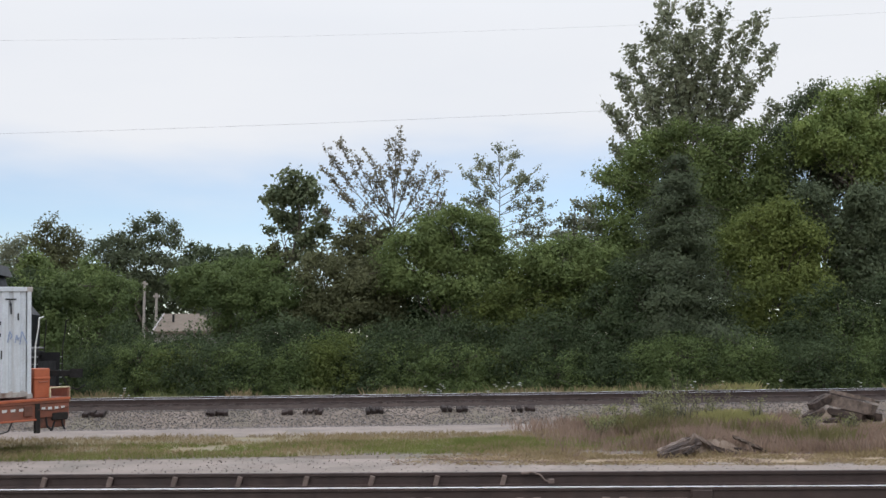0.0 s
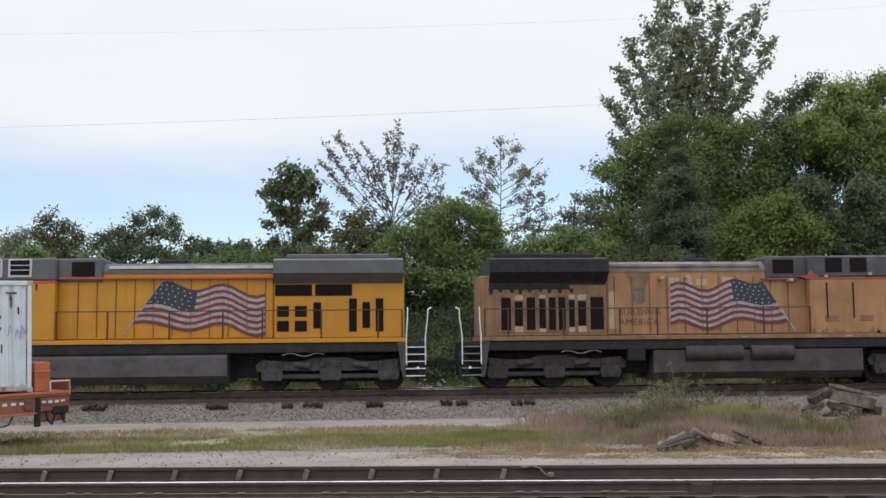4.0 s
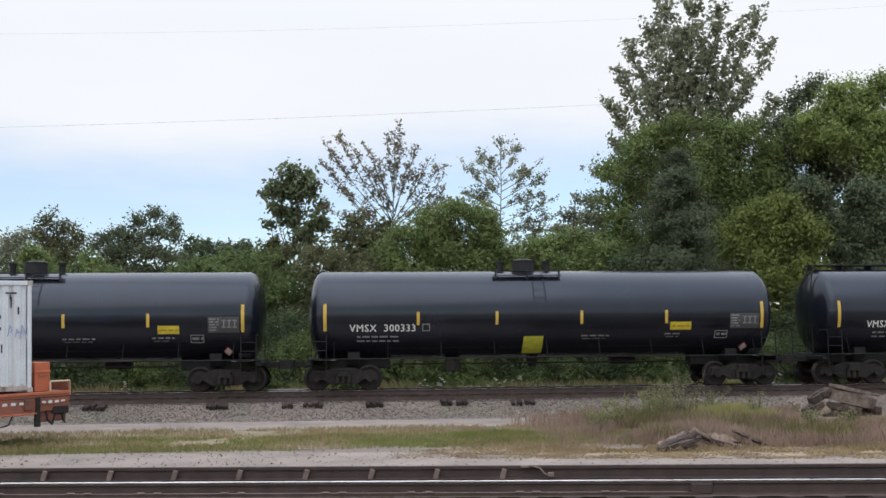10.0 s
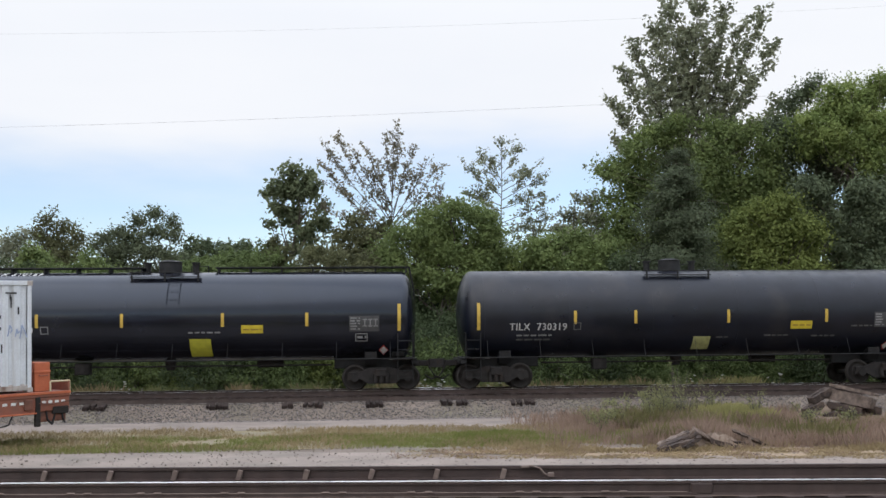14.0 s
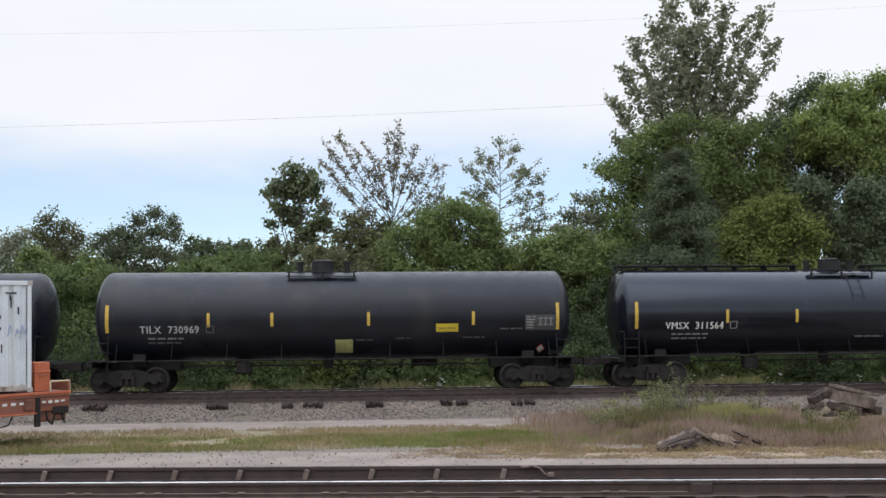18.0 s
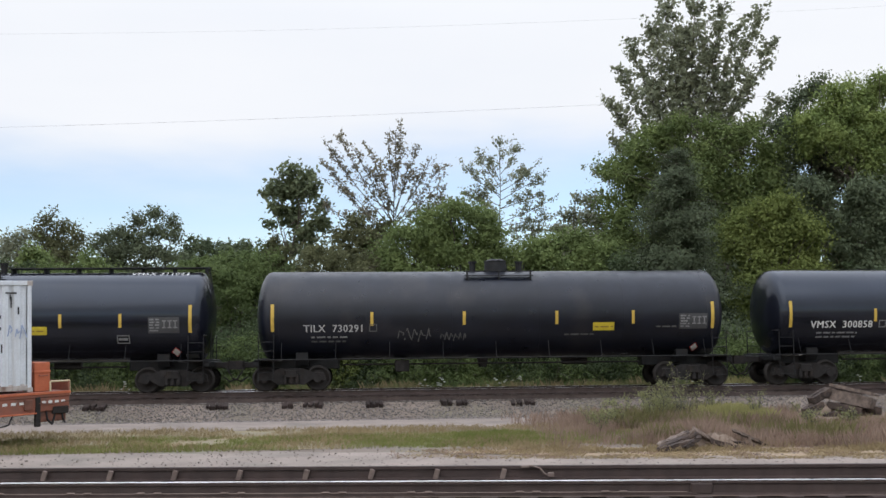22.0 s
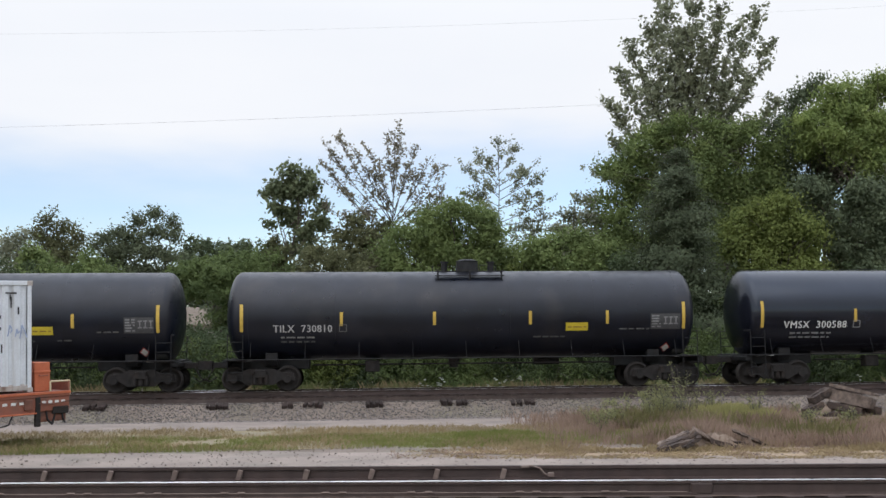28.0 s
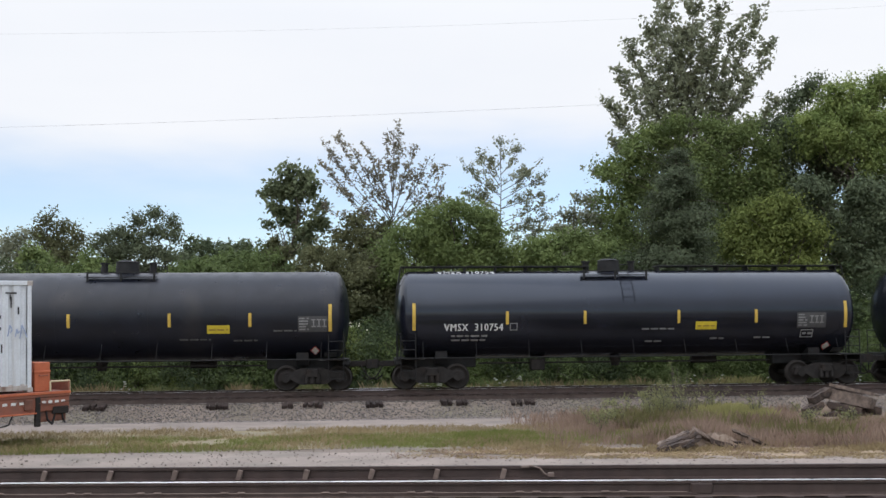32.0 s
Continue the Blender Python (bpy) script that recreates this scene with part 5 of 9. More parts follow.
    for a, b, z in small:
        part("stencil_line", bars(on_tank, a, b, z, 0.05, seed + 3), M_GREY if kind != "T" else M_DIM, car)
        if kind == "V":
            part("stencil_line", bars(on_tank, a + 0.05, b - 0.1, z - 0.09, 0.04, seed + 4), M_DIM, car)
    for a, b, z0, z1, tone in scrawl:
        part("sprayed_scrawl", scribble(on_tank, a, b, z0, z1, seed, 0.06 if tone == 2 else 0.035, 9 if tone == 2 else None), (M_GREY, M_DIM, M_WHITE)[tone], car)
    if top_mark:
        part("top_number", join_into(Geo(), letters(text, top_mark[1] - top_mark[0], 0.34), top_mark[0], 0.0, lambda x, z: (x, -(TANK_R + 0.008) * math.sin(0.42 - z / TANK_R), TANK_Z + (TANK_R + 0.008) * math.cos(0.42 - z / TANK_R))), M_WHITE, car)
    d = Geo()
    for k, (m, w) in enumerate(((M_RED, 0.165), (M_WHITE, 0.13))):
        c = Geo().add([on_tank(6.98 + u * w, 1.36 + v * w, 0.012 + 0.006 * k) for u, v in ((-1, 0), (0, -1), (1, 0), (0, 1))], [(0, 1, 2, 3)])
        part("hazard_placard" if k == 0 else "placard_mark", c, m, car)
    for a in (-7.85, 7.15):
        part("reflector_strip", Geo().box(a, a + 0.7, -1.475, -1.465, 1.025, 1.06), M_WHITE if kind == "V" else M_GREY, car)
    part("step_plate", tank_patch(7.28, 7.7, 1.14, 1.3, 0.02), M_DIM, car)
    return car


MARKS = {"yellow_stripe", "car_number", "owner_mark", "tare_line", "inspection_box", "yellow_sign", "sign_text", "lime_sign", "data_panel", "data_line", "stencil_box", "stencil_line",
         "sprayed_scrawl", "top_number", "hazard_placard", "placard_mark", "reflector_strip", "step_plate"}
M_GREYWHITE = mat("dusty_white_lettering", (0.40, 0.40, 0.40), 0.65, var=0.15, scale=8, bump=0.05, grain=60)
M_SIGNTEXT = mat("brown_sign_text", (0.25, 0.16, 0.03), 0.6, var=0.15, scale=8, bump=0.05, grain=60)
M_PALELIME = mat("faded_lime_sign", (0.36, 0.36, 0.15), 0.6, var=0.2, scale=6, bump=0.05, grain=60)
M_PANEL = mat("grey_data_panel", (0.05, 0.05, 0.052), 0.6, var=0.2, scale=6, bump=0.05, grain=60)


def frame_geo(lay, x0, x1, z0, z1, w=0.03):
    g = Geo()
    for a, b, c, d in ((x0, x1, z0, z0 + w), (x0, x1, z1 - w, z1), (x0, x0 + w, z0 + w, z1 - w), (x1 - w, x1, z0 + w, z1 - w)):
        g.add([lay(a, c), lay(b, c), lay(b, d), lay(a, d)], [(0, 1, 2, 3)])
    return g


tanker('VMSX 300537', -104.23, 'V', stripes=(-4.4, -1.78, 1.22, 4.15), mark=(-6.7, -4.49), platform=(-1.64, 0.68), sign=(4.27, 4.99), lime=(-0.82, -0.11), stencil=(6.39, 7.39), box=(5.89, 6.33), small=((1.2, 2.2, 1.73),))
tanker('VMSX 311683', -121.89, 'R', stripes=(-4.4, -1.65, 1.57, 4.32), mark=(-6.51, -4.5), platform=(-1.2, 1.1), sign=(2.25, 2.98), stencil=(5.78, 6.83), box=(5.9, 6.39), small=((0.53, 1.55, 1.63), (2.84, 3.34, 1.65)), scrawl=((-3.14, -1.39, 1.61, 2.01, 0), (-1.24, -0.65, 1.65, 1.98, 0), (-0.45, 0.13, 1.65, 1.88, 0)))
tanker('VMSX 300333', -139.65, 'V', stripes=(-4.38, -1.71, 1.2, 4.14), mark=(-6.69, -4.48), platform=(-1.71, 0.57), sign=(4.27, 5.01), lime=(-0.78, -0.1), stencil=(6.37, 7.41), box=(5.86, 6.32), small=((1.2, 2.17, 1.75), (4.1, 4.69, 1.79)))
tanker('VMSX 300243', -157.37, 'V', stripes=(-4.11, -1.21, 1.68, 4.41), mark=(-6.7, -4.42), platform=(-0.83, 1.43), sign=(4.72, 5.42), stencil=(6.36, 7.39), box=(5.77, 6.22), small=((1.62, 2.68, 1.78), (4.52, 5.26, 1.79)))
tanker('VMSX 300009', -175.11, 'V', stripes=(-4.44, -1.52, 1.72, 4.36), mark=(-6.82, -4.57), platform=(-0.85, 1.38), sign=(3.17, 3.92), stencil=(6.31, 7.32), box=(5.73, 6.17), small=((-1.97, -1.03, 1.71), (1.38, 2.47, 2.0), (1.38, 2.47, 1.81), (4.67, 5.34, 1.8)))
tanker('TILX 730319', -192.86, 'T', stripes=(-4.19, -2.1, 1.15, 4.63), mark=(-6.45, -4.49), platform=(-1.55, 0.68), sign=(3.36, 4.12), lime=(-0.03, 0.57), stencil=(6.35, 7.34), small=((2.46, 3.31, 1.71), (4.14, 4.99, 1.68), (5.52, 6.29, 2.01), (0.77, 1.28, 1.66)))
tanker('VMSX 310169', -210.55, 'R', stripes=(-4.37, -1.64, 1.64, 4.42), mark=(-6.48, -4.5), platform=(-1.55, 0.84), sign=(2.25, 2.97), lime=(0.53, 1.24), stencil=(5.83, 6.83), box=(6.03, 6.44), small=((0.51, 1.56, 1.96),), top_mark=(-6.5, -4.52))
tanker('VMSX 300500', -228.24, 'V', stripes=(-4.12, -1.21, 1.74, 4.44), mark=(-6.71, -4.47), platform=(-0.99, 1.24), sign=(4.7, 5.44), small=((1.72, 2.76, 1.79),))
tanker('VMSX 311564', -245.88, 'R', stripes=(-4.32, -1.86, 1.52, 4.34), mark=(-6.5, -4.47), platform=(-1.09, 1.2), sign=(2.18, 2.91), stencil=(5.72, 6.74), box=(5.92, 6.35), small=((0.3, 1.31, 1.65), (2.99, 3.47, 1.68)))
tanker('TILX 730969', -263.62, 'T', stripes=(-4.21, -2.12, 1.09, 4.62), mark=(-6.45, -4.53), platform=(-1.58, 0.58), sign=(3.36, 4.11), lime=(-0.03, 0.56), stencil=(6.39, 7.46), small=((5.53, 6.3, 2.01), (0.67, 1.24, 1.67), (1.99, 2.47, 1.72), (4.28, 5.01, 1.73)))
tanker('TILX 730355', -281.35, 'T', stripes=(-4.19, -2.09, 1.2, 4.64), mark=(-6.45, -4.52), platform=(-1.6, 0.57), sign=(3.4, 4.12), lime=(0.04, 0.61), stencil=(6.4, 7.35), small=((5.53, 6.3, 2.01), (0.79, 1.28, 1.74), (2.32, 3.12, 1.74)))
tanker('VMSX 300858', -299.01, 'V', stripes=(-4.47, -1.46, 1.4, 4.34), mark=(-6.79, -4.58), platform=(-0.9, 1.32), sign=(3.29, 4.02), stencil=(6.25, 7.26), box=(5.53, 5.97), small=((1.34, 2.46, 1.83), (4.58, 5.34, 1.75)), scrawl=((-1.31, -0.41, 1.71, 2.09, 1), (-0.14, 0.29, 1.66, 2.08, 1)))
tanker('TILX 730291', -316.78, 'T', stripes=(-4.19, -1.08, 2.08, 4.72), mark=(-6.47, -4.52), platform=(-0.92, 1.29), sign=(3.33, 4.07), stencil=(6.33, 7.32), small=((2.36, 3.37, 1.8), (5.52, 6.23, 2.04)), scrawl=((-3.32, -2.18, 1.6, 2.09, 1), (-1.88, -1.0, 1.63, 1.93, 1)))
tanker('VMSX 311023', -334.48, 'R', stripes=(-4.36, -1.91, 0.85, 3.3, 5.23), mark=(-6.47, -4.43), platform=(-1.06, 1.21), sign=(2.13, 2.88), stencil=(6.14, 7.15), box=(5.11, 5.52), small=((-3.13, -2.23, 1.97), (-1.34, -0.53, 1.96)), scrawl=((0.55, 1.37, 1.75, 2.09, 1),), top_mark=(5.35, 7.29))
tanker('VMSX 300580', -352.19, 'V', stripes=(-4.14, -1.24, 1.72, 4.39), mark=(-6.69, -4.5), platform=(-0.79, 1.46), sign=(4.68, 5.42), stencil=(6.35, 7.35), box=(5.77, 6.21), small=((1.61, 2.74, 1.8), (4.55, 5.25, 1.8)))
tanker('VMSX 300170', -369.96, 'V', stripes=(-4.38, -1.71, 1.24, 4.15), mark=(-6.68, -4.47), platform=(-1.69, 0.63), sign=(4.34, 5.06), lime=(-0.78, -0.08), stencil=(6.39, 7.39), box=(5.88, 6.31), small=((1.2, 2.24, 1.77), (4.15, 4.83, 1.78)))
tanker('VMSX 300588', -387.65, 'V', stripes=(-4.18, -1.27, 1.69, 4.39), mark=(-6.74, -4.5), platform=(-1.01, 1.19), sign=(4.59, 5.35), small=((1.65, 2.66, 1.78),))
tanker('TILX 730810', -405.43, 'T', stripes=(-4.19, -1.07, 2.19, 4.84), mark=(-6.46, -4.51), platform=(-0.95, 1.34), sign=(3.41, 4.17), stencil=(6.35, 7.39), small=((5.27, 6.31, 1.97), (2.31, 3.47, 1.73)))
tanker('TILX 730297', -423.16, 'T', stripes=(-4.18, -1.08, 2.14, 4.75), mark=(-6.47, -4.53), platform=(-1.1, 1.17), sign=(3.39, 4.12), stencil=(6.4, 7.37), small=((5.52, 6.3, 2.0), (2.45, 3.5, 1.72), (4.23, 4.75, 1.74)))
tanker('VMSX 300263', -440.88, 'V', stripes=(-4.13, -1.23, 1.64, 4.31), mark=(-6.68, -4.4), platform=(-0.82, 1.47), sign=(4.61, 5.32), stencil=(6.35, 7.35), box=(5.7, 6.14), small=((1.61, 2.66, 1.79), (4.44, 5.07, 1.82)), scrawl=((2.32, 3.45, 1.92, 2.67, 2), (-2.38, -1.53, 1.77, 2.14, 0)))
tanker('VMSX 310754', -458.58, 'R', stripes=(-4.34, -1.67, 1.59, 4.31), mark=(-6.49, -4.49), platform=(-1.59, 0.66), sign=(2.18, 2.92), stencil=(5.77, 6.8), box=(5.93, 6.38), small=((0.31, 1.45, 1.96), (0.47, 1.08, 1.54), (2.74, 3.23, 1.62), (4.29, 4.93, 1.64)), top_mark=(-6.64, -4.65))
tanker('', -476.39, 'T', stripes=(-1.05, 2.21, 4.85), platform=(-0.6, 1.59), sign=(3.44, 4.18), stencil=(6.43, 7.42), small=((2.52, 3.55, 1.73), (4.29, 5.09, 1.69), (5.63, 6.39, 2.0)))
# ---- hopper car ----
M_HOPPER = mat("weathered_hopper_paint", (0.41, 0.378, 0.34), 0.7, var=0.1, scale=1.0, bump=0.1, grain=30, stain=(0.27, 0.215, 0.175), amount=0.35, stain_scale=0.9, streak=True)
M_HOPPERTRIM = mat("pale_hopper_trim", (0.44, 0.42, 0.385), 0.7, var=0.15, scale=3, bump=0.1, grain=30, stain=(0.22, 0.13, 0.08), amount=0.3, stain_scale=3)
M_BOWL = mat("dusty_hopper_outlet", (0.135, 0.118, 0.108), 0.8, var=0.2, scale=1.5, bump=0.1, grain=30, stain=(0.05, 0.04, 0.034), amount=0.5, stain_scale=1.0)
M_SLOPE = mat("rust_and_shade_slope_sheet", (0.115, 0.078, 0.06), 0.85, var=0.3, scale=1.5, bump=0.1, grain=30, stain=(0.2, 0.165, 0.14), amount=0.35, stain_scale=1.2)
M_RUSTRUN = mat("running_rust", (0.11, 0.05, 0.035), 0.85, var=0.3, scale=8, bump=0.2, grain=50)
M_RUSTPALE = mat("pale_running_rust", (0.335, 0.295, 0.255), 0.85, var=0.2, scale=6, bump=0.1, grain=50)
M_BLACKPAINT = mat("black_lettering", (0.035, 0.035, 0.04), 0.65, var=0.2, scale=8, bump=0.05, grain=60)
M_SPRAYGREY = mat("grey_spray_paint", (0.125, 0.118, 0.13), 0.7, var=0.35, scale=4, bump=0.05, grain=40)
M_SPRAYDARK = mat("dark_grey_spray_paint", (0.066, 0.062, 0.076), 0.7, var=0.4, scale=3, bump=0.05, grain=40, stain=(0.16, 0.15, 0.165), amount=0.35, stain_scale=2.5)
M_SPRAYPALE = mat("pale_spray_paint", (0.24, 0.23, 0.235), 0.7, var=0.2, scale=4, bump=0.05, grain=40)
M_SPRAYBLUE = mat("blue_spray_paint", (0.27, 0.34, 0.43), 0.7, var=0.2, scale=4, bump=0.05, grain=40)


def hopper_car(x0):
    car = thing("hopper_car", "off-white covered hopper car with rust runs and grey graffiti", "hopper car", pose(x0, MAIN_Y, RAIL_Z))
    TRAIN.append((car, x0))
    sec = [(-1.60, 1.62), (-1.60, 2.25), (-1.60, 3.2), (-1.60, 3.97), (-1.55, 4.04), (-0.9, 4.10), (0.9, 4.10), (1.55, 4.04), (1.60, 3.97), (1.60, 3.2), (1.60, 2.25), (1.60, 1.62)]

    def cut(z):
        return 6.86 if z < 2.26 else 8.16 if z < 3.21 else 8.2
    g, vs = Geo(), []
    for s in (-1, 1):
        vs += [(s * cut(z), y, z) for y, z in sec]
    m = len(sec)
    g.add(vs, [(i, i + 1, m + i + 1, m + i) for i in range(m - 1)])
    for side in (vs[:m], vs[m:]):
        g.add(side, [(i, i + 1, m - 2 - i, m - 1 - i) for i in range(2, m // 2 - 1)])
    body = part("body", g, M_HOPPER, car)
    # The brown holds both rust and the shade under the sloping ends.
    for side in (vs[:m], vs[m:]):
        part("slope_sheet", Geo().add(side, [(i, i + 1, m - 2 - i, m - 1 - i) for i in range(2)]), M_SLOPE, car, "rusty brown sloping end sheet with shade in its colour")
    for y in (-1.57, 1.57):
        part("side_sill", Geo().slab(-8.2, 8.25, y - 0.06, y + 0.06, 1.52, 1.64, 0.01), M_HOPPERTRIM, car)
    for k, (a, b) in enumerate(((-5.75, -2.9), (-1.28, 1.52), (3.1, 5.75))):
        c, h = (a + b) / 2, (b - a) / 2
        prof = [(c - h, 1.58), (c - h * 0.86, 1.3), (c - h * 0.62, 0.98), (c - h * 0.3, 0.74), (c, 0.66), (c + h * 0.3, 0.74), (c + h * 0.62, 0.98), (c + h * 0.86, 1.3), (c + h, 1.58)]
        g = Geo()
        n = len(prof)
        vs = [(x, y, z) for y in (-1.46, 1.46) for x, z in prof] + [(c + (x - c) * 0.75, s * 0.7, z - 0.16 * (1.58 - z)) for s in (-1, 1) for x, z in prof]
        g.add(vs, [(i, i + 1, 2 * n + i + 1, 2 * n + i) for i in range(n - 1)] + [(2 * n + i, 2 * n + i + 1, 3 * n + i + 1, 3 * n + i) for i in range(n - 1)]
              + [(3 * n + i, 3 * n + i + 1, n + i + 1, n + i) for i in range(n - 1)], True)
        g.add(vs[:n], [tuple(range(n))]).add(vs[n:2 * n], [tuple(range(n))])
        part("hopper_bowl", g, M_BOWL, car, "dusty grey rounded discharge hopper")
        part("outlet_gate", Geo().slab(c - 0.55, c + 0.55, -0.6, 0.6, 0.42, 0.58, 0.03), M_GRIME, car)
    for s in (-1, 1):
        x = s * 8.2
        for q, yy in ((8.2, -1.58), (7.62, -1.58), (8.2, 1.58), (7.62, 1.58)):
            part("corner_post", Geo().slab(s * q - 0.035, s * q + 0.035, yy - 0.03, yy + 0.03, 0.78 if q < 8 else 0.75, 4.2 if q > 8 else 2.8, 0.008), M_HOPPERTRIM, car)
        for z in (0.45, 0.8, 1.2, 1.9, 2.5):
            part("rung", Geo().tube([(s * 7.62, -1.6, z), (s * 8.2, -1.6, z)], 0.02), M_HOPPERTRIM if z > 0.7 else M_GRIME, car)
        part("bolster_panel", Geo().prism([(s * 6.95, 1.52), (s * 5.85, 1.52), (s * 6.3, 1.0), (s * 6.95, 0.98)], "y", -1.5, -1.44), M_HOPPERTRIM, car)
        # Black disc painted on for the dark inside of a hole.
        part("bolster_hole", Geo().cyl((s * 6.55, -1.505, 1.3), (s * 6.55, -1.5, 1.3), 0.1, n=16), M_BLACK, car)
        part("end_platform", Geo().slab(s * 7.6 - 0.6, s * 7.6 + 0.6, -1.5, 1.5, 1.1, 1.2, 0.01), M_GRIME, car)
        part("brake_gear", Geo().slab(s * 7.5 - 0.25, s * 7.5 + 0.25, -0.5, 0.1, 1.2, 1.75, 0.05).cyl((s * 7.2, -0.9, 1.9), (s * 7.9, -0.9, 1.9), 0.18, n=14), M_HOPPERTRIM, car)
        coupler(car, s * 8.45, s)
        bogie(car, s * 6.35)
    for y in (-0.75, 0.75):
        part("running_board", Geo().slab(-8.2, 8.25, y - 0.3, y + 0.3, 4.27, 4.31, 0.005), M_HOPPERTRIM, car)
    for k in range(10):
        x = -8.1 + k * 1.81
        part("board_post", Geo().slab(x - 0.04, x + 0.04, -1.05, -0.99, 4.0, 4.28, 0.006), M_HOPPERTRIM, car)
    part("center_sill", Geo().slab(-7.4, 7.4, -0.4, 0.4, 0.75, 1.5, 0.03), M_GRIME, car)
    part("roof_hatch", Geo().slab(-7.4, 7.4, -0.35, 0.35, 4.08, 4.26, 0.04), M_HOPPERTRIM, car)

    def lay(x, z, out=0.006):
        return (x, -(1.60 + out), z)
    for text, a, b, z in (("CE", -5.9, -5.56, 2.60), ("FX", -5.13, -4.75, 2.60), ("343", -5.97, -5.45, 2.19), ("018", -5.16, -4.73, 2.19)):
        part("car_number", join_into(Geo(), letters(text, b - a, 0.23, 1.1, 0.015), a, z, lay), M_BLACKPAINT, car)
    for a, b, z in ((-5.85, -5.5, 1.9), (-5.05, -4.6, 1.96), (-5.05, -4.6, 1.88), (5.1, 5.6, 1.92)):
        part("stencil_line", bars(lay, a, b, z, 0.04, 3), M_GREY, car)
    for k, (x, z0, z1, w) in enumerate(((-5.3, 2.95, 3.5, 0.05), (-4.45, 2.5, 3.45, 0.07), (-3.6, 2.65, 3.5, 0.07), (-2.82, 2.45, 3.5, 0.10), (-1.98, 2.75, 3.4, 0.08), (-1.1, 2.85, 3.35, 0.08),
                                        (-0.22, 2.45, 3.4, 0.10), (0.68, 2.7, 3.35, 0.08), (1.55, 2.3, 3.4, 0.12), (1.72, 1.7, 3.3, 0.05), (2.55, 2.3, 3.1, 0.05), (3.3, 2.4, 3.4, 0.05),
                                        (5.1, 2.5, 3.2, 0.05), (6.4, 2.75, 3.2, 0.07), (6.8, 1.7, 3.2, 0.06))):
        part("rust_run", Geo().add([lay(x - w * 0.35, z1 + 0.08), lay(x, z1 + 0.2), lay(x + w * 0.35, z1 + 0.08), lay(x + w * 0.25, z0 + 0.5), lay(x, z0 + 0.25), lay(x - w * 0.25, z0 + 0.5)], [tuple(range(6))]), M_RUSTRUN, car)
        part("rust_halo", Geo().add([lay(x - w * 0.9, z1 - 0.05, 0.003), lay(x + w, z1 - 0.08, 0.003), lay(x + w * 0.7, 1.75, 0.003), lay(x - w * 0.6, 1.9, 0.003)], [(0, 1, 2, 3)]), M_RUSTPALE, car)
    tags = ((-3.45, 0.6, 0.92, 0.3), (-2.9, 0.62, 0.98, 0.3), (-2.3, 0.5, 0.95, 0.27), (-1.75, 0.66, 1.05, 0.3), (-1.05, 0.5, 1.12, 0.24), (-0.55, 0.6, 0.7, 0.28),
            (1.0, 0.8, 1.15, 0.42), (1.75, 0.75, 1.05, 0.3), (2.55, 0.7, 1.12, 0.4), (3.1, 0.6, 0.62, 0.4), (3.85, 0.7, 1.12, 0.2), (4.3, 0.5, 0.6, 0.16))
    bends = (((0.1, 0.0), (0.28, 0.5), (0.16, 1.0)), ((0.15, 0.95), (0.6, 0.9), (0.55, 0.35)), ((0.05, 0.1), (0.45, 0.28), (0.95, 0.0)), ((0.85, 0.95), (0.68, 0.5), (0.82, 0.0)), ((0.0, 0.5), (0.4, 0.68), (0.85, 0.5)))
    for k, (u, w, high, wide) in enumerate(tags):
        for j in range(3):
            pts = [(u + w * p, 1.78 + (high - 0.24) * q) for p, q in bends[(k * 2 + j * (1 + k % 2)) % 5]]
            part("graffiti_fill", fat_stroke(lambda x, z: lay(x, z, 0.012 + 0.0022 * ((3 * k + j) % 9)), pts, wide * (0.95, 0.75, 0.6)[j]), (M_SPRAYDARK, M_SPRAYGREY, M_SPRAYDARK)[(k + j) % 3], car)
        part("graffiti_line", fat_stroke(lambda x, z: lay(x, z, 0.04 + 0.001 * k), [(u + w * 0.4, 1.8), (u + w * 0.5, 1.8 + high * 0.3), (u + w * 0.38, 1.8 + high * 0.55)], 0.04), M_SPRAYPALE, car)
    for k, pts in enumerate((((1.75, 2.42), (2.1, 2.5), (2.5, 2.4)), ((2.2, 2.4), (2.12, 2.0), (2.35, 1.75), (2.75, 1.78)), ((2.5, 2.2), (2.72, 2.0), (2.62, 1.72)))):
        part("graffiti", fat_stroke(lambda x, z: lay(x, z, 0.055 + 0.002 * k), list(pts), 0.2), M_SPRAYBLUE, car)
    part("graffiti", scribble(lambda x, z: lay(x, z, 0.012), -4.2, -3.65, 1.66, 2.1, 6, 0.05, 5), M_SPRAYPALE, car)
    part("data_plate", Geo().add([lay(5.62, 1.85), lay(6.05, 1.85), lay(6.05, 2.1), lay(5.62, 2.1)], [(0, 1, 2, 3)]), M_BLACKPAINT, car)
    return car


# ---- locomotives ----
M_UPFADED = mat("faded_orange_yellow_paint", (0.335, 0.168, 0.072), 0.65, var=0.26, scale=0.8, bump=0.05, grain=30, stain=(0.235, 0.125, 0.068), amount=0.55, stain_scale=1.2, streak=True)
M_UPBRIGHT = mat("bright_yellow_paint", (0.46, 0.205, 0.006), 0.5, var=0.08, scale=1.0, bump=0.03, grain=30, stain=(0.38, 0.165, 0.012), amount=0.25, stain_scale=1.2, streak=True)
M_LOCOGREY = mat("grey_loco_paint", (0.085, 0.086, 0.092), 0.6, var=0.15, scale=2, bump=0.05, grain=30, stain=(0.07, 0.065, 0.06), amount=0.35, stain_scale=1.5)
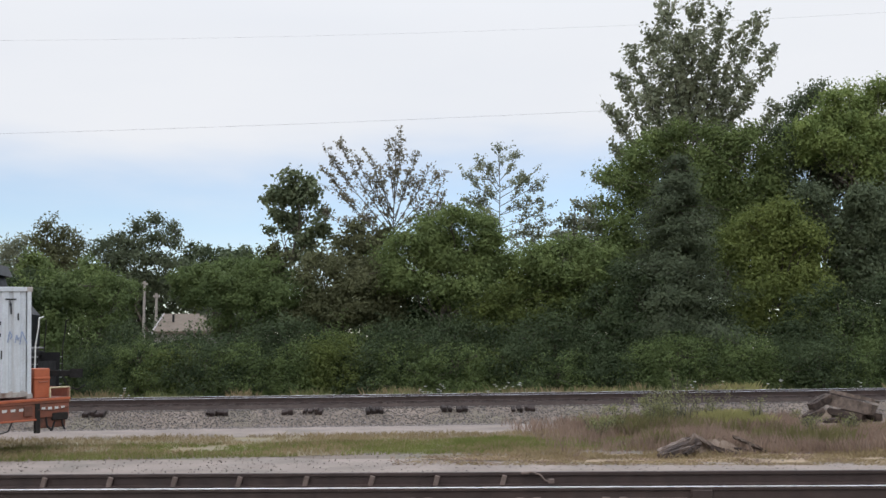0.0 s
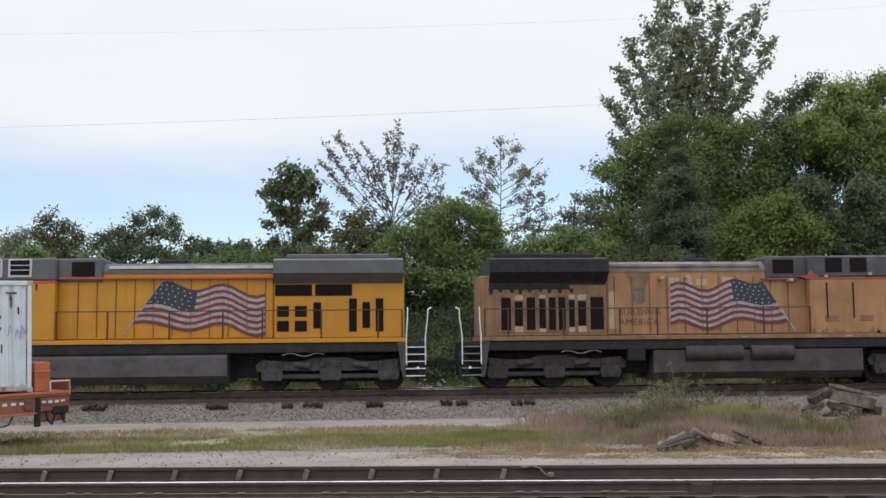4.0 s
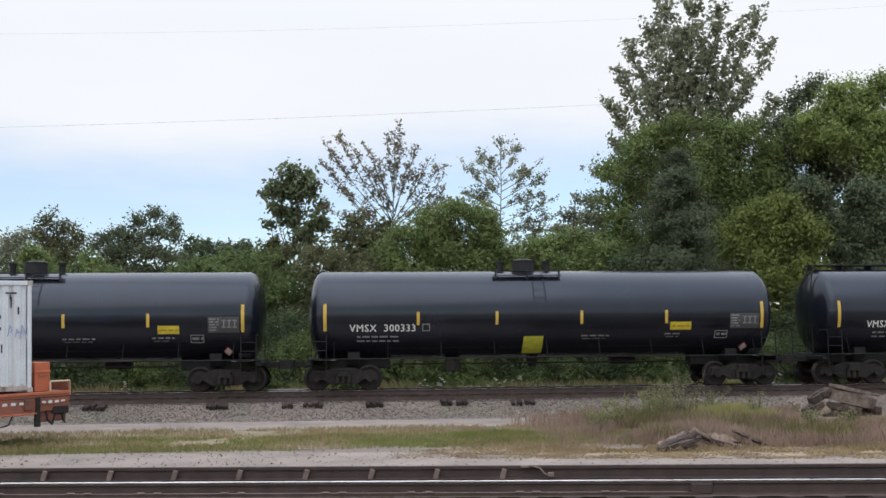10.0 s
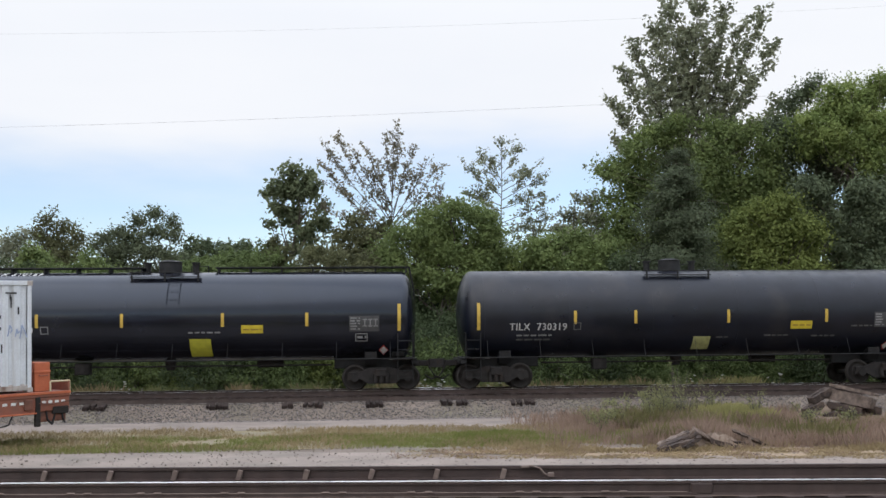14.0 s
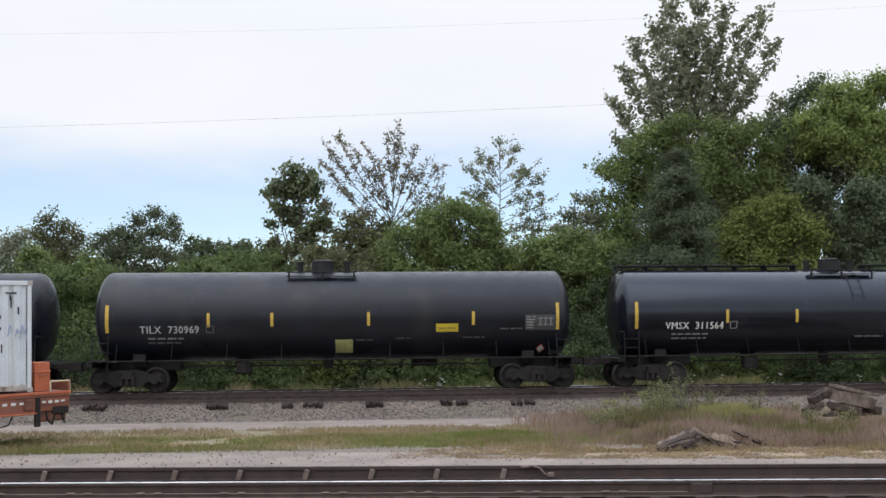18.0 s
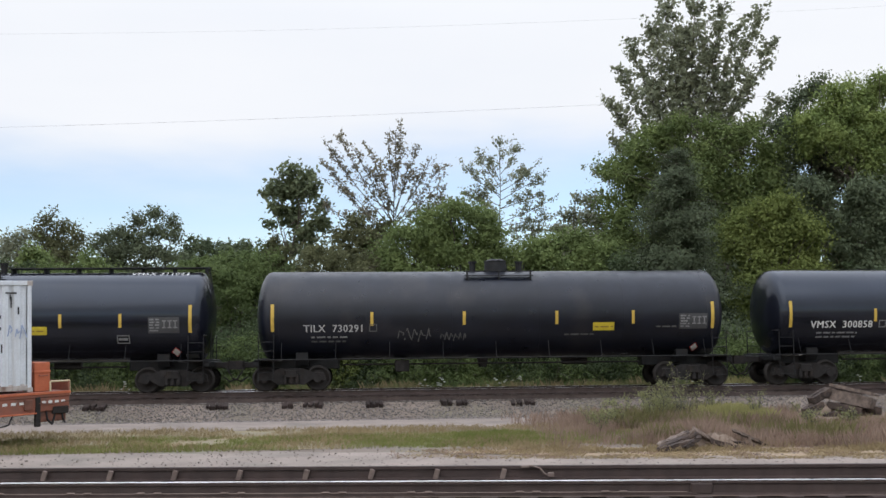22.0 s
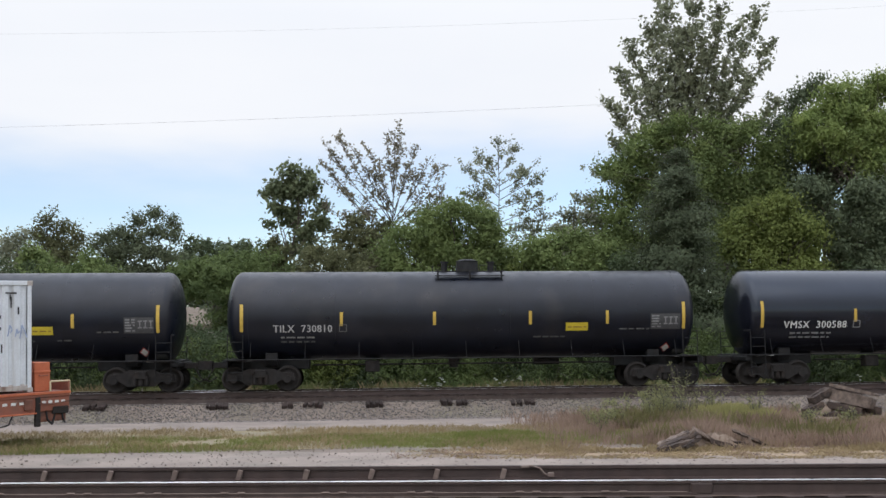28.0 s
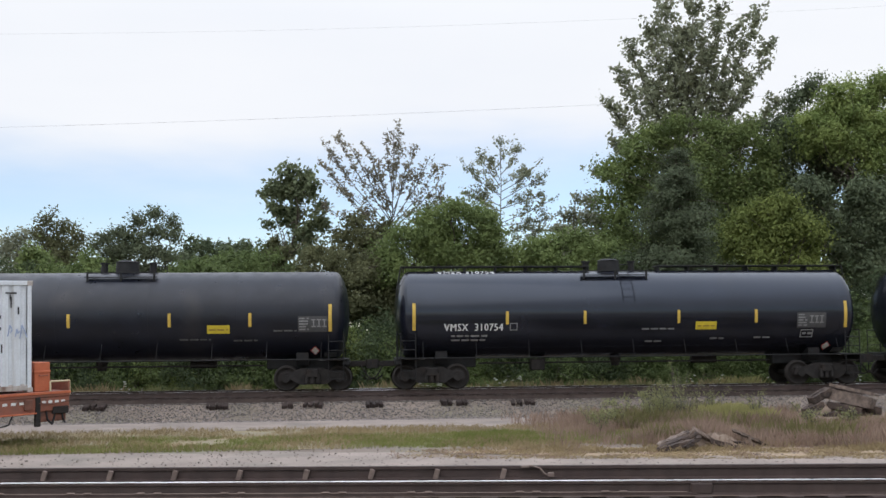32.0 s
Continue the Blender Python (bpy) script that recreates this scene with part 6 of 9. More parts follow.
M_GREYOLD = mat("sooty_grey_paint", (0.058, 0.058, 0.062), 0.65, var=0.25, scale=2, bump=0.05, grain=30, stain=(0.095, 0.09, 0.088), amount=0.3, stain_scale=1.5)
M_FUELOLD = mat("brown_grimy_fuel_tank", (0.05, 0.039, 0.037), 0.8, var=0.3, scale=2, bump=0.1, grain=30, stain=(0.085, 0.068, 0.06), amount=0.4, stain_scale=1.2)
M_LOCOPALE = mat("pale_grey_roof_edge", (0.46, 0.46, 0.46), 0.6, var=0.12, scale=3, bump=0.05, grain=30, stain=(0.25, 0.22, 0.2), amount=0.3, stain_scale=2)
M_UPDIRT = mat("grimy_tan_paint", (0.19, 0.115, 0.062), 0.75, var=0.3, scale=2, bump=0.05, grain=30, stain=(0.08, 0.05, 0.036), amount=0.45, stain_scale=1.5)
M_UPSOOTY = mat("sooty_yellow_paint", (0.225, 0.118, 0.052), 0.7, var=0.2, scale=0.9, bump=0.05, grain=30, stain=(0.13, 0.075, 0.045), amount=0.5, stain_scale=1.2, streak=True)
M_BANDOLD = mat("dull_red_band_paint", (0.27, 0.06, 0.045), 0.65, var=0.25, scale=6, bump=0.04, grain=60)
M_ROOFDIRT = mat("sooty_tan_roof", (0.20, 0.165, 0.15), 0.75, var=0.3, scale=1.5, bump=0.05, grain=30, stain=(0.07, 0.055, 0.05), amount=0.45, stain_scale=1.2)
M_TRUCKGREY = mat("grey_loco_truck", (0.05, 0.045, 0.046), 0.75, var=0.25, scale=4, bump=0.2, grain=30, stain=(0.028, 0.023, 0.021), amount=0.5, stain_scale=2.5)
M_TRUCKDARK = mat("sooty_loco_truck", (0.034, 0.027, 0.027), 0.8, var=0.3, scale=4, bump=0.2, grain=30, stain=(0.05, 0.042, 0.04), amount=0.4, stain_scale=2.5)
M_PALEPAINT = mat("bleached_tan_paint", (0.42, 0.31, 0.215), 0.7, var=0.2, scale=3, bump=0.05, grain=30, stain=(0.30, 0.19, 0.11), amount=0.4, stain_scale=3)
M_FUEL = mat("grey_fuel_tank", (0.07, 0.063, 0.064), 0.7, var=0.2, scale=2, bump=0.1, grain=30, stain=(0.035, 0.03, 0.028), amount=0.45, stain_scale=1.6)
M_SOOT = mat("sooty_black", (0.011, 0.010, 0.011), 0.8, var=0.4, scale=2, bump=0.1, grain=20)
# Near-black colour on solid slabs also stands for the openings' dark depth.
M_GRILLE = mat("dark_louvre", (0.011, 0.007, 0.0065), 0.8, spec=0.15, var=0.3, scale=8, bump=0.3, grain=40)
M_LOCOBLACK = mat("black_loco_paint", (0.009, 0.009, 0.0135), 0.5, var=0.35, scale=1.5, bump=0.05, grain=30, stain=(0.011, 0.010, 0.010), amount=0.3, stain_scale=1.2, spec=0.2)
M_LOCOWORN = mat("rust_worn_black_paint", (0.044, 0.028, 0.023), 0.75, var=0.4, scale=2, bump=0.1, grain=30, stain=(0.018, 0.016, 0.016), amount=0.6, stain_scale=1.4)
M_CABGREY = mat("grey_cab_frame", (0.27, 0.275, 0.29), 0.6, var=0.12, scale=3, bump=0.05, grain=30)
M_CABROOF = mat("dull_grey_cab_roof", (0.15, 0.155, 0.162), 0.65, var=0.18, scale=3, bump=0.05, grain=30)
M_NUMRED = mat("red_number_paint", (0.235, 0.034, 0.024), 0.6, var=0.15, scale=8, bump=0.04, grain=60)
M_BAND = mat("red_band_paint", (0.42, 0.06, 0.035), 0.6, var=0.15, scale=6, bump=0.04, grain=60)
M_FLAGRED = mat("flag_red", (0.13, 0.025, 0.03), 0.6, var=0.15, scale=5, bump=0.04, grain=60)
M_FLAGWHITE = mat("flag_white", (0.30, 0.27, 0.26), 0.6, var=0.25, scale=5, bump=0.04, grain=60)
M_FLAGBLUE = mat("flag_blue", (0.022, 0.028, 0.042), 0.6, var=0.2, scale=5, bump=0.04, grain=60)
M_LOGOBLUE = mat("emblem_blue", (0.04, 0.07, 0.28), 0.6, var=0.12, scale=6, bump=0.04, grain=60)
M_BROWNTEXT = mat("brown_lettering", (0.10, 0.055, 0.03), 0.65, var=0.15, scale=8, bump=0.04, grain=60)
M_GLASS = mat("dark_cab_glass", (0.005, 0.005, 0.006), 0.12, var=0.1, scale=2, bump=0.0, grain=10, spec=0.1, rough_var=0.02)
M_RAILING = mat("white_handrail", (0.62, 0.62, 0.60), 0.6, var=0.15, scale=6, bump=0.05, grain=40)
M_RAILDARK = mat("brown_handrail", (0.05, 0.026, 0.016), 0.7, var=0.2, scale=6, bump=0.05, grain=40)
M_LAMP = mat("lamp_glass", (0.75, 0.74, 0.70), 0.2, var=0.05, scale=6, bump=0.0, grain=30)


def six_wheel_truck(car, x, g1, paint, r=0.53, base=3.9):
    """A three-axle loco truck: side frames with arched openings, journal boxes, dampers, brake cylinder and wheelsets."""
    a = base / 2
    for y in (-1.08, 1.08):
        g = g1()
        g.prism([(x - a - 0.55, 0.86), (x - a - 0.35, 1.06), (x - a + 0.5, 0.98), (x - 0.9, 1.0), (x - 0.5, 1.12), (x + 0.5, 1.12), (x + 0.9, 1.0), (x + a - 0.5, 0.98), (x + a + 0.35, 1.06), (x + a + 0.55, 0.86),
                 (x + a + 0.5, 0.66), (x + a - 0.6, 0.7), (x + 0.7, 0.68), (x - 0.7, 0.68), (x - a + 0.6, 0.7), (x - a - 0.5, 0.66)], "y", y - 0.09, y + 0.09)
        part("truck_frame", g, paint, car)
        for q in (-a, 0.0, a):
            g = g1()
            g.prism([(x + q - 0.3, 0.36), (x + q + 0.3, 0.36), (x + q + 0.36, 0.5), (x + q + 0.34, 0.78), (x + q - 0.34, 0.78), (x + q - 0.36, 0.5)], "y", y - 0.15, y + 0.15)
            g.cyl((x + q, y - 0.21, r), (x + q, y + 0.21, r), 0.15, n=16)
            g.cyl((x + q - 0.27, y - 0.17, 0.82), (x + q - 0.27, y - 0.17, 0.98), 0.07, n=10).cyl((x + q + 0.27, y - 0.17, 0.82), (x + q + 0.27, y - 0.17, 0.98), 0.07, n=10)
            part("journal_box", g, paint, car)
        for q in (-a * 0.5, a * 0.5):
            part("brake_cylinder", g1().cyl((x + q - 0.3, y * 1.12, 0.84), (x + q + 0.22, y * 1.12, 0.9), 0.13, 0.1, 12), paint, car)
        part("tie_beam", g1().slab(x - a, x + a, y - 0.06, y + 0.06, 0.42, 0.56, 0.02), paint, car)
        # No opening is cut: a black disc gives the hole's darkness.
        part("frame_hole", g1().cyl((x - a * 0.5, y * 1.1, 0.83), (x - a * 0.5, y * 1.095, 0.83), 0.05, n=10), M_SOOT, car)
    for q in (-a, 0.0, a):
        part("wheelset", wheel_geo(r), M_WHEEL, car, at=pose((x + q) * g1().mx, 0, r))


def steps(car, g1, x, s, trim, rail, deck=1.6, far=None, lean=0.06):
    """End steps with a riser panel and pairs of bent handrails; s is the outward way."""
    for y in (-1.5, 1.5):
        w = 1 if y < 0 else -1
        for k in range(5):
            z = 0.46 + 0.24 * k
            part("step", g1().slab(x, x + s * 0.66, y, y + w * 0.28, z, z + 0.035, 0.006) if s > 0 else g1().slab(x - 0.66, x, min(y, y + w * 0.28), max(y, y + w * 0.28), z, z + 0.035, 0.006), trim, car)
        part("step_back", g1().box(x, x + s * 0.66, y + w * 0.3, y + w * 0.32, 0.42, deck) if s > 0 else g1().box(x - 0.66, x, y + w * 0.3, y + w * 0.32, 0.42, deck), M_SOOT, car)
        part("step_riser", g1().prism([(x - s * 0.28, deck), (x, deck), (x, 0.42), (x - s * 0.1, 0.42)], "y", min(y, y + w * 0.3), max(y, y + w * 0.3)), M_TRUCKGREY, car)
        # Far-side rails are coloured dark so they look dim behind the engine.
        for q in (0.02, 0.66):
            part("end_handrail", g1().tube([(x + s * q, y, 0.85), (x + s * q, y, 1.8), (x + s * (q + lean * (1.3 if q > 0.5 else 0.7)), y, 2.4), (x + s * (q + lean * (1.5 if q > 0.5 else 0.75)), y, 2.7), (x + s * (q + (lean * 1.5 + 0.12 if q > 0.5 else lean * 0.75)), y * 0.95, 2.76)], 0.024), rail if y < 0 or not far else far, car)
        part("step_lamp", g1().cyl((x + s * 0.4, y - 0.01 * w, 0.74), (x + s * 0.4, y, 0.74), 0.05, n=12), M_LAMP, car)
    part("pilot", g1().prism([(-1.45, 0.25), (1.45, 0.25), (1.3, 1.3), (-1.3, 1.3)], "x", x + s * 0.5 - 0.06, x + s * 0.5 + 0.06), M_SOOT, car)


def wave_flag(car, lay, x0, x1, z0, z1, canton_right, lean):
    """A painted waving flag: thirteen rippling stripes, a dark canton with pale dots, a slanted staff."""
    n, h = 14, (z1 - z0) / 13

    def rip(u, k):
        x = x0 + (x1 - x0) * u
        off = 0.21 * math.sin(u * 11.5 + 0.6) * (0.4 + 0.6 * (1 - u if canton_right else u)) - (0.25 * (1 - u) if canton_right else 0.25 * u)
        sh = lean * (k / 13 - 0.5)
        edge = (u if canton_right else 1 - u) ** 3
        return x + sh * edge, z0 + 0.25 + h * 0.86 * k + off
    for k in range(13):
        g, cols = Geo(), []
        vs = []
        for i in range(n + 1):
            for kk in (k, k + 1):
                vs.append(lay(*rip(i / n, kk), 0.010))
        part("flag_stripe", g.add(vs, [(2 * i, 2 * i + 2, 2 * i + 3, 2 * i + 1) for i in range(n)]), M_FLAGRED if k % 2 == 0 else M_FLAGWHITE, car)
    a, b = (0.6, 1.0) if canton_right else (0.0, 0.4)
    vs = [lay(*rip(a + (b - a) * i / 6, kk), 0.016) for i in range(7) for kk in (6, 13)]
    c = part("flag_canton", Geo().add(vs, [(2 * i, 2 * i + 2, 2 * i + 3, 2 * i + 1) for i in range(6)]), M_FLAGBLUE, car)
    g = Geo()
    for i in range(6):
        for k in range(5):
            x, z = rip(a + (b - a) * (i + 0.5 + 0.3 * (k % 2)) / 6.6, 6.7 + 1.3 * k)
            g.add([lay(x + 0.03 * math.cos(q * 1.2566), z + 0.03 * math.sin(q * 1.2566), 0.021) for q in range(5)], [(0, 1, 2, 3, 4)])
    tagged(part("flag_dots", g, M_FLAGWHITE, car), kind="stuff")
    u = 1.0 if canton_right else 0.0
    (ax, az), (bx, bz) = rip(u, -3.2), rip(u, 13.6)
    part("flag_staff", Geo().add([lay(ax - 0.03, az, 0.012), lay(ax + 0.03, az, 0.012), lay(bx + 0.03, bz, 0.012), lay(bx - 0.03, bz, 0.012)], [(0, 1, 2, 3)]), M_FLAGWHITE, car)


def shield(car, lay, x, z, w, h):
    """A plain striped shield emblem."""
    for k in range(7):
        a = x - w / 2 + w * k / 7
        part("emblem_stripe", Geo().add([lay(a, z - h * 0.5 + abs(k - 3) * h * 0.05, 0.01), lay(a + w / 7, z - h * 0.5 + abs(k - 3) * h * 0.05, 0.01), lay(a + w / 7, z + h * 0.12, 0.01), lay(a, z + h * 0.12, 0.01)], [(0, 1, 2, 3)]),
             M_FLAGRED if k % 2 == 0 else M_FLAGWHITE, car)
    part("emblem_top", Geo().add([lay(x - w / 2, z + h * 0.12, 0.01), lay(x + w / 2, z + h * 0.12, 0.01), lay(x + w * 0.46, z + h * 0.46, 0.01), lay(x, z + h * 0.52, 0.01), lay(x - w * 0.46, z + h * 0.46, 0.01)], [(0, 1, 2, 3, 4)]), M_LOGOBLUE, car)
    part("emblem_bar", Geo().add([lay(x - w * 0.4, z + h * 0.22, 0.014), lay(x + w * 0.4, z + h * 0.22, 0.014), lay(x + w * 0.4, z + h * 0.38, 0.014), lay(x - w * 0.4, z + h * 0.38, 0.014)], [(0, 1, 2, 3)]), M_FLAGWHITE, car)


def road_loco(x0, mx, number, paint, label, old):
    """A yellow six-axle road engine. mx=-1 turns its cab to the rear of the train."""
    car = thing("locomotive", label, "locomotive", pose(x0, MAIN_Y, RAIL_Z), "locomotives of the train")
    TRAIN.append((car, x0))

    def g1():
        return Geo(mx)

    def at_y(y):
        def lay(x, z, out=0.006):
            return (x, y - out, z)
        return lay

    grey = M_GREYOLD if old else M_LOCOGREY

    def sp(a, b):
        return (a, b) if mx > 0 else (-b, -a)
    part("underframe", g1().slab(-9.6, 9.5, -1.45, 1.45, 1.28, 1.62, 0.03), M_SOOT, car)
    part("walkway_edge", g1().slab(-9.62, 9.45, -1.5, 1.5, 1.62, 1.76, 0.01), M_UPSOOTY if old else paint, car)
    # radiator end
    part("radiator_body", g1().slab(-9.6, -5.2, -1.1, 1.1, 1.76, 3.85, 0.04), M_UPSOOTY if old else paint, car)
    part("radiator_wing", g1().prism([(-1.15, 3.62), (1.15, 3.62), (1.5, 3.95), (1.5, 4.38), (1.2, 4.46), (-1.2, 4.46), (-1.5, 4.38), (-1.5, 3.95)], "x", -9.3 if old else -9.55, -5.2), M_SOOT if old else M_LOCOGREY, car)
    part("radiator_fan_top", g1().slab(-9.1, -5.6, -1.05, 1.05, 4.46, 4.62, 0.03), M_SOOT if old else M_LOCOGREY, car)
    slots = ((-8.72, 0.17, 0.0), (-8.28, 0.14, 0.14), (-7.86, 0.15, 0.0), (-7.46, 0.11, 0.06), (-7.12, 0.12, 0.0), (-6.78, 0.12, 0.0), (-6.44, 0.1, 0.1), (-6.08, 0.14, 0.14), (-5.56, 0.23, 0.0)) if old else ((-8.75, 0.13, 0.0), (-8.3, 0.13, 0.12), (-7.85, 0.13, 0.0), (-6.65, 0.13, 0.12))
    for x, w, less in slots:
        part("louvre_door", g1().slab(x - w, x + w, -1.13, -1.09, 1.98 + less, 3.1 - less, 0.01), M_GRILLE, car)
        if old and less:
            part("bleached_panel", g1().slab(x - w, x + w, -1.122, -1.09, 1.9, 1.96 + less, 0.004), M_PALEPAINT, car)
            part("bleached_panel", g1().slab(x - w, x + w, -1.122, -1.09, 3.14 - less, 3.18, 0.004), M_PALEPAINT, car)
    if not old:
        for a in (-7.2, -5.85):
            part("intake_screen", g1().slab(a - 0.62, a + 0.62, -1.13, -1.09, 3.2, 3.58, 0.01), M_GRILLE, car)
        for x in (-5.5, -6.1):
            for z in (2.0, 2.5):
                part("louvre_door", g1().slab(x - 0.2, x + 0.2, -1.13, -1.09, z, z + 0.36, 0.01), M_GRILLE, car)
    if old:
        part("louvre_frame", g1().slab(-8.98, -5.3, -1.115, -1.09, 1.9, 3.2, 0.01), M_UPDIRT, car)
        part("soot_patch", g1().slab(-9.3, -6.5, -1.112, -1.09, 3.36, 3.7, 0.01), M_SOOT, car)
        part("soot_patch", g1().slab(-6.5, -5.25, -1.111, -1.09, 3.52, 3.7, 0.01), M_SOOT, car)
        rng = random.Random(8)
        for k in range(17):
            x, deep = -9.2 + 0.17 * k + rng.uniform(-0.06, 0.06), rng.uniform(0.03, 0.14)
            part("soot_run", g1().prism([(x - 0.09, 3.4), (x - 0.05, 3.34 - deep), (x + 0.05, 3.33 - deep), (x + 0.09, 3.4)], "y", -1.108 - 0.001 * (k % 3), -1.09), M_UPDIRT if k % 2 else M_SOOT, car)
        part("soot_patch", g1().prism([(-4.5, 3.95), (-4.3, 3.5), (-4.0, 3.2), (-3.75, 3.5), (-3.6, 3.95)], "y", -0.956, -0.94), M_UPDIRT, car)
        for a, z, w, h in ((2.7, 2.2, 0.24, 0.2), (3.95, 2.2, 0.24, 0.2), (6.55, 2.1, 0.4, 0.42), (7.45, 2.1, 0.4, 0.42), (8.6, 2.1, 0.2, 0.2)):
            part("grimy_panel", g1().slab(a - w, a + w, -1.51 if a > 6 else -1.335, -1.3, z - h / 2 + 0.1, z + h / 2 + 0.1, 0.006), M_UPDIRT, car)
    else:
        part("red_band", g1().box(-9.6, 1.9, -1.105, -0.96, 3.80, 3.86), M_BAND, car)
    # engine hood
    part("engine_hood", g1().slab(-5.2, 2.0, -0.95, 0.95, 1.76, 4.05, 0.06), paint, car)
    part("hood_roof", g1().prism([(-0.98, 3.98), (-0.98, 4.1), (-0.7, 4.34), (0.7, 4.34), (0.98, 4.1), (0.98, 3.98)], "x", -5.2, 0.6), M_ROOFDIRT if old else M_LOCOGREY, car)
    part("roof_edge", g1().slab(-5.2, 0.3, -1.0, -0.9, 4.14, 4.24, 0.01), M_ROOFDIRT if old else M_LOCOPALE, car)
    part("exhaust_stack", g1().slab(-2.2, -1.2, -0.35, 0.35, 4.34, 4.5, 0.03), M_SOOT, car)
    for x in [-4.9 + 0.62 * k for k in range(11)]:
        part("door_seam", g1().box(x - 0.01, x + 0.012, -0.98, -0.95, 1.85, 3.8), M_BROWNTEXT, car)
    # blower and alternator section
    part("alternator_hood", g1().slab(0.5, 2.2, -1.05, 1.05, 3.72, 4.5, 0.04), grey, car)
    part("equipment_cab", g1().slab(1.95, 5.95, -1.32, 1.32, 1.76, 3.68, 0.04), paint, car)
    part("equipment_roof", g1().slab(1.95, 5.95, -1.28, 1.28, 3.74, 4.5, 0.05), grey, car)
    part("red_band", g1().slab(1.95, 5.95, -1.325, 1.325, 3.66, 3.74, 0.005), M_BANDOLD if old else M_BAND, car)
    if old:
        part("red_band", g1().prism([(1.5, 3.78), (1.95, 3.66), (2.35, 3.7), (2.02, 3.96), (1.9, 3.82)], "y", -1.335, -1.28), M_BANDOLD, car)
        part("red_band", g1().slab(0.35, 1.6, -1.06, -0.94, 3.67, 3.73, 0.005), M_BANDOLD, car)
        rng = random.Random(21)
        for k in range(34):
            x, high, y = 2.1 + 0.215 * k + rng.uniform(-0.1, 0.1), rng.uniform(0.05, 0.26), -1.33
            y = -1.33 if x < 5.8 else -1.492
            if x < 8.2:
                part("rust_run", g1().prism([(x - 0.1, 1.77), (x + 0.1, 1.77), (x + 0.04, 1.77 + high), (x - 0.03, 1.77 + high * 0.9)], "y", y, y + 0.02), M_UPDIRT if k % 3 == 0 else M_UPSOOTY, car)
        for x, z in ((4.15, 3.8), (2.55, 3.72), (1.3, 3.6), (5.2, 3.72), (-2.4, 3.72), (-3.3, 3.7)):
            part("bleached_panel", g1().slab(x - 0.06, x + 0.06, -1.34, -0.94, z, z + 0.1, 0.004), M_PALEPAINT, car)
    part("intake_screen", g1().slab(0.75, 1.5, -1.08, -1.04, 3.9, 4.38, 0.01), M_GRILLE, car)
    if old:
        for a in (2.85, 3.75):
            part("intake_screen", g1().slab(a - 0.3, a + 0.3, -1.31, -1.27, 3.92, 4.42, 0.01), M_GRILLE, car)
    else:
        for a in (3.1, 4.05, 5.0):
            part("screen_frame", g1().slab(a - 0.38, a + 0.38, -1.32, -1.27, 3.86, 4.46, 0.01), M_LOCOPALE, car)
            part("intake_screen", g1().slab(a - 0.31, a + 0.31, -1.335, -1.31, 3.93, 4.42, 0.01), M_GRILLE, car)
            for z in (4.08, 4.24):
                part("screen_bar", g1().slab(a - 0.31, a + 0.31, -1.345, -1.33, z, z + 0.03, 0.004), M_LOCOPALE, car)
    for x in (2.55, 3.5, 4.9):
        part("vent_slot", g1().box(x - 0.025, x + 0.025, -1.335, -1.32, 2.3 if old else 3.42, 3.55 if old else 3.64), M_GRILLE, car)
    # cab and nose
    part("cab_lower", g1().slab(5.95, 8.3, -1.48, 1.48, 1.76, 3.66, 0.03), paint, car)
    part("cab_upper", g1().prism([(5.95, 3.66), (8.55, 3.66), (8.3, 4.6), (5.95, 4.6)], "y", -1.44, 1.44), grey, car)
    part("cab_roof", g1().prism([(-1.5, 4.5), (-1.3, 4.72), (1.3, 4.72), (1.5, 4.5)], "x", 5.9, 8.35), grey, car)
    part("cab_visor", g1().add([(6.0, -1.44, 4.66), (8.25, -1.44, 4.66), (8.25, -1.55, 4.46), (7.8, -1.6, 4.26), (6.7, -1.6, 4.26), (6.0, -1.55, 4.46)], [tuple(range(6))])
         .add([(6.0, -1.42, 4.66), (8.25, -1.42, 4.66), (8.25, -1.53, 4.46), (7.8, -1.58, 4.26), (6.7, -1.58, 4.26), (6.0, -1.53, 4.46)], [tuple(reversed(range(6)))]), M_CABGREY if old else M_LOCOPALE, car)
    for a, b in ((6.45, 6.95), (7.03, 7.62), (7.75, 8.12)):
        w = part("cab_window", g1().slab(a, b, -1.46, -1.43, 3.70, 4.24, 0.008), M_GLASS, car)
        for q in (a - 0.03, b - 0.01):
            part("window_post", g1().slab(q, q + 0.04, -1.48, -1.44, 3.68, 4.26, 0.005), M_LOCOPALE, car)
    part("window_sill", g1().slab(6.42, 7.66, -1.49, -1.44, 3.66, 3.71, 0.005), M_LOCOPALE, car)
    for y in (-0.75, 0.75):
        part("windshield", g1().add([(8.56, y - 0.5, 3.8), (8.56, y + 0.5, 3.8), (8.37, y + 0.5, 4.42), (8.37, y - 0.5, 4.42)], [(0, 1, 2, 3)]), M_GLASS, car)
    part("windshield_frame", g1().add([(8.52, -1.44, 3.66), (8.62, -1.2, 3.66), (8.40, -1.2, 4.6), (8.30, -1.44, 4.6)], [(0, 1, 2, 3)]), M_LOCOPALE, car)
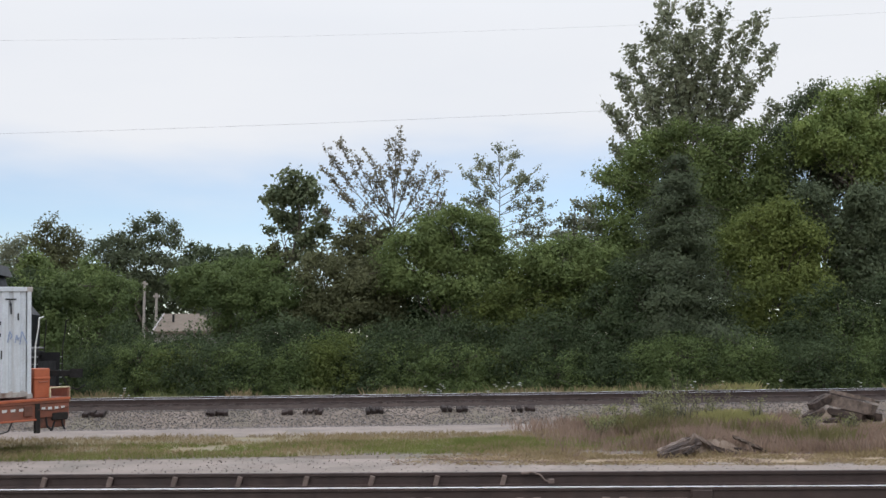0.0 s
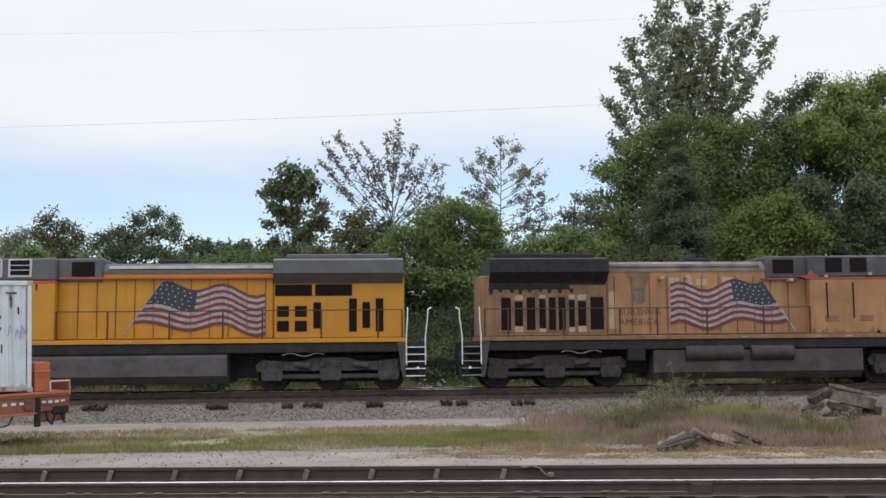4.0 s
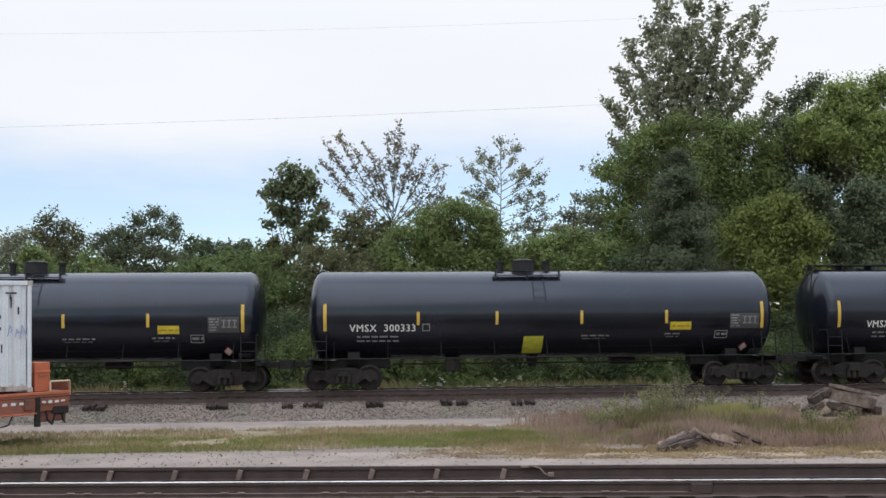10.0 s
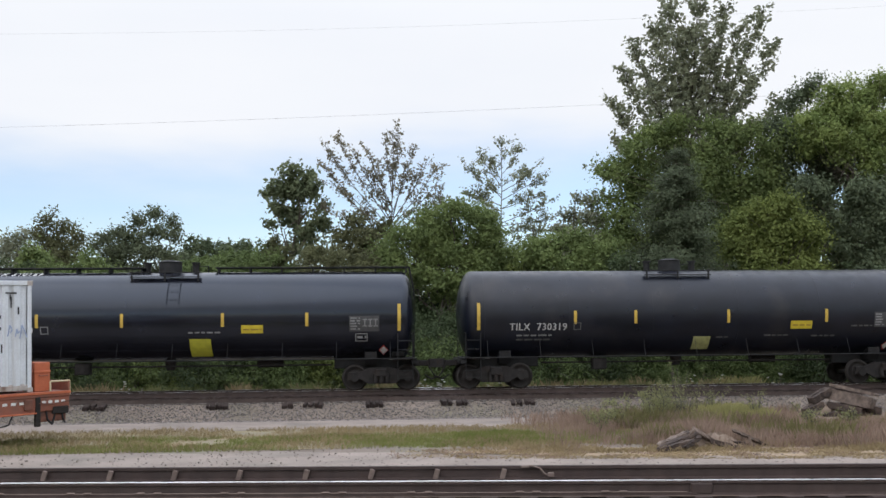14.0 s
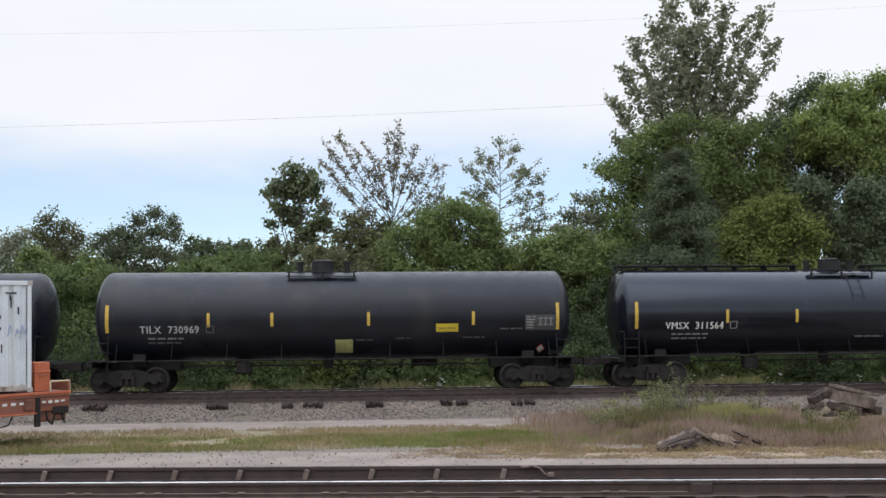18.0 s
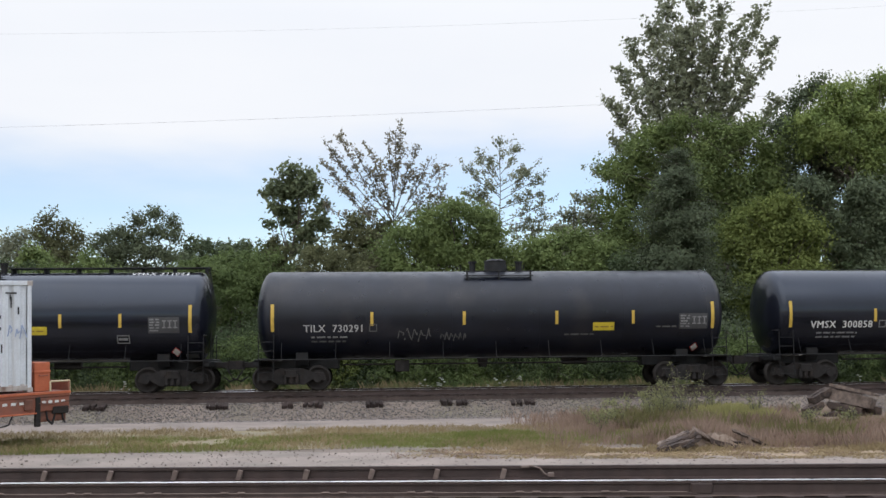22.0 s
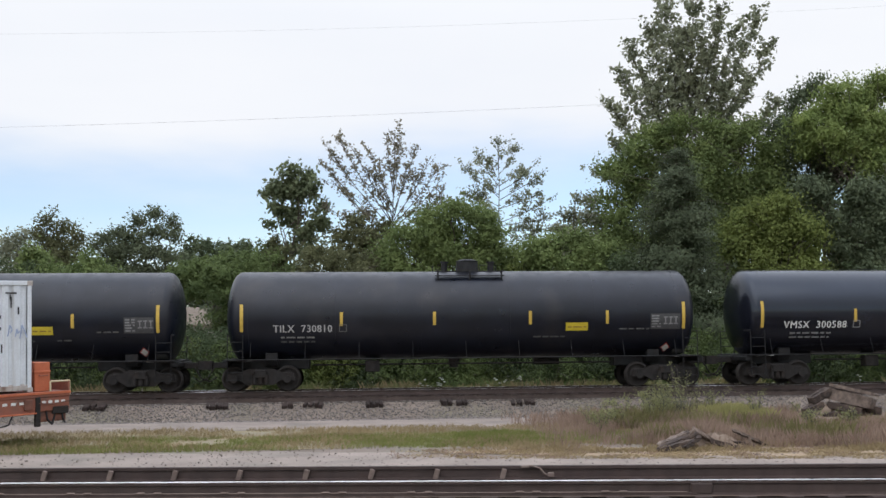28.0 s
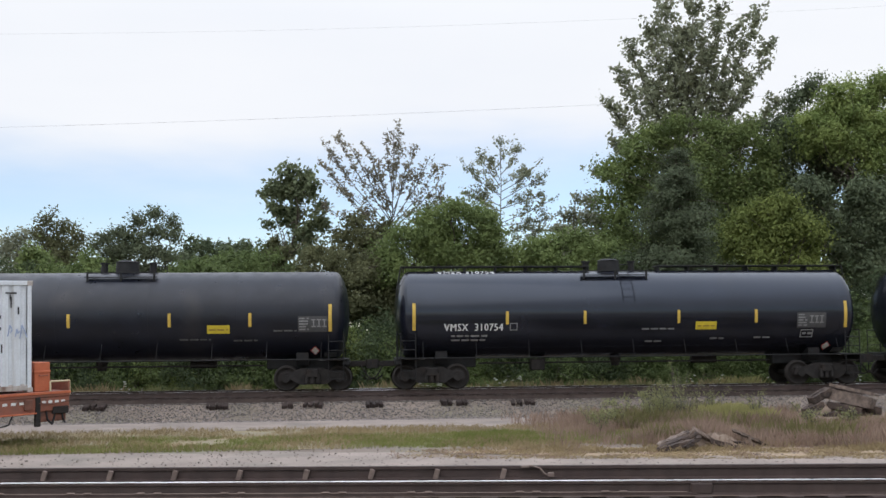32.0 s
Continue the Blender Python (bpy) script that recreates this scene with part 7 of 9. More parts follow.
    part("nose", g1().add([(8.3, -1.48, 1.76), (9.5, -1.3, 1.76), (9.5, 1.3, 1.76), (8.3, 1.48, 1.76), (8.3, -1.48, 3.66), (9.38, -1.27, 3.48), (9.43, -0.9, 3.53), (9.43, 0.9, 3.53), (9.38, 1.27, 3.48), (8.3, 1.48, 3.66), (9.5, -1.3, 3.2), (9.5, 1.3, 3.2)],
         [(0, 1, 10, 5, 4), (3, 9, 8, 11, 2), (1, 2, 11, 10), (10, 11, 8, 7, 6, 5), (4, 5, 6, 7, 8, 9), (0, 3, 2, 1), (0, 4, 9, 3)]), paint, car)
    part("nose_trim", g1().add([(8.32, -1.492, 3.58), (9.0, -1.37, 3.45), (9.39, -1.285, 3.36), (9.39, -1.28, 3.49), (9.0, -1.362, 3.545), (8.32, -1.49, 3.665)], [(0, 1, 4, 5), (1, 2, 3, 4)]), M_PALEPAINT if old else M_FLAGWHITE, car)
    lay = at_y(-1.485)
    a, b = sp(6.22, 8.04)
    part("road_number", join_into(Geo(), letters(number, b - a, 0.46, 1.3, 0.022), a, 2.90, lay), M_NUMRED, car)
    for x, w in ((6.75, 0.32), (7.65, 0.32)):
        part("cab_locker", g1().slab(x - w, x + w, -1.50, -1.47, 1.95, 2.5, 0.01), paint, car)
    a, b = sp(6.2, 8.2)
    part("cab_seam", Geo().add([lay(a, 2.66), lay(b, 2.66), lay(b, 2.68), lay(a, 2.68)], [(0, 1, 2, 3)]), M_BROWNTEXT, car)
    if old:
        a, b = sp(-2.93, 0.85)
        wave_flag(car, at_y(-0.965), a, b, 2.0, 3.65, True, -0.9)
        lg = at_y(-0.965)
        part("faded_emblem", Geo().add([lg(-4.3, 3.5), lg(-4.3, 3.1), lg(-4.2, 2.92), lg(-4.05, 2.84), lg(-3.9, 2.92), lg(-3.8, 3.1), lg(-3.8, 3.5), lg(-4.05, 3.58)], [tuple(range(8))]), M_UPDIRT, car)
        part("emblem_bar", Geo().add([lg(-4.25, 3.28, 0.012), lg(-3.85, 3.28, 0.012), lg(-3.85, 3.4, 0.012), lg(-4.25, 3.4, 0.012)], [(0, 1, 2, 3)]), M_LOCOGREY, car)
        for x in (-4.2, -4.05, -3.9):
            part("emblem_bar", Geo().add([lg(x - 0.04, 2.94, 0.012), lg(x + 0.04, 2.94, 0.012), lg(x + 0.04, 3.24, 0.012), lg(x - 0.04, 3.24, 0.012)], [(0, 1, 2, 3)]), M_LOCOGREY, car)
        for a, b, z0, z1 in ((-2.96, -2.58, 3.42, 3.76), (-2.5, -2.12, 3.3, 3.78), (-2.96, -2.6, 2.4, 3.3), (-1.98, -1.6, 3.5, 3.72), (-5.1, -4.86, 2.0, 3.3), (-1.05, -0.7, 3.45, 3.78)):
            part("bleached_panel", Geo().slab(a, b, -0.96, -0.94, z0, z1, 0.004), M_PALEPAINT, car)
        for text, z, w in (("BUILDING", 2.48, 1.45), ("AMERICA", 2.14, 1.42)):
            part("slogan", join_into(Geo(), letters(text, w, 0.2), -4.76, z, at_y(-0.965)), M_BROWNTEXT, car)
        for a, b, z0, z1 in ((8.72, 8.86, 2.12, 2.46), (8.86, 9.0, 2.12, 2.36), (9.02, 9.16, 2.12, 2.24), (8.88, 8.96, 2.4, 2.46)):
            part("worn_patch", Geo().add([lay(a, z0), lay(b, z0), lay(b, z1), lay(a, z1)], [(0, 1, 2, 3)]), M_PALEPAINT, car)
    else:
        a, b = sp(-3.4, 0.55)
        wave_flag(car, at_y(-0.965), a + 1.5, b + 1.5, 2.0, 3.62, False, 1.0)
        shield(car, at_y(-1.325), -5.65, 2.92, 0.58, 0.66)
        part("slogan", join_into(Geo(), letters("BUILDING AMERICA", 2.15, 0.15), -5.26, 2.80, at_y(-1.325)), M_BROWNTEXT, car)
        for k in range(3):
            part("nose_wing", g1().box(9.12 + 0.07 * k, 9.515, -1.38 + 0.01 * k, -1.33, 2.74 - 0.1 * k, 2.81 - 0.1 * k), M_LOGOBLUE if k % 2 == 0 else M_FLAGWHITE, car)
        part("nose_emblem", g1().box(9.5, 9.515, -1.25, -0.3, 2.3, 2.85), M_LOGOBLUE, car)
        part("cab_screen", g1().slab(6.85, 7.35, -1.505, -1.48, 2.0, 2.52, 0.01), M_LOCOGREY, car)
    # walkway railing
    g = g1().tube([(-9.5, -1.45, 2.7), (1.9, -1.45, 2.7)], 0.018)
    part("walkway_rail", g, M_RAILDARK, car)
    for x in (-9.5, -8.7, -6.8, -4.85, -3.55, -1.8, 0.2, 1.85):
        part("rail_post", g1().tube([(x, -1.45, 1.7), (x, -1.45, 2.7)], 0.03), M_RAILDARK, car)
    part("walkway_rail", g1().tube([(-9.5, 1.45, 2.7), (1.9, 1.45, 2.7)], 0.018), M_RAILDARK, car)
    # below the deck
    # Plain black boxes added to block the view through under the engine.
    part("center_sill", g1().slab(-9.4, 9.3, -0.55, 0.55, 0.45, 1.3, 0.04), M_SOOT, car)
    for x in (-7.1, 6.5):
        part("motor_housing", g1().slab(x - 2.2, x + 2.2, -0.68, 0.68, 0.3, 1.28, 0.1), M_SOOT, car)
    if old:
        part("fuel_tank", g1().prism([(-1.42, 0.5), (-1.2, 0.26), (1.2, 0.26), (1.42, 0.5), (1.42, 1.25), (-1.42, 1.25)], "x", -3.7, 3.7), M_FUELOLD, car)
        for a, b in ((-2.6, -0.6), (-0.3, 1.2)):
            part("air_reservoir", g1().cyl((a, -1.36, 1.14), (b, -1.36, 1.14), 0.27, n=18), M_TRUCKDARK, car)
        part("bell_box", g1().slab(-4.6, -4.0, -1.5, -1.1, 0.9, 1.4, 0.03), M_SOOT, car)
    else:
        part("fuel_tank", g1().prism([(-1.46, 0.55), (-1.2, 0.28), (1.2, 0.28), (1.46, 0.55), (1.46, 1.16), (1.3, 1.36), (-1.3, 1.36), (-1.46, 1.16)], "x", -3.7, 3.75), M_FUEL, car)
    six_wheel_truck(car, -7.1, g1, M_TRUCKDARK if old else M_TRUCKGREY)
    six_wheel_truck(car, 6.5, g1, M_TRUCKDARK if old else M_TRUCKGREY)
    part("cable", g1().tube([(-6.9 + 0.2 * k, -1.4, 1.22 + 0.06 * math.sin(k * 1.4)) for k in range(8)], 0.02), M_GREY, car)
    steps(car, g1, 9.5, 1, M_GREY if old else M_RAILING, M_RAILING, far=M_TRUCKGREY, lean=0.02 if old else 0.32)
    steps(car, g1, -9.62, -1, M_GREY if old else M_RAILING, M_RAILING, far=M_TRUCKGREY)
    coupler(car, 10.4 * mx, mx)
    coupler(car, -10.4 * mx, -mx)
    for x in (6.3, 7.3, 3.2, 2.1, -0.5):
        part("reflector_strip", g1().box(x - 0.1, x + 0.1, -1.512, -1.5, 1.66, 1.71), M_FLAGWHITE, car)
    return car


def black_loco(x0):
    """A long black six-axle road engine, cab leading."""
    car = thing("locomotive", "long black locomotive with white number and striped ends", "locomotive", pose(x0, MAIN_Y, RAIL_Z), "locomotives of the train")
    TRAIN.append((car, x0))
    g1 = Geo

    def lay(y):
        return lambda x, z, out=0.006: (x, y - out, z)
    part("underframe", Geo().slab(-11.0, 10.5, -1.45, 1.45, 1.5, 1.66, 0.02), M_BLACK, car)
    part("front_sill", Geo().slab(4.2, 10.3, -1.2, 1.2, 1.2, 1.5, 0.02), M_LOCOWORN, car)
    x = -10.6
    while x < 7.0:
        part("edge_stripe", Geo().box(x, x + 1.18, -1.475, -1.45, 1.66, 1.73), M_WHITE, car)
        x += 1.27
    part("sill_edge", Geo().box(7.0, 10.4, -1.475, -1.45, 1.66, 1.71), M_FLAGWHITE, car)
    part("rear_hood", Geo().slab(-11.6, -8.9, -0.95, 0.95, 1.66, 4.42, 0.06), M_LOCOBLACK, car)
    part("rear_hood_top", Geo().slab(-11.5, -8.95, -1.0, 1.0, 4.3, 4.55, 0.08), M_SOOT, car)
    part("engine_hood", Geo().slab(-8.9, 6.9, -0.95, 0.95, 1.66, 4.2, 0.06), M_LOCOBLACK, car)
    part("radiator_flare", Geo().prism([(-0.95, 3.4), (-1.5, 3.75), (-1.5, 4.28), (-1.2, 4.42), (1.2, 4.42), (1.5, 4.28), (1.5, 3.75), (0.95, 3.4)], "x", -8.9, -4.1), M_LOCOBLACK, car)
    part("radiator_edge", Geo().slab(-8.9, -4.2, -1.52, -1.46, 4.28, 4.40, 0.01), M_CABGREY, car)
    part("dynamic_brake_hood", Geo().slab(0.5, 6.9, -1.1, 1.1, 4.02, 4.42, 0.05), M_LOCOBLACK, car)
    for a, b in ((-8.2, -6.0), (-5.6, -4.2), (1.2, 3.4), (3.8, 6.3)):
        part("hood_panel", Geo().slab(a, b, -0.98, -0.94, 2.0, 3.35, 0.015), M_LOCOBLACK, car)
    part("hood_panel", Geo().slab(3.1, 6.85, -1.0, -0.9, 1.75, 2.55, 0.02), M_LOCOBLACK, car)
    part("cab_lower", Geo().slab(6.9, 9.15, -1.48, 1.48, 1.66, 3.5, 0.03), M_LOCOBLACK, car)
    part("cab_upper", Geo().prism([(6.95, 3.5), (9.3, 3.5), (9.05, 4.3), (6.95, 4.3)], "y", -1.44, 1.44), M_LOCOBLACK, car)
    part("cab_roof", Geo().prism([(-1.62, 4.28), (-1.5, 4.42), (-1.1, 4.62), (1.1, 4.62), (1.5, 4.42), (1.62, 4.28)], "x", 6.8, 9.25), M_CABROOF, car)
    part("cab_visor", Geo().box(7.2, 9.05, -1.56, -1.46, 4.12, 4.24), M_CABGREY, car)
    part("window_frame", Geo().slab(7.25, 9.0, -1.47, -1.43, 3.52, 4.16, 0.01), M_CABGREY, car)
    for a, b in ((7.32, 7.58), (7.66, 8.06), (8.14, 8.5), (8.62, 8.92)):
        part("cab_window", Geo().slab(a, b, -1.485, -1.45, 3.58, 4.06, 0.008), M_GLASS, car)
    part("mirror", Geo().slab(7.55, 7.66, -1.62, -1.5, 3.35, 3.6, 0.01), M_CABGREY, car)
    part("nose", Geo().add([(9.15, -1.48, 1.66), (10.4, -1.2, 1.66), (10.4, 1.2, 1.66), (9.15, 1.48, 1.66), (9.15, -1.48, 3.5), (9.9, -1.25, 3.45), (9.9, 1.25, 3.45), (9.15, 1.48, 3.5), (10.4, -1.2, 2.9), (10.4, 1.2, 2.9)],
         [(0, 1, 8, 5, 4), (3, 7, 6, 9, 2), (1, 2, 9, 8), (8, 9, 6, 5), (4, 5, 6, 7), (0, 3, 2, 1), (0, 4, 7, 3)]), M_LOCOBLACK, car)
    part("rust_stain", Geo().add([(7.0, -1.487, 1.7), (9.15, -1.487, 1.7), (10.38, -1.212, 1.7), (10.38, -1.212, 2.35), (9.9, -1.325, 2.2), (9.15, -1.487, 1.98), (7.0, -1.487, 1.86)], [(0, 1, 5, 6), (1, 2, 3, 4, 5)]), M_LOCOWORN, car)
    part("road_number", join_into(Geo(), letters("7289", 1.22, 0.33, 1.3, 0.018), 7.42, 2.82, lay(-1.485)), M_WHITE, car)
    part("stencil_line", bars(lay(-1.485), 8.6, 8.95, 2.7, 0.04, 2), M_GREY, car)
    for k in range(5):
        z = 2.5 + 0.17 * k
        part("nose_stripe", Geo().add([(9.6 + 0.1 * (4 - k) * 0.6, -1.40 + 0.013 * (4 - k), z), (10.41, -1.2, z), (10.41, -1.2, z + 0.09), (9.6 + 0.1 * (4 - k) * 0.6, -1.40 + 0.013 * (4 - k), z + 0.09)], [(0, 1, 2, 3)]), M_WHITE, car)
        part("rear_stripe", Geo().box(-11.6, -11.04, -0.965, -0.95, 2.6 + 0.18 * k, 2.69 + 0.18 * k), M_WHITE, car)
    lg = lay(-0.955)
    for k in range(5):
        z = 3.05 + 0.125 * k
        part("emblem_stripe", Geo().add([lg(-3.85 + 0.05 * k, z), lg(-2.2 + 0.16 * k, z), lg(-2.1 + 0.16 * k, z + 0.085), lg(-3.83 + 0.05 * k, z + 0.085)], [(0, 1, 2, 3)]), M_WHITE, car)
    part("emblem_head", Geo().add([lg(-1.75, 3.05), lg(-1.3, 3.05), lg(-1.1, 3.2), lg(-1.15, 3.42), lg(-1.45, 3.66), lg(-1.6, 3.5), lg(-1.45, 3.35), lg(-1.5, 3.2)], [tuple(range(8))]), M_WHITE, car)
    part("emblem_block", Geo().add([lg(-1.05, 3.04), lg(-0.8, 3.04), lg(-0.55, 3.4), lg(-0.5, 3.04), lg(-0.2, 3.04), lg(0.0, 3.66), lg(-0.25, 3.66), lg(-0.38, 3.3), lg(-0.45, 3.66), lg(-0.85, 3.66)], [tuple(range(10))]), M_WHITE, car)
    for a, b, z in ((-0.05, 0.55, 3.04), (0.1, 0.62, 3.29), (0.1, 0.72, 3.53)):
        part("emblem_block", Geo().add([lg(a, z), lg(b, z), lg(b + 0.04, z + 0.13), lg(a + 0.04, z + 0.13)], [(0, 1, 2, 3)]), M_WHITE, car)
    for z in (2.58, 2.3):
        part("name_bars", bars(lambda x, zz, out=0: lg(x + (zz - 2.4) * 0.25, zz), -1.95 if z < 2.5 else -1.75, 0.28, z, 0.2, int(z * 10)), M_WHITE, car)
    for x, z in ((-9.6, 3.7), (-8.7, 3.05), (-5.4, 3.15), (-4.1, 3.1), (-3.3, 2.1), (-2.5, 2.1), (-1.3, 2.1), (0.4, 2.08), (2.5, 3.0), (3.3, 2.45), (4.5, 2.3), (5.6, 2.3), (4.1, 3.6), (6.0, 4.1)):
        part("reflector_patch", Geo().box(x - 0.06, x + 0.06, -1.01, -0.95, z - 0.04, z + 0.04), M_GREY, car)
    part("fuel_tank", Geo().prism([(-1.0, 0.12), (-1.25, 0.2), (-1.4, 0.4), (-1.44, 0.65), (-1.38, 0.9), (-1.22, 1.05), (-1.0, 1.1), (1.0, 1.1), (1.22, 1.05), (1.38, 0.9), (1.44, 0.65), (1.4, 0.4), (1.25, 0.2), (1.0, 0.12)], "x", -4.1, 3.9), M_FUELBLACK, car)
    for a, b in ((-4.1, 0.75), (1.95, 3.95)):
        part("air_reservoir", Geo().cyl((a, -1.25, 1.3), (b, -1.25, 1.3), 0.2, n=16), M_FUELBLACK, car)
    # Simple black boxes, added so nothing shows through between the trucks.
    part("center_sill", Geo().slab(-10.8, 10.3, -0.55, 0.55, 0.45, 1.5, 0.04), M_BLACK, car)
    for x in (-7.8, 7.1):
        part("motor_housing", Geo().slab(x - 2.4, x + 2.4, -0.68, 0.68, 0.3, 1.48, 0.1), M_BLACK, car)
    six_wheel_truck(car, -7.8, Geo, M_GRIME, 0.53, 4.2)
    six_wheel_truck(car, 7.1, Geo, M_GRIME, 0.53, 4.2)
    part("walkway_rail", Geo().tube([(-10.6, -1.45, 2.75), (-9.9, -1.45, 2.75)], 0.02), M_RAILING, car)
    part("rail_post", Geo().tube([(-10.6, -1.45, 1.0), (-10.6, -1.45, 2.75)], 0.025), M_RAILING, car)
    part("walkway_rail", Geo().tube([(-9.9, -1.45, 2.75), (6.9, -1.45, 2.75)], 0.014), M_LOCOBLACK, car)
    for k in range(10):
        part("rail_post", Geo().tube([(-9.0 + 1.72 * k, -1.45, 1.7), (-9.0 + 1.72 * k, -1.45, 2.75)], 0.016), M_LOCOBLACK, car)
    steps(car, Geo, 10.45, 1, M_GREY, M_RAILING, far=M_GRIME)
    part("marker_arm", Geo().tube([(10.75, -1.45, 1.74), (11.35, -1.45, 1.74)], 0.03), M_GREY, car)
    steps(car, Geo, -10.65, -1, M_GREY, M_RAILING, far=M_GRIME, lean=0.2)
    coupler(car, 11.5, 1)
    coupler(car, -11.5, -1)
    return car


M_FUELBLACK = mat("dusty_black_tank", (0.03, 0.028, 0.027), 0.7, var=0.25, scale=2, bump=0.1, grain=30, stain=(0.025, 0.022, 0.02), amount=0.5, stain_scale=1.5)
black_loco(-21.9)
road_loco(-44.8, 1, "5653", M_UPFADED, "faded yellow locomotive with a sooty radiator end and flag", True)
road_loco(-66.6, -1, "7233", M_UPBRIGHT, "clean bright yellow locomotive with grey roof, running backwards", False)
hopper_car(-86.45)
# ---- ballast, gravel and grass ----
M_GRASS = leaf_mat("short_green_grass", (0.15, 0.172, 0.052), (0.245, 0.26, 0.095), 0.7)
M_DRYGRASS = leaf_mat("dry_grass", (0.25, 0.195, 0.108), (0.365, 0.285, 0.172), 0.8)
M_WEED = leaf_mat("brown_weed", (0.22, 0.155, 0.12), (0.375, 0.275, 0.21), 0.8)
M_WEEDGREEN = leaf_mat("weed_green", (0.14, 0.13, 0.058), (0.24, 0.215, 0.105), 0.7)
M_PALEGREEN = leaf_mat("pale_yellow_green_grass", (0.26, 0.25, 0.10), (0.40, 0.37, 0.17), 0.7)
M_TURF = mat("thin_turf", (0.222, 0.18, 0.102), 0.95, var=0.3, scale=0.8, bump=0.8, grain=18, stain=(0.20, 0.175, 0.12), amount=0.5, stain_scale=0.7)
M_STRAW = mat("bleached_straw_litter", (0.345, 0.255, 0.165), 0.95, var=0.32, scale=0.9, bump=0.8, grain=22, stain=(0.26, 0.185, 0.12), amount=0.4, stain_scale=0.8)
M_WEEDBED = mat("weedy_brown_ground", (0.205, 0.15, 0.112), 0.95, var=0.3, scale=0.8, bump=0.8, grain=18, stain=(0.12, 0.095, 0.062), amount=0.4, stain_scale=0.6)
M_TALLWEED = leaf_mat("pale_weed_leaf", (0.19, 0.2, 0.095), (0.33, 0.33, 0.165), 0.7)
M_VERGE = leaf_mat("verge_grass_green", (0.12, 0.135, 0.055), (0.25, 0.25, 0.115), 0.7)
M_PETAL = mat("white_petal", (0.75, 0.76, 0.72), 0.7, var=0.05, scale=8, bump=0.0, grain=30)


def ragged(name, label, x0, x1, y0, y1, z, material, seed, amp=0.5, skew=0.0, ends=6.0):
    """A thin sheet of ground cover with an uneven outline."""
    rng, n = random.Random(seed), 60
    near, far = [], []
    for i in range(n + 1):
        x = x0 + (x1 - x0) * i / n
        fade = min(1.0, ends * min(i, n - i) / n)
        mid = (y0 + y1) / 2 + skew * (x - x0)
        h = (y1 - y0) / 2 * fade
        near.append((x, mid - h + amp * (noise.noise((x * 0.5, seed, 0)) + 0.5 * noise.noise((x * 1.7, seed, 3))) * fade, z))
        far.append((x, mid + h + amp * (noise.noise((x * 0.5, seed, 9)) + 0.5 * noise.noise((x * 1.7, seed, 6))) * fade, z))
    g = Geo().add(near + far, [(i, i + 1, n + 2 + i, n + 1 + i) for i in range(n)])
    return tagged(g.obj(name, material), label, "ground cover", kind="structure")


ragged("gravel_road", "compacted pale grey gravel service road", -60, 16.0, 28.9, 32.7, 0.012, M_ROAD, 3, 0.4)
ragged("gravel_strip", "loose grey gravel beside the yard track", -60, 11, 18.0, 23.6, 0.006, M_ROAD, 8, 0.7, -0.012)
ragged("turf_strip", "thin green and yellow turf between gravel strips", -60, 11, 23.6, 28.9, 0.011, M_TURF, 5, 0.7)
ragged("weedy_ground", "brown ground under dead weeds", 4.2, 60, 21.4, 32.4, 0.024, M_WEEDBED, 12, 0.6, ends=16.0)
ragged("straw_strip", "bleached straw litter beside the yard track", 1.0, 24, 21.35, 23.1, 0.030, M_STRAW, 17, 0.3, -0.165)
ragged("sand_strip", "pale grey sandy grit along the yard track", -4.0, 24, 16.6, 22.05, 0.034, M_ROAD, 31, 0.25, -0.155)


def stones(name, label, count, seed, pick, s0, s1, material=None):
    """Loose stones as one mass: squashed six-cornered lumps."""
    rng = np.random.default_rng(seed)
    c = np.array([pick(rng) for _ in range(count)])
    s = rng.uniform(s0, s1, count) * rng.uniform(0.6, 1.0, count)
    base = np.array([(1, 0, 0), (0, 1, 0), (-1, 0, 0), (0, -1, 0), (0, 0, 0.7), (0, 0, -0.7)])
    v = base[None] * s[:, None, None] * rng.uniform(0.6, 1.2, (count, 6, 1))
    a = rng.uniform(0, 6.28, count)
    ca, sa = np.cos(a)[:, None], np.sin(a)[:, None]
    v = np.stack([v[..., 0] * ca - v[..., 1] * sa, v[..., 0] * sa + v[..., 1] * ca, v[..., 2]], -1) + c[:, None, :]
    tri = np.array([(0, 1, 4), (1, 2, 4), (2, 3, 4), (3, 0, 4), (1, 0, 5), (2, 1, 5), (3, 2, 5), (0, 3, 5)])
    f = (tri[None] + 6 * np.arange(count)[:, None, None]).reshape(-1)
    me = bpy.data.meshes.new(name)
    me.vertices.add(count * 6)
    me.vertices.foreach_set("co", v.astype(np.float32).ravel())
    me.loops.add(len(f))
    me.loops.foreach_set("vertex_index", f.astype(np.int32))
    me.polygons.add(len(f) // 3)
    me.polygons.foreach_set("loop_start", np.arange(0, len(f), 3, dtype=np.int32))
    me.materials.append(material or M_STONE)
    me.update(calc_edges=True)
    return tagged(new(name, me), label, "gravel", kind="stuff")


M_GRIT = mat("mixed_grit", (0.30, 0.25, 0.215), 0.9, var=0.25, scale=5, bump=0.3, grain=60, island=0.85)
M_DARKSTONE = mat("dark_ballast_stone", (0.07, 0.05, 0.042), 0.9, spec=0.2, var=0.25, scale=5, bump=0.3, grain=60, island=0.8)
# The main bed's dark colour includes the shadow band below rail and ties.
bed = Geo().prism([(33.7, 0.36), (34.05, 0.47), (34.5, 0.605), (37.3, 0.605), (37.75, 0.47), (38.1, 0.36)], "x", -560, 560)
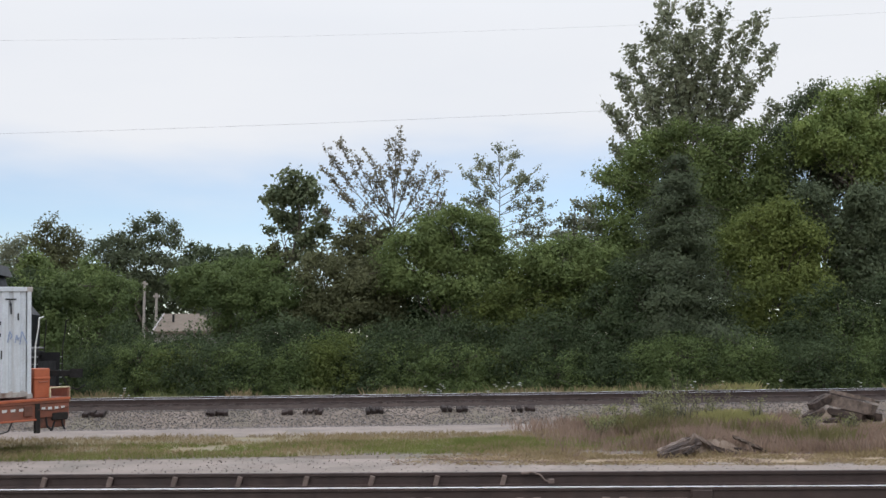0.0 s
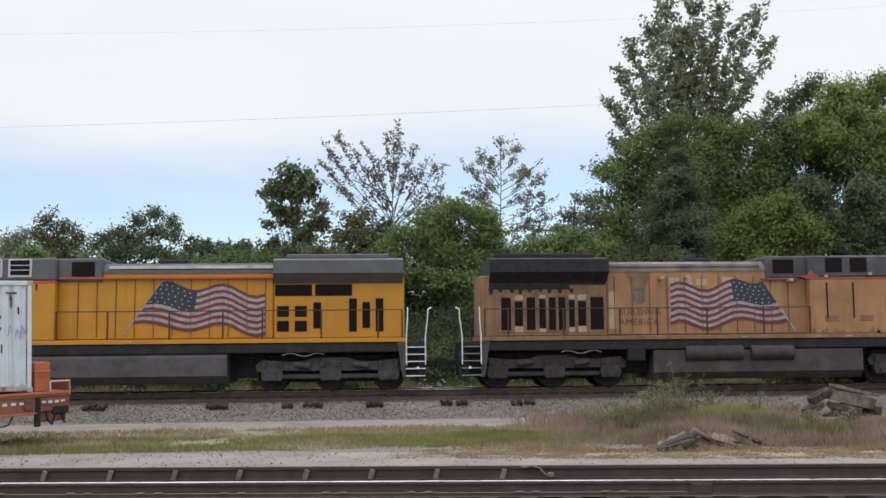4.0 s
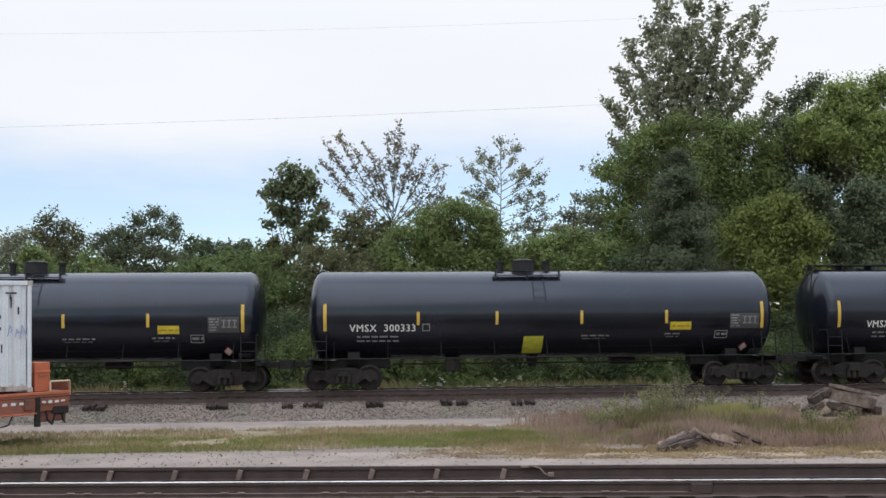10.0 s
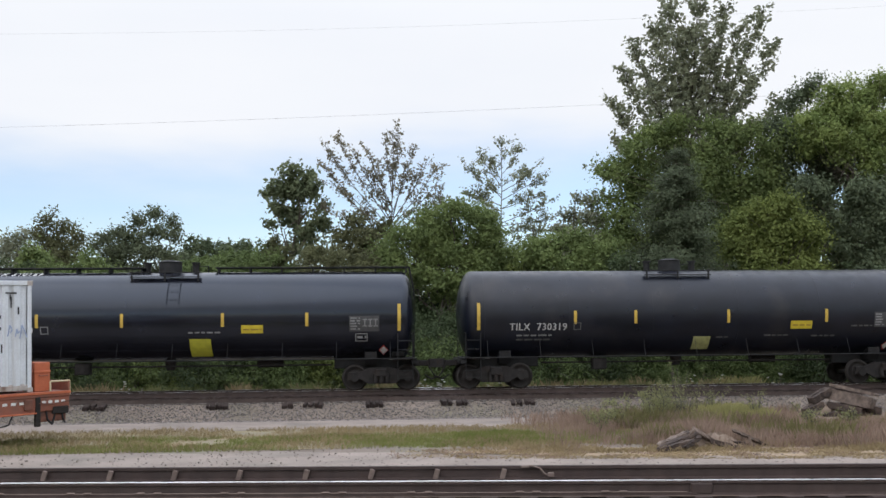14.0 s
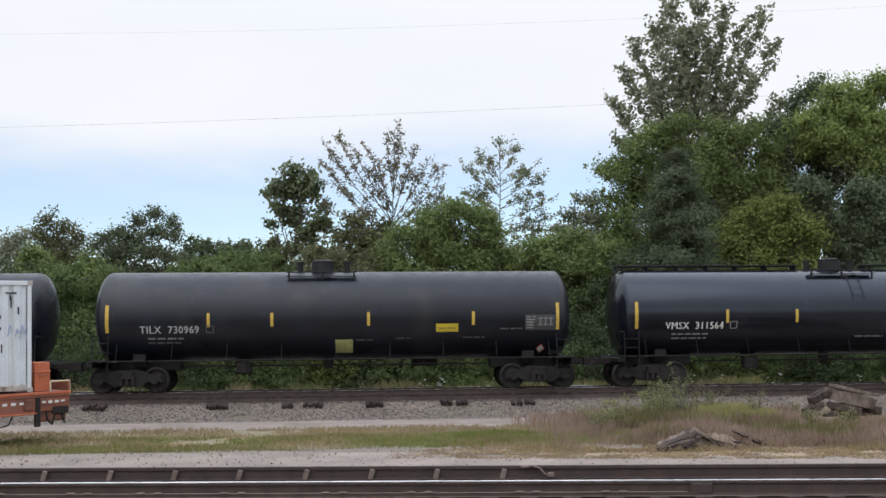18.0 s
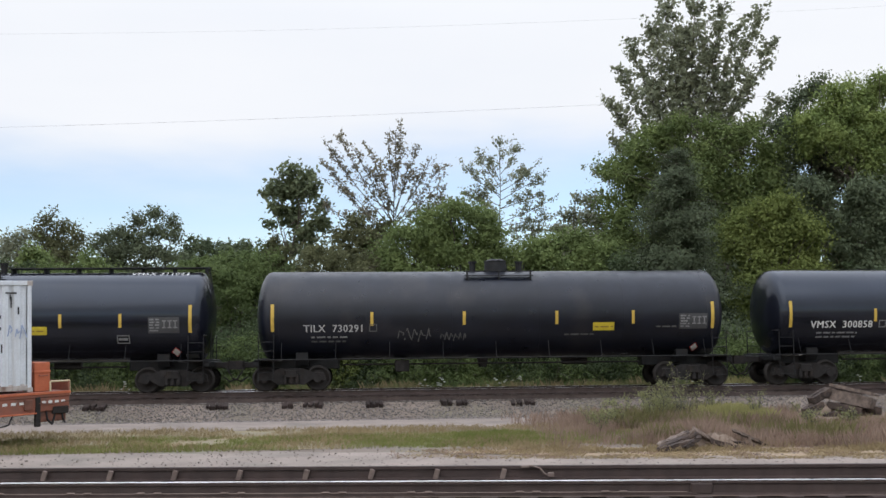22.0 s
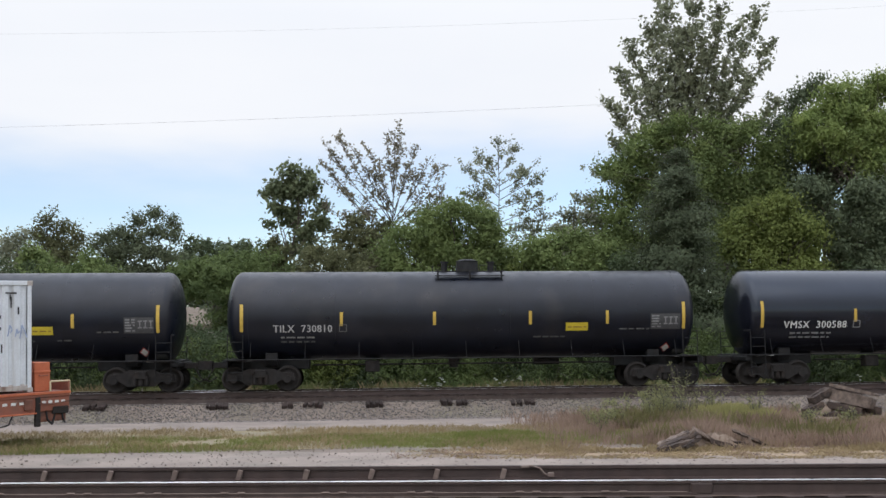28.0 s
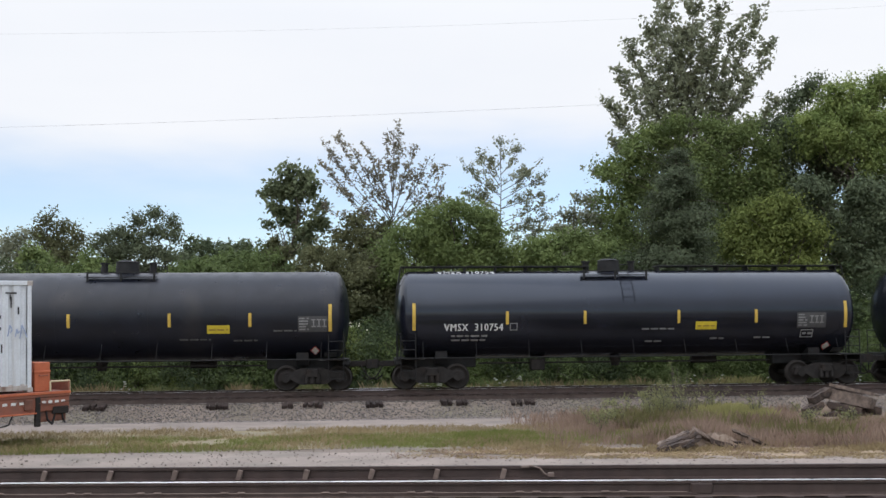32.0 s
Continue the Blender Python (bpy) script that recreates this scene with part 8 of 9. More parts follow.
tagged(bed.obj("ballast_bed", M_BALLAST), "dark ballast bed under the main line, tie-end shadow in its colour", "ballast", kind="structure")
bed = Geo().prism([(-2.6, -0.24), (-2.2, -0.2), (2.2, -0.2), (2.6, -0.24)], "x", -60, 60)
tagged(bed.obj("ballast_bed", M_BALLAST, at=NEAR), "dark oily ballast bed of the yard track", "ballast", kind="structure")


def shoulder(rng):
    y = rng.uniform(32.2, 34.25)
    z = 0.0 if y < 32.7 else min(0.47, (y - 32.7) / 1.2 * 0.45)
    return rng.uniform(-14, 23), y, z + 0.01


def crib(rng):
    return rng.uniform(-14, 23), rng.uniform(34.5, 37.3), 0.605


def near_bed(rng):
    x, y = rng.uniform(-9, 11), rng.choice([rng.uniform(-3.4, 1.6), rng.uniform(1.0, 3.2)])
    p = NEAR @ Vector((x, y, 0))
    return p.x, p.y, 0.51 if abs(y) < 2.2 else 0.51 - (abs(y) - 2.2) * 0.24


stones("ballast_stones", "grey crushed stone ballast on the track shoulder", 21000, 1, shoulder, 0.022, 0.055)
stones("ballast_stones", "crushed stone ballast between the rails, darkened like the bed", 9000, 2, crib, 0.03, 0.06, M_DARKSTONE)
stones("ballast_stones", "brown-grey ballast of the yard track", 9000, 3, near_bed, 0.02, 0.05, M_DARKSTONE)
stones("grit", "scattered grit and pebbles on the gravel", 3200, 4, lambda r: (r.uniform(-11, 13), 18.0 + 5.5 * r.random() ** 1.6, 0.036), 0.012, 0.035, M_GRIT)


def blades(name, label, count, seed, pick, h0, h1, wide, material, bend=0.35):
    """A stand of single tapering blades as one mass. pick gives a foot and a share of the height."""
    rng = np.random.default_rng(seed)
    p = np.array([pick(rng) for _ in range(count)])
    h = rng.uniform(h0, h1, count) * p[:, 3]
    a = rng.uniform(0, 6.28, count)
    side = np.stack([np.cos(a), np.sin(a) * 0.4, 0 * a], -1) * wide / 2
    lean = np.stack([rng.normal(size=count), rng.normal(size=count), np.zeros(count)], -1) * (h * bend)[:, None]
    up = np.stack([0 * h, 0 * h, h], -1)
    foot = p[:, :3]
    v = np.stack([foot - side, foot + side, foot + up * 0.6 + lean * 0.4 + side * 0.6, foot + up + lean], 1).reshape(-1, 3)
    me = bpy.data.meshes.new(name)
    me.vertices.add(4 * count)
    me.vertices.foreach_set("co", v.astype(np.float32).ravel())
    me.loops.add(4 * count)
    me.loops.foreach_set("vertex_index", np.arange(4 * count, dtype=np.int32))
    me.polygons.add(count)
    me.polygons.foreach_set("loop_start", np.arange(0, 4 * count, 4, dtype=np.int32))
    me.materials.append(material)
    me.update(calc_edges=True)
    return tagged(new(name, me), label, "grass", kind="stuff")


def patchy(x0, x1, y0, y1, z, seed, cut=0.0, freq=0.45, slope=0.0, lean=0.0):
    def pick(rng):
        for _ in range(12):
            x, y = rng.uniform(x0, x1), rng.uniform(y0, y1)
            if slope and rng.random() > (x - x0) / slope:
                x = rng.uniform(x0 + slope, x1)
            y += lean * (x - x0)
            d = noise.noise((x * freq, y * freq, seed)) + 0.5 * noise.noise((x * 1.9, y * 1.9, seed))
            if d > cut and not (13.2 < x < 16.2 and 29.4 < y < 31.4):
                break
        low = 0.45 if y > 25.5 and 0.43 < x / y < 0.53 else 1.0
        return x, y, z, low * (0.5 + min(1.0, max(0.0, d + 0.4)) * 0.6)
    return pick


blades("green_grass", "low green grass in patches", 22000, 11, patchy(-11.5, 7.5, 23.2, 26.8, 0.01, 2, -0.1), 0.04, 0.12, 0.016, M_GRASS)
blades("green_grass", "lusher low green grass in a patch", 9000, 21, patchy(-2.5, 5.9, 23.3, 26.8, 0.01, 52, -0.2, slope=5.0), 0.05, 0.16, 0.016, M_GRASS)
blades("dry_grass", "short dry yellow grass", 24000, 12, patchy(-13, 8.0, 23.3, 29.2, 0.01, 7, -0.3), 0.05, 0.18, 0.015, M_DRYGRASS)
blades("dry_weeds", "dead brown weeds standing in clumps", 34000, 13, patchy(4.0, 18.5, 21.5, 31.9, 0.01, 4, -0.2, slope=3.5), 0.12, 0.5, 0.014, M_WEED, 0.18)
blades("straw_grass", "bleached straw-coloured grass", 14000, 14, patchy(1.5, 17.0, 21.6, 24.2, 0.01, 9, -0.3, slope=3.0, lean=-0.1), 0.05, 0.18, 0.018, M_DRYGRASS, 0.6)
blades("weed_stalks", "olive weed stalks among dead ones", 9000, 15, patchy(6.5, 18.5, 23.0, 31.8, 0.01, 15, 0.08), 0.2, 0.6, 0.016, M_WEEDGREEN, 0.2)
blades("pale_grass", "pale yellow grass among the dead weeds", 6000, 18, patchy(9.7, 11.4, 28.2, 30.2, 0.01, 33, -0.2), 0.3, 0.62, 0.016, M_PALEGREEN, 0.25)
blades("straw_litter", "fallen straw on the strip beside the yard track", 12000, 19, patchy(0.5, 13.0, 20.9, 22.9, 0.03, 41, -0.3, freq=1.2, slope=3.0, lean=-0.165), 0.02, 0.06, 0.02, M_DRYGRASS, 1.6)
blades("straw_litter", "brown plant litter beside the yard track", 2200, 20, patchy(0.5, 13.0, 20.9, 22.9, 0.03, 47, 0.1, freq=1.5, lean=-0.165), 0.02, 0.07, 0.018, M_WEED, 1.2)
blades("verge_grass", "long yellow-green grass along the hedge", 16000, 16, patchy(-17, 26, 38.4, 42.0, 0.0, 6, 0.05), 0.35, 0.95, 0.026, M_VERGE, 0.25)
for x0, x1, seed in ((2.9, 5.3, 51), (13.8, 15.8, 52), (8.2, 9.2, 53), (-11.0, -9.6, 54)):
    blades("verge_tuft", "tall bright yellow-green tuft of verge grass", 900, seed, patchy(x0, x1, 38.7, 40.4, 0.0, seed, -0.5), 0.5, 1.0, 0.026, M_PALEGREEN, 0.3)
blades("verge_grass", "pale dry grass along the hedge", 5000, 17, patchy(-17, 26, 38.6, 41.0, 0.0, 26, 0.25), 0.4, 1.0, 0.025, M_DRYGRASS, 0.25)


def tall_weed(x, y, high, seed, group="tall weeds"):
    """A branching weed with narrow leaves and seed heads."""
    rng = np.random.default_rng(seed)
    root = thing("tall_weed", "tall spindly weed with small leaves and seed heads", "weed", pose(x, y, 0), group)
    wood, cs = Geo(), []
    for k in range(6):
        tip = np.array((rng.normal() * 0.25, rng.normal() * 0.2, high * rng.uniform(0.65, 1.0)))
        pts = limb(wood, (rng.normal() * 0.05, rng.normal() * 0.05, -0.05), tip, 0.012, 0.005, rng, 4, 0.05)
        for i in range(9):
            u = rng.uniform(0.25, 1.0)
            a = tip * u
            b = a + np.array((rng.normal() * 0.14, rng.normal() * 0.1, rng.uniform(0.02, 0.16)))
            wood.cyl(tuple(a), tuple(b), 0.005, 0.003, 4, False)
            m = 7 if high > 1.4 or x > 10 else 16
            cs.append(a + (b - a) * rng.random((m, 1)) + rng.normal(size=(m, 3)) * 0.05)
    part("stem", wood, M_TWIG, root)
    ob = new("foliage", leaf_mesh("foliage", np.concatenate(cs), 0.03, M_TALLWEED, rng))
    ob.parent = root
    return root


for i, (x, y, h) in enumerate(((9.3, 28.6, 1.75), (9.7, 29.3, 1.5), (8.9, 29.6, 1.3), (10.6, 29.8, 1.15), (8.3, 28.2, 0.9), (7.2, 27.5, 0.8), (11.6, 28.8, 0.9), (12.6, 27.4, 0.5), (13.9, 27.8, 0.4), (6.4, 26.2, 0.7), (8.75, 28.5, 1.05), (9.05, 28.9, 1.1), (8.5, 28.9, 0.95))):
    tall_weed(x - 0.45, y, h, 40 + i)


def flower_clump(x, y, seed):
    rng = np.random.default_rng(seed)
    root = thing("flower_clump", "white-flowered weed beside the hedge", "weed", pose(x, y, 0), "white flowers")
    stem = Geo()
    for k in range(5):
        p = (rng.normal() * 0.2, rng.normal() * 0.15, rng.uniform(0.6, 1.05))
        stem.cyl((p[0] * 0.3, p[1] * 0.3, -0.05), p, 0.008, 0.005, 4, False)
        part("flower_head", Geo().cyl((p[0], p[1], p[2] - 0.015), (p[0], p[1], p[2] + 0.015), 0.03, 0.07, 7), M_PETAL, root)
    part("stem", stem, M_BARK, root)


for i, (x, y) in enumerate(((2.2, 40.6), (3.0, 40.9), (2.7, 40.4), (5.0, 40.6), (5.5, 40.8), (6.0, 40.5), (6.3, 40.9), (13.2, 40.6), (14.4, 40.8), (16.6, 40.6), (20.0, 40.7), (-9.5, 40.7))):
    flower_clump(x, y, 70 + i)

# ---- rotten tie ends in the ballast, dumped timbers ----
for i, (x, w) in enumerate(((-8.65, 0.75), (-4.8, 0.7), (-2.55, 0.4), (-1.75, 0.62), (0.25, 0.55), (2.6, 0.34), (3.1, 0.36), (4.9, 0.36), (5.35, 0.36))):
    rng = random.Random(i)
    g = Geo()
    u = -w / 2
    while u < w / 2 - 0.04:
        v = min(w / 2, u + rng.uniform(0.08, 0.2))
        g.slab(u, v, -0.16 + rng.uniform(0, 0.08), 0.25, -0.2 + rng.uniform(0, 0.14), 0.03 + rng.uniform(-0.05, 0.03), 0.02)
        u = v + rng.choice((0.0, 0.012, 0.06))
    tagged(g.obj("tie_stub", M_TIE, at=pose(x, 33.6, 0.46, 14, rng.uniform(-4, 4), rng.uniform(-8, 8))), "rotten dark tie end half buried in ballast", "timber", "rotten tie ends")


def timber(name, label, at, l, w, h, seed, parent=None, wood=M_LOG):
    """A split old timber: a bar with worn, uneven faces and checks along its length."""
    rng, g, n = random.Random(seed), Geo(), 9
    sec = [(-w / 2, -h / 2), (-w / 6, -h / 2), (w / 2, -h / 2), (w / 2, h / 6), (w / 2, h / 2), (w / 8, h / 2), (w / 16, h / 2 - 0.03), (-w / 8, h / 2), (-w / 2, h / 2), (-w / 2, 0)]
    m, vs = len(sec), []
    for i in range(n):
        x = -l / 2 + l * i / (n - 1)
        k = 0.93 if i in (0, n - 1) else 1.0
        vs += [(x + rng.uniform(-0.03, 0.03), y * k + rng.uniform(-0.012, 0.012), z * k + rng.uniform(-0.012, 0.012)) for y, z in sec]
    g.add(vs, [(i * m + j, i * m + (j + 1) % m, (i + 1) * m + (j + 1) % m, (i + 1) * m + j) for i in range(n - 1) for j in range(m)] + [tuple(reversed(range(m))), tuple(range((n - 1) * m, n * m))])
    ob = g.obj(name, wood, parent, at=at)
    return tagged(ob, label, "timber" if not parent else "", "dumped old timbers" if not parent else "")


SMALL_HEAP = ((6.65, 22.0, 0.25, 0, -15, 24, 0.92, 0.17, 0.07),
              (6.67, 21.7, 0.23, 0, -14, 22, 0.98, 0.12, 0.09),
              (6.52, 21.5, 0.13, 0, -9, 20, 0.85, 0.24, 0.13),
              (6.89, 21.5, 0.21, 0, -24, 28, 0.5, 0.1, 0.08),
              (6.93, 21.8, 0.33, 0, -50, 10, 0.3, 0.07, 0.05),
              (7.41, 22.0, 0.21, -25, 30, -24, 0.86, 0.26, 0.07),
              (7.68, 21.8, 0.11, -10, 14, -14, 0.6, 0.22, 0.1),
              (8.34, 22.2, 0.24, -15, 23, -30, 0.66, 0.3, 0.05),
              (8.24, 22.1, 0.09, 0, 6, 0, 0.6, 0.2, 0.1),
              (8.27, 21.9, 0.12, 0, -84, 0, 0.26, 0.05, 0.04),
              (8.66, 22.3, 0.04, 0, 12, 20, 0.4, 0.16, 0.1))
BIG_HEAP = ((15.17, 31.1, 0.79, -6, 12, -42, 1.36, 0.62, 0.1),
            (15.01, 31.0, 0.53, -6, 12.5, -42, 1.28, 0.62, 0.34),
            (14.77, 30.9, 0.26, -4, 10, -40, 1.0, 0.5, 0.2),
            (15.66, 31.2, 0.14, 0, 4, -30, 0.7, 0.5, 0.3),
            (15.22, 30.7, 0.08, 0, 20, -10, 0.5, 0.2, 0.14),
            (14.14, 30.6, 0.08, 0, -10, 12, 0.5, 0.22, 0.14),
            (14.11, 31.2, 0.64, 0, -24, 16, 0.8, 0.34, 0.22),
            (13.79, 31.0, 0.27, 0, -16, 20, 0.7, 0.3, 0.2),
            (13.38, 30.7, 0.02, 0, -10, 8, 0.5, 0.22, 0.14))
for i, (x, y, z, rx, ry, rz, l, w, h) in enumerate(SMALL_HEAP):
    timber("old_timber", "grey split plank dumped in dry weeds" if h < 0.08 else "dark rotten timber dumped in dry weeds", pose(x, y, z, rx, ry, rz), l, w, h, 100 + i, wood=M_LOG if h < 0.08 else M_LOGDARK)
for i, (x, y, z, rx, ry, rz, l, w, h) in enumerate(BIG_HEAP):
    timber("old_timber", "heavy broken timber in a heap by the ballast", pose(x, y, z, rx, ry, rz), l, w, h, 200 + i, wood=M_LOG if i in (0, 1) else M_LOGDARK)
for i, (x, y, r, h) in enumerate(((7.62, 22.25, 0.75, 0.3), (14.0, 31.2, 0.75, 0.42), (14.95, 31.25, 0.8, 0.4))):
    rng, g, n = random.Random(60 + i), Geo(), 18
    rings = [[(q * math.cos(6.283 * k / n) * r * rng.uniform(0.85, 1.15), q * math.sin(6.283 * k / n) * r * 0.6 * rng.uniform(0.85, 1.15), z * h * rng.uniform(0.8, 1.2) - 0.02) for k in range(n)] for q, z in ((1.0, 0.0), (0.7, 0.5), (0.4, 0.85), (0.12, 1.0))]
    g.add([p for ring in rings for p in ring], [(k * n + j, k * n + (j + 1) % n, (k + 1) * n + (j + 1) % n, (k + 1) * n + j) for k in range(3) for j in range(n)] + [tuple(range(3 * n, 4 * n))])
    tagged(g.obj("soil_mound", M_WEEDBED, at=pose(x, y, 0.02)), "low brown mound of soil and rotten wood", "mound", "mounds under the timbers")

# ---- parked flat wagon with container ----
M_CONT = mat("white_container_paint", (0.60, 0.63, 0.66), 0.6, var=0.08, scale=1.5, bump=0.05, grain=30, stain=(0.44, 0.44, 0.44), amount=0.3, stain_scale=1.2, streak=True)
M_CONTRUST = mat("rusty_container_edge", (0.40, 0.36, 0.33), 0.75, var=0.3, scale=5, bump=0.2, grain=40, stain=(0.13, 0.07, 0.045), amount=0.55, stain_scale=4)
M_ORANGE = mat("orange_steel_paint", (0.44, 0.11, 0.045), 0.6, var=0.12, scale=3, bump=0.05, grain=30, stain=(0.25, 0.06, 0.03), amount=0.35, stain_scale=3)
M_WAGON = mat("faded_orange_wagon_paint", (0.25, 0.085, 0.052), 0.75, var=0.2, scale=2, bump=0.1, grain=30, stain=(0.11, 0.06, 0.045), amount=0.5, stain_scale=2.0)
M_WAGONRUST = mat("rust_brown_wagon_steel", (0.14, 0.055, 0.036), 0.8, var=0.3, scale=4, bump=0.2, grain=30, stain=(0.06, 0.035, 0.028), amount=0.5, stain_scale=3)
M_BLUESPRAY = mat("faint_blue_spray", (0.30, 0.36, 0.50), 0.7, var=0.2, scale=6, bump=0.0, grain=30)
M_PALEEDGE = mat("pale_yellow_edge", (0.50, 0.42, 0.27), 0.7, var=0.2, scale=6, bump=0.05, grain=30)
WAGON = pose(-7.87, 25.06, 0.02, 0, -1.6, 42)
wagon = thing("flat_wagon", "faded orange flat wagon parked with a white container", "wagon", WAGON)
part("deck", Geo().slab(-8.0, 0.95, 0.0, 2.6, 1.13, 1.27, 0.015), M_WAGON, wagon)
part("side_sill", Geo().slab(-8.0, 0.1, 0.02, 0.14, 0.78, 1.13, 0.01), M_WAGON, wagon)
part("side_sill", Geo().slab(-8.0, 0.85, 2.46, 2.58, 0.78, 1.13, 0.01), M_WAGON, wagon)
part("end_sill", Geo().slab(0.1, 0.93, 0.02, 2.58, 0.8, 1.13, 0.02), M_WAGON, wagon)
part("end_bracket", Geo().slab(0.2, 0.86, 0.06, 0.2, 0.55, 0.8, 0.02), M_WAGONRUST, wagon)
part("uncoupling_bar", Geo().tube([(0.15, -0.02, 1.0), (0.5, -0.04, 0.96), (0.9, -0.02, 1.02)], 0.014), M_WAGONRUST, wagon)
part("stake_pocket", Geo().slab(-0.2, 0.0, -0.03, 0.03, 0.86, 1.1, 0.01), M_WAGONRUST, wagon)
for k in range(33):
    part("reflector", Geo().box(-6.5 + 0.2 * k, -6.5 + 0.2 * k + 0.11, 0.008, 0.02, 0.99, 1.05), M_WHITE, wagon)
for k in range(4):
    part("reflector", Geo().box(0.24 + 0.16 * k, 0.33 + 0.16 * k, 0.008, 0.02, 0.99, 1.05), M_WHITE, wagon)
part("sill_lip", Geo().slab(-8.0, 0.1, -0.03, 0.02, 0.75, 0.79, 0.008), M_ORANGE, wagon)
part("deck_edge", Geo().slab(-8.0, 0.95, -0.02, 0.01, 1.2, 1.26, 0.006), M_ORANGE, wagon)
part("end_rail", Geo().tube([(0.45, 0.02, 1.27), (0.45, 0.02, 1.5), (0.93, 0.02, 1.5), (0.93, 0.02, 1.15)], 0.022), M_PALEEDGE, wagon)
part("end_board", Geo().slab(0.88, 0.94, 0.0, 2.6, 1.27, 1.5, 0.01), M_WAGON, wagon)
part("stake", Geo().slab(0.08, 0.2, -0.01, 0.1, 0.45, 1.15, 0.01), M_GRIME, wagon)
part("hose", Geo().tube([(0.35, 0.05, 0.9), (0.38, 0.03, 0.6), (0.5, 0.03, 0.48), (0.58, 0.06, 0.7)], 0.022), M_SOOT, wagon)
part("hose", Geo().tube([(0.75, 0.05, 0.9), (0.76, 0.03, 0.62), (0.82, 0.04, 0.5)], 0.022), M_SOOT, wagon)
part("hose", Geo().tube([(-0.4, 0.05, 0.85), (-0.55, 0.03, 0.55), (-0.8, 0.03, 0.5), (-1.0, 0.05, 0.8)], 0.018), M_SOOT, wagon)
part("pocket", Geo().slab(0.5, 0.9, -0.01, 0.1, 0.72, 0.9, 0.02), M_GRIME, wagon)
for x in (-5.4, -3.6):
    for y in (0.5, 2.1):
        part("wheel", Geo().cyl((x, y - 0.07, 0.44), (x, y + 0.07, 0.44), 0.42, n=24), M_WHEEL, wagon)
    part("axle", Geo().cyl((x, 0.45, 0.44), (x, 2.15, 0.44), 0.08, n=10), M_GRIME, wagon)
part("truck_frame", Geo().slab(-5.8, -3.2, 0.25, 0.4, 0.36, 0.8, 0.04).slab(-5.8, -3.2, 2.2, 2.35, 0.36, 0.8, 0.04), M_GRIME, wagon)
sid = thing("siding_track", "short buried siding under the parked wagon", "railway track", WAGON, kind="structure")
for y in (0.55, 2.05):
    part("rail", rail_geo(8.4, -8.3), M_RAIL, sid, at=pose(0, y, 0.03))

cont = thing("shipping_container", "white corrugated container with rust and blue scrawl", "container", WAGON @ pose(0, 0.05, 1.275))
h, l = 2.64, 6.06
g, x, prof = Geo(), -l + 0.12, []
while x < -0.12:
    prof += [(x, 0.01), (x + 0.07, 0.01), (x + 0.105, 0.05), (x + 0.175, 0.05), (x + 0.21, 0.01)]
    x += 0.28
prof = [p for p in prof if p[0] < -0.1]
nn = len(prof)
g.add([(px, py, z) for z in (0.16, h - 0.1) for px, py in prof], [(i, i + 1, nn + i + 1, nn + i) for i in range(nn - 1)])
part("side_wall", g, M_CONT, cont)
part("side_wall", Geo().slab(-l, 0, 2.36, 2.42, 0.1, h - 0.05, 0.01), M_CONT, cont)
part("end_wall", Geo().slab(-0.06, 0, 0.02, 2.42, 0.1, h - 0.05, 0.01), M_CONT, cont)
part("end_wall", Geo().slab(-l, -l + 0.06, 0.02, 2.42, 0.1, h - 0.05, 0.01), M_CONT, cont)
part("roof", Geo().slab(-l, 0, 0.0, 2.44, h - 0.06, h, 0.01), M_CONT, cont)
part("floor", Geo().slab(-l, 0, 0.03, 2.4, 0.1, 0.2, 0.01), M_CONTRUST, cont)
part("top_rail", Geo().slab(-l, 0, -0.01, 0.06, h - 0.11, h, 0.01), M_CONT, cont)
part("bottom_rail", Geo().slab(-l, 0, -0.01, 0.06, 0.05, 0.17, 0.01), M_CONTRUST, cont)
for a in (-l, -0.1):
    part("corner_post", Geo().slab(a, a + 0.1, -0.015, 0.09, 0.1, h, 0.012), M_CONT, cont)
    for z in (0.0, h - 0.12):
        part("corner_casting", Geo().slab(a - 0.01 if a > -1 else a - 0.01, a + 0.13, -0.02, 0.16, z, z + 0.12, 0.012), M_CONTRUST, cont)
for x, z, w, hh in ((-0.62, 2.33, 0.26, 0.035), (-0.5, 2.0, 0.03, 0.26), (-0.33, 1.85, 0.035, 0.17), (-0.75, 1.75, 0.03, 0.08), (-0.75, 1.48, 0.03, 0.07), (-0.72, 0.95, 0.03, 0.2), (-0.52, 2.2, 0.02, 0.12)):
    part("rust_mark", Geo().box(x, x + w, 0.0, 0.009, z, z + hh), M_SOOT, cont)
part("blue_scrawl", scribble(lambda x, z: (x, 0.002, z), -0.6, -0.12, 1.25, 1.6, 5, 0.03, 3), M_BLUESPRAY, cont)
box = thing("orange_bin", "orange steel locker standing on the wagon deck", "locker", WAGON @ pose(0.1, 0.1, 1.27))
part("body", Geo().slab(0.0, 0.38, 0.0, 0.7, 0.0, 0.7, 0.015), M_ORANGE, box)
part("lid", Geo().slab(-0.01, 0.39, -0.02, 0.71, 0.44, 0.50, 0.012), M_ORANGE, box)
part("handle", Geo().tube([(0.1, -0.02, 0.4), (0.1, -0.05, 0.38), (0.3, -0.05, 0.38), (0.3, -0.02, 0.4)], 0.012), M_WAGON, box)

# ---- fittings of the yard track ----
# Dusty steel of the anchors; also the paint for two edge highlights below.
M_DUSTGLINT = mat("dusty_steel_with_edge_glint", (0.17, 0.125, 0.105), 0.85, var=0.2, scale=6, bump=0.2, grain=40)
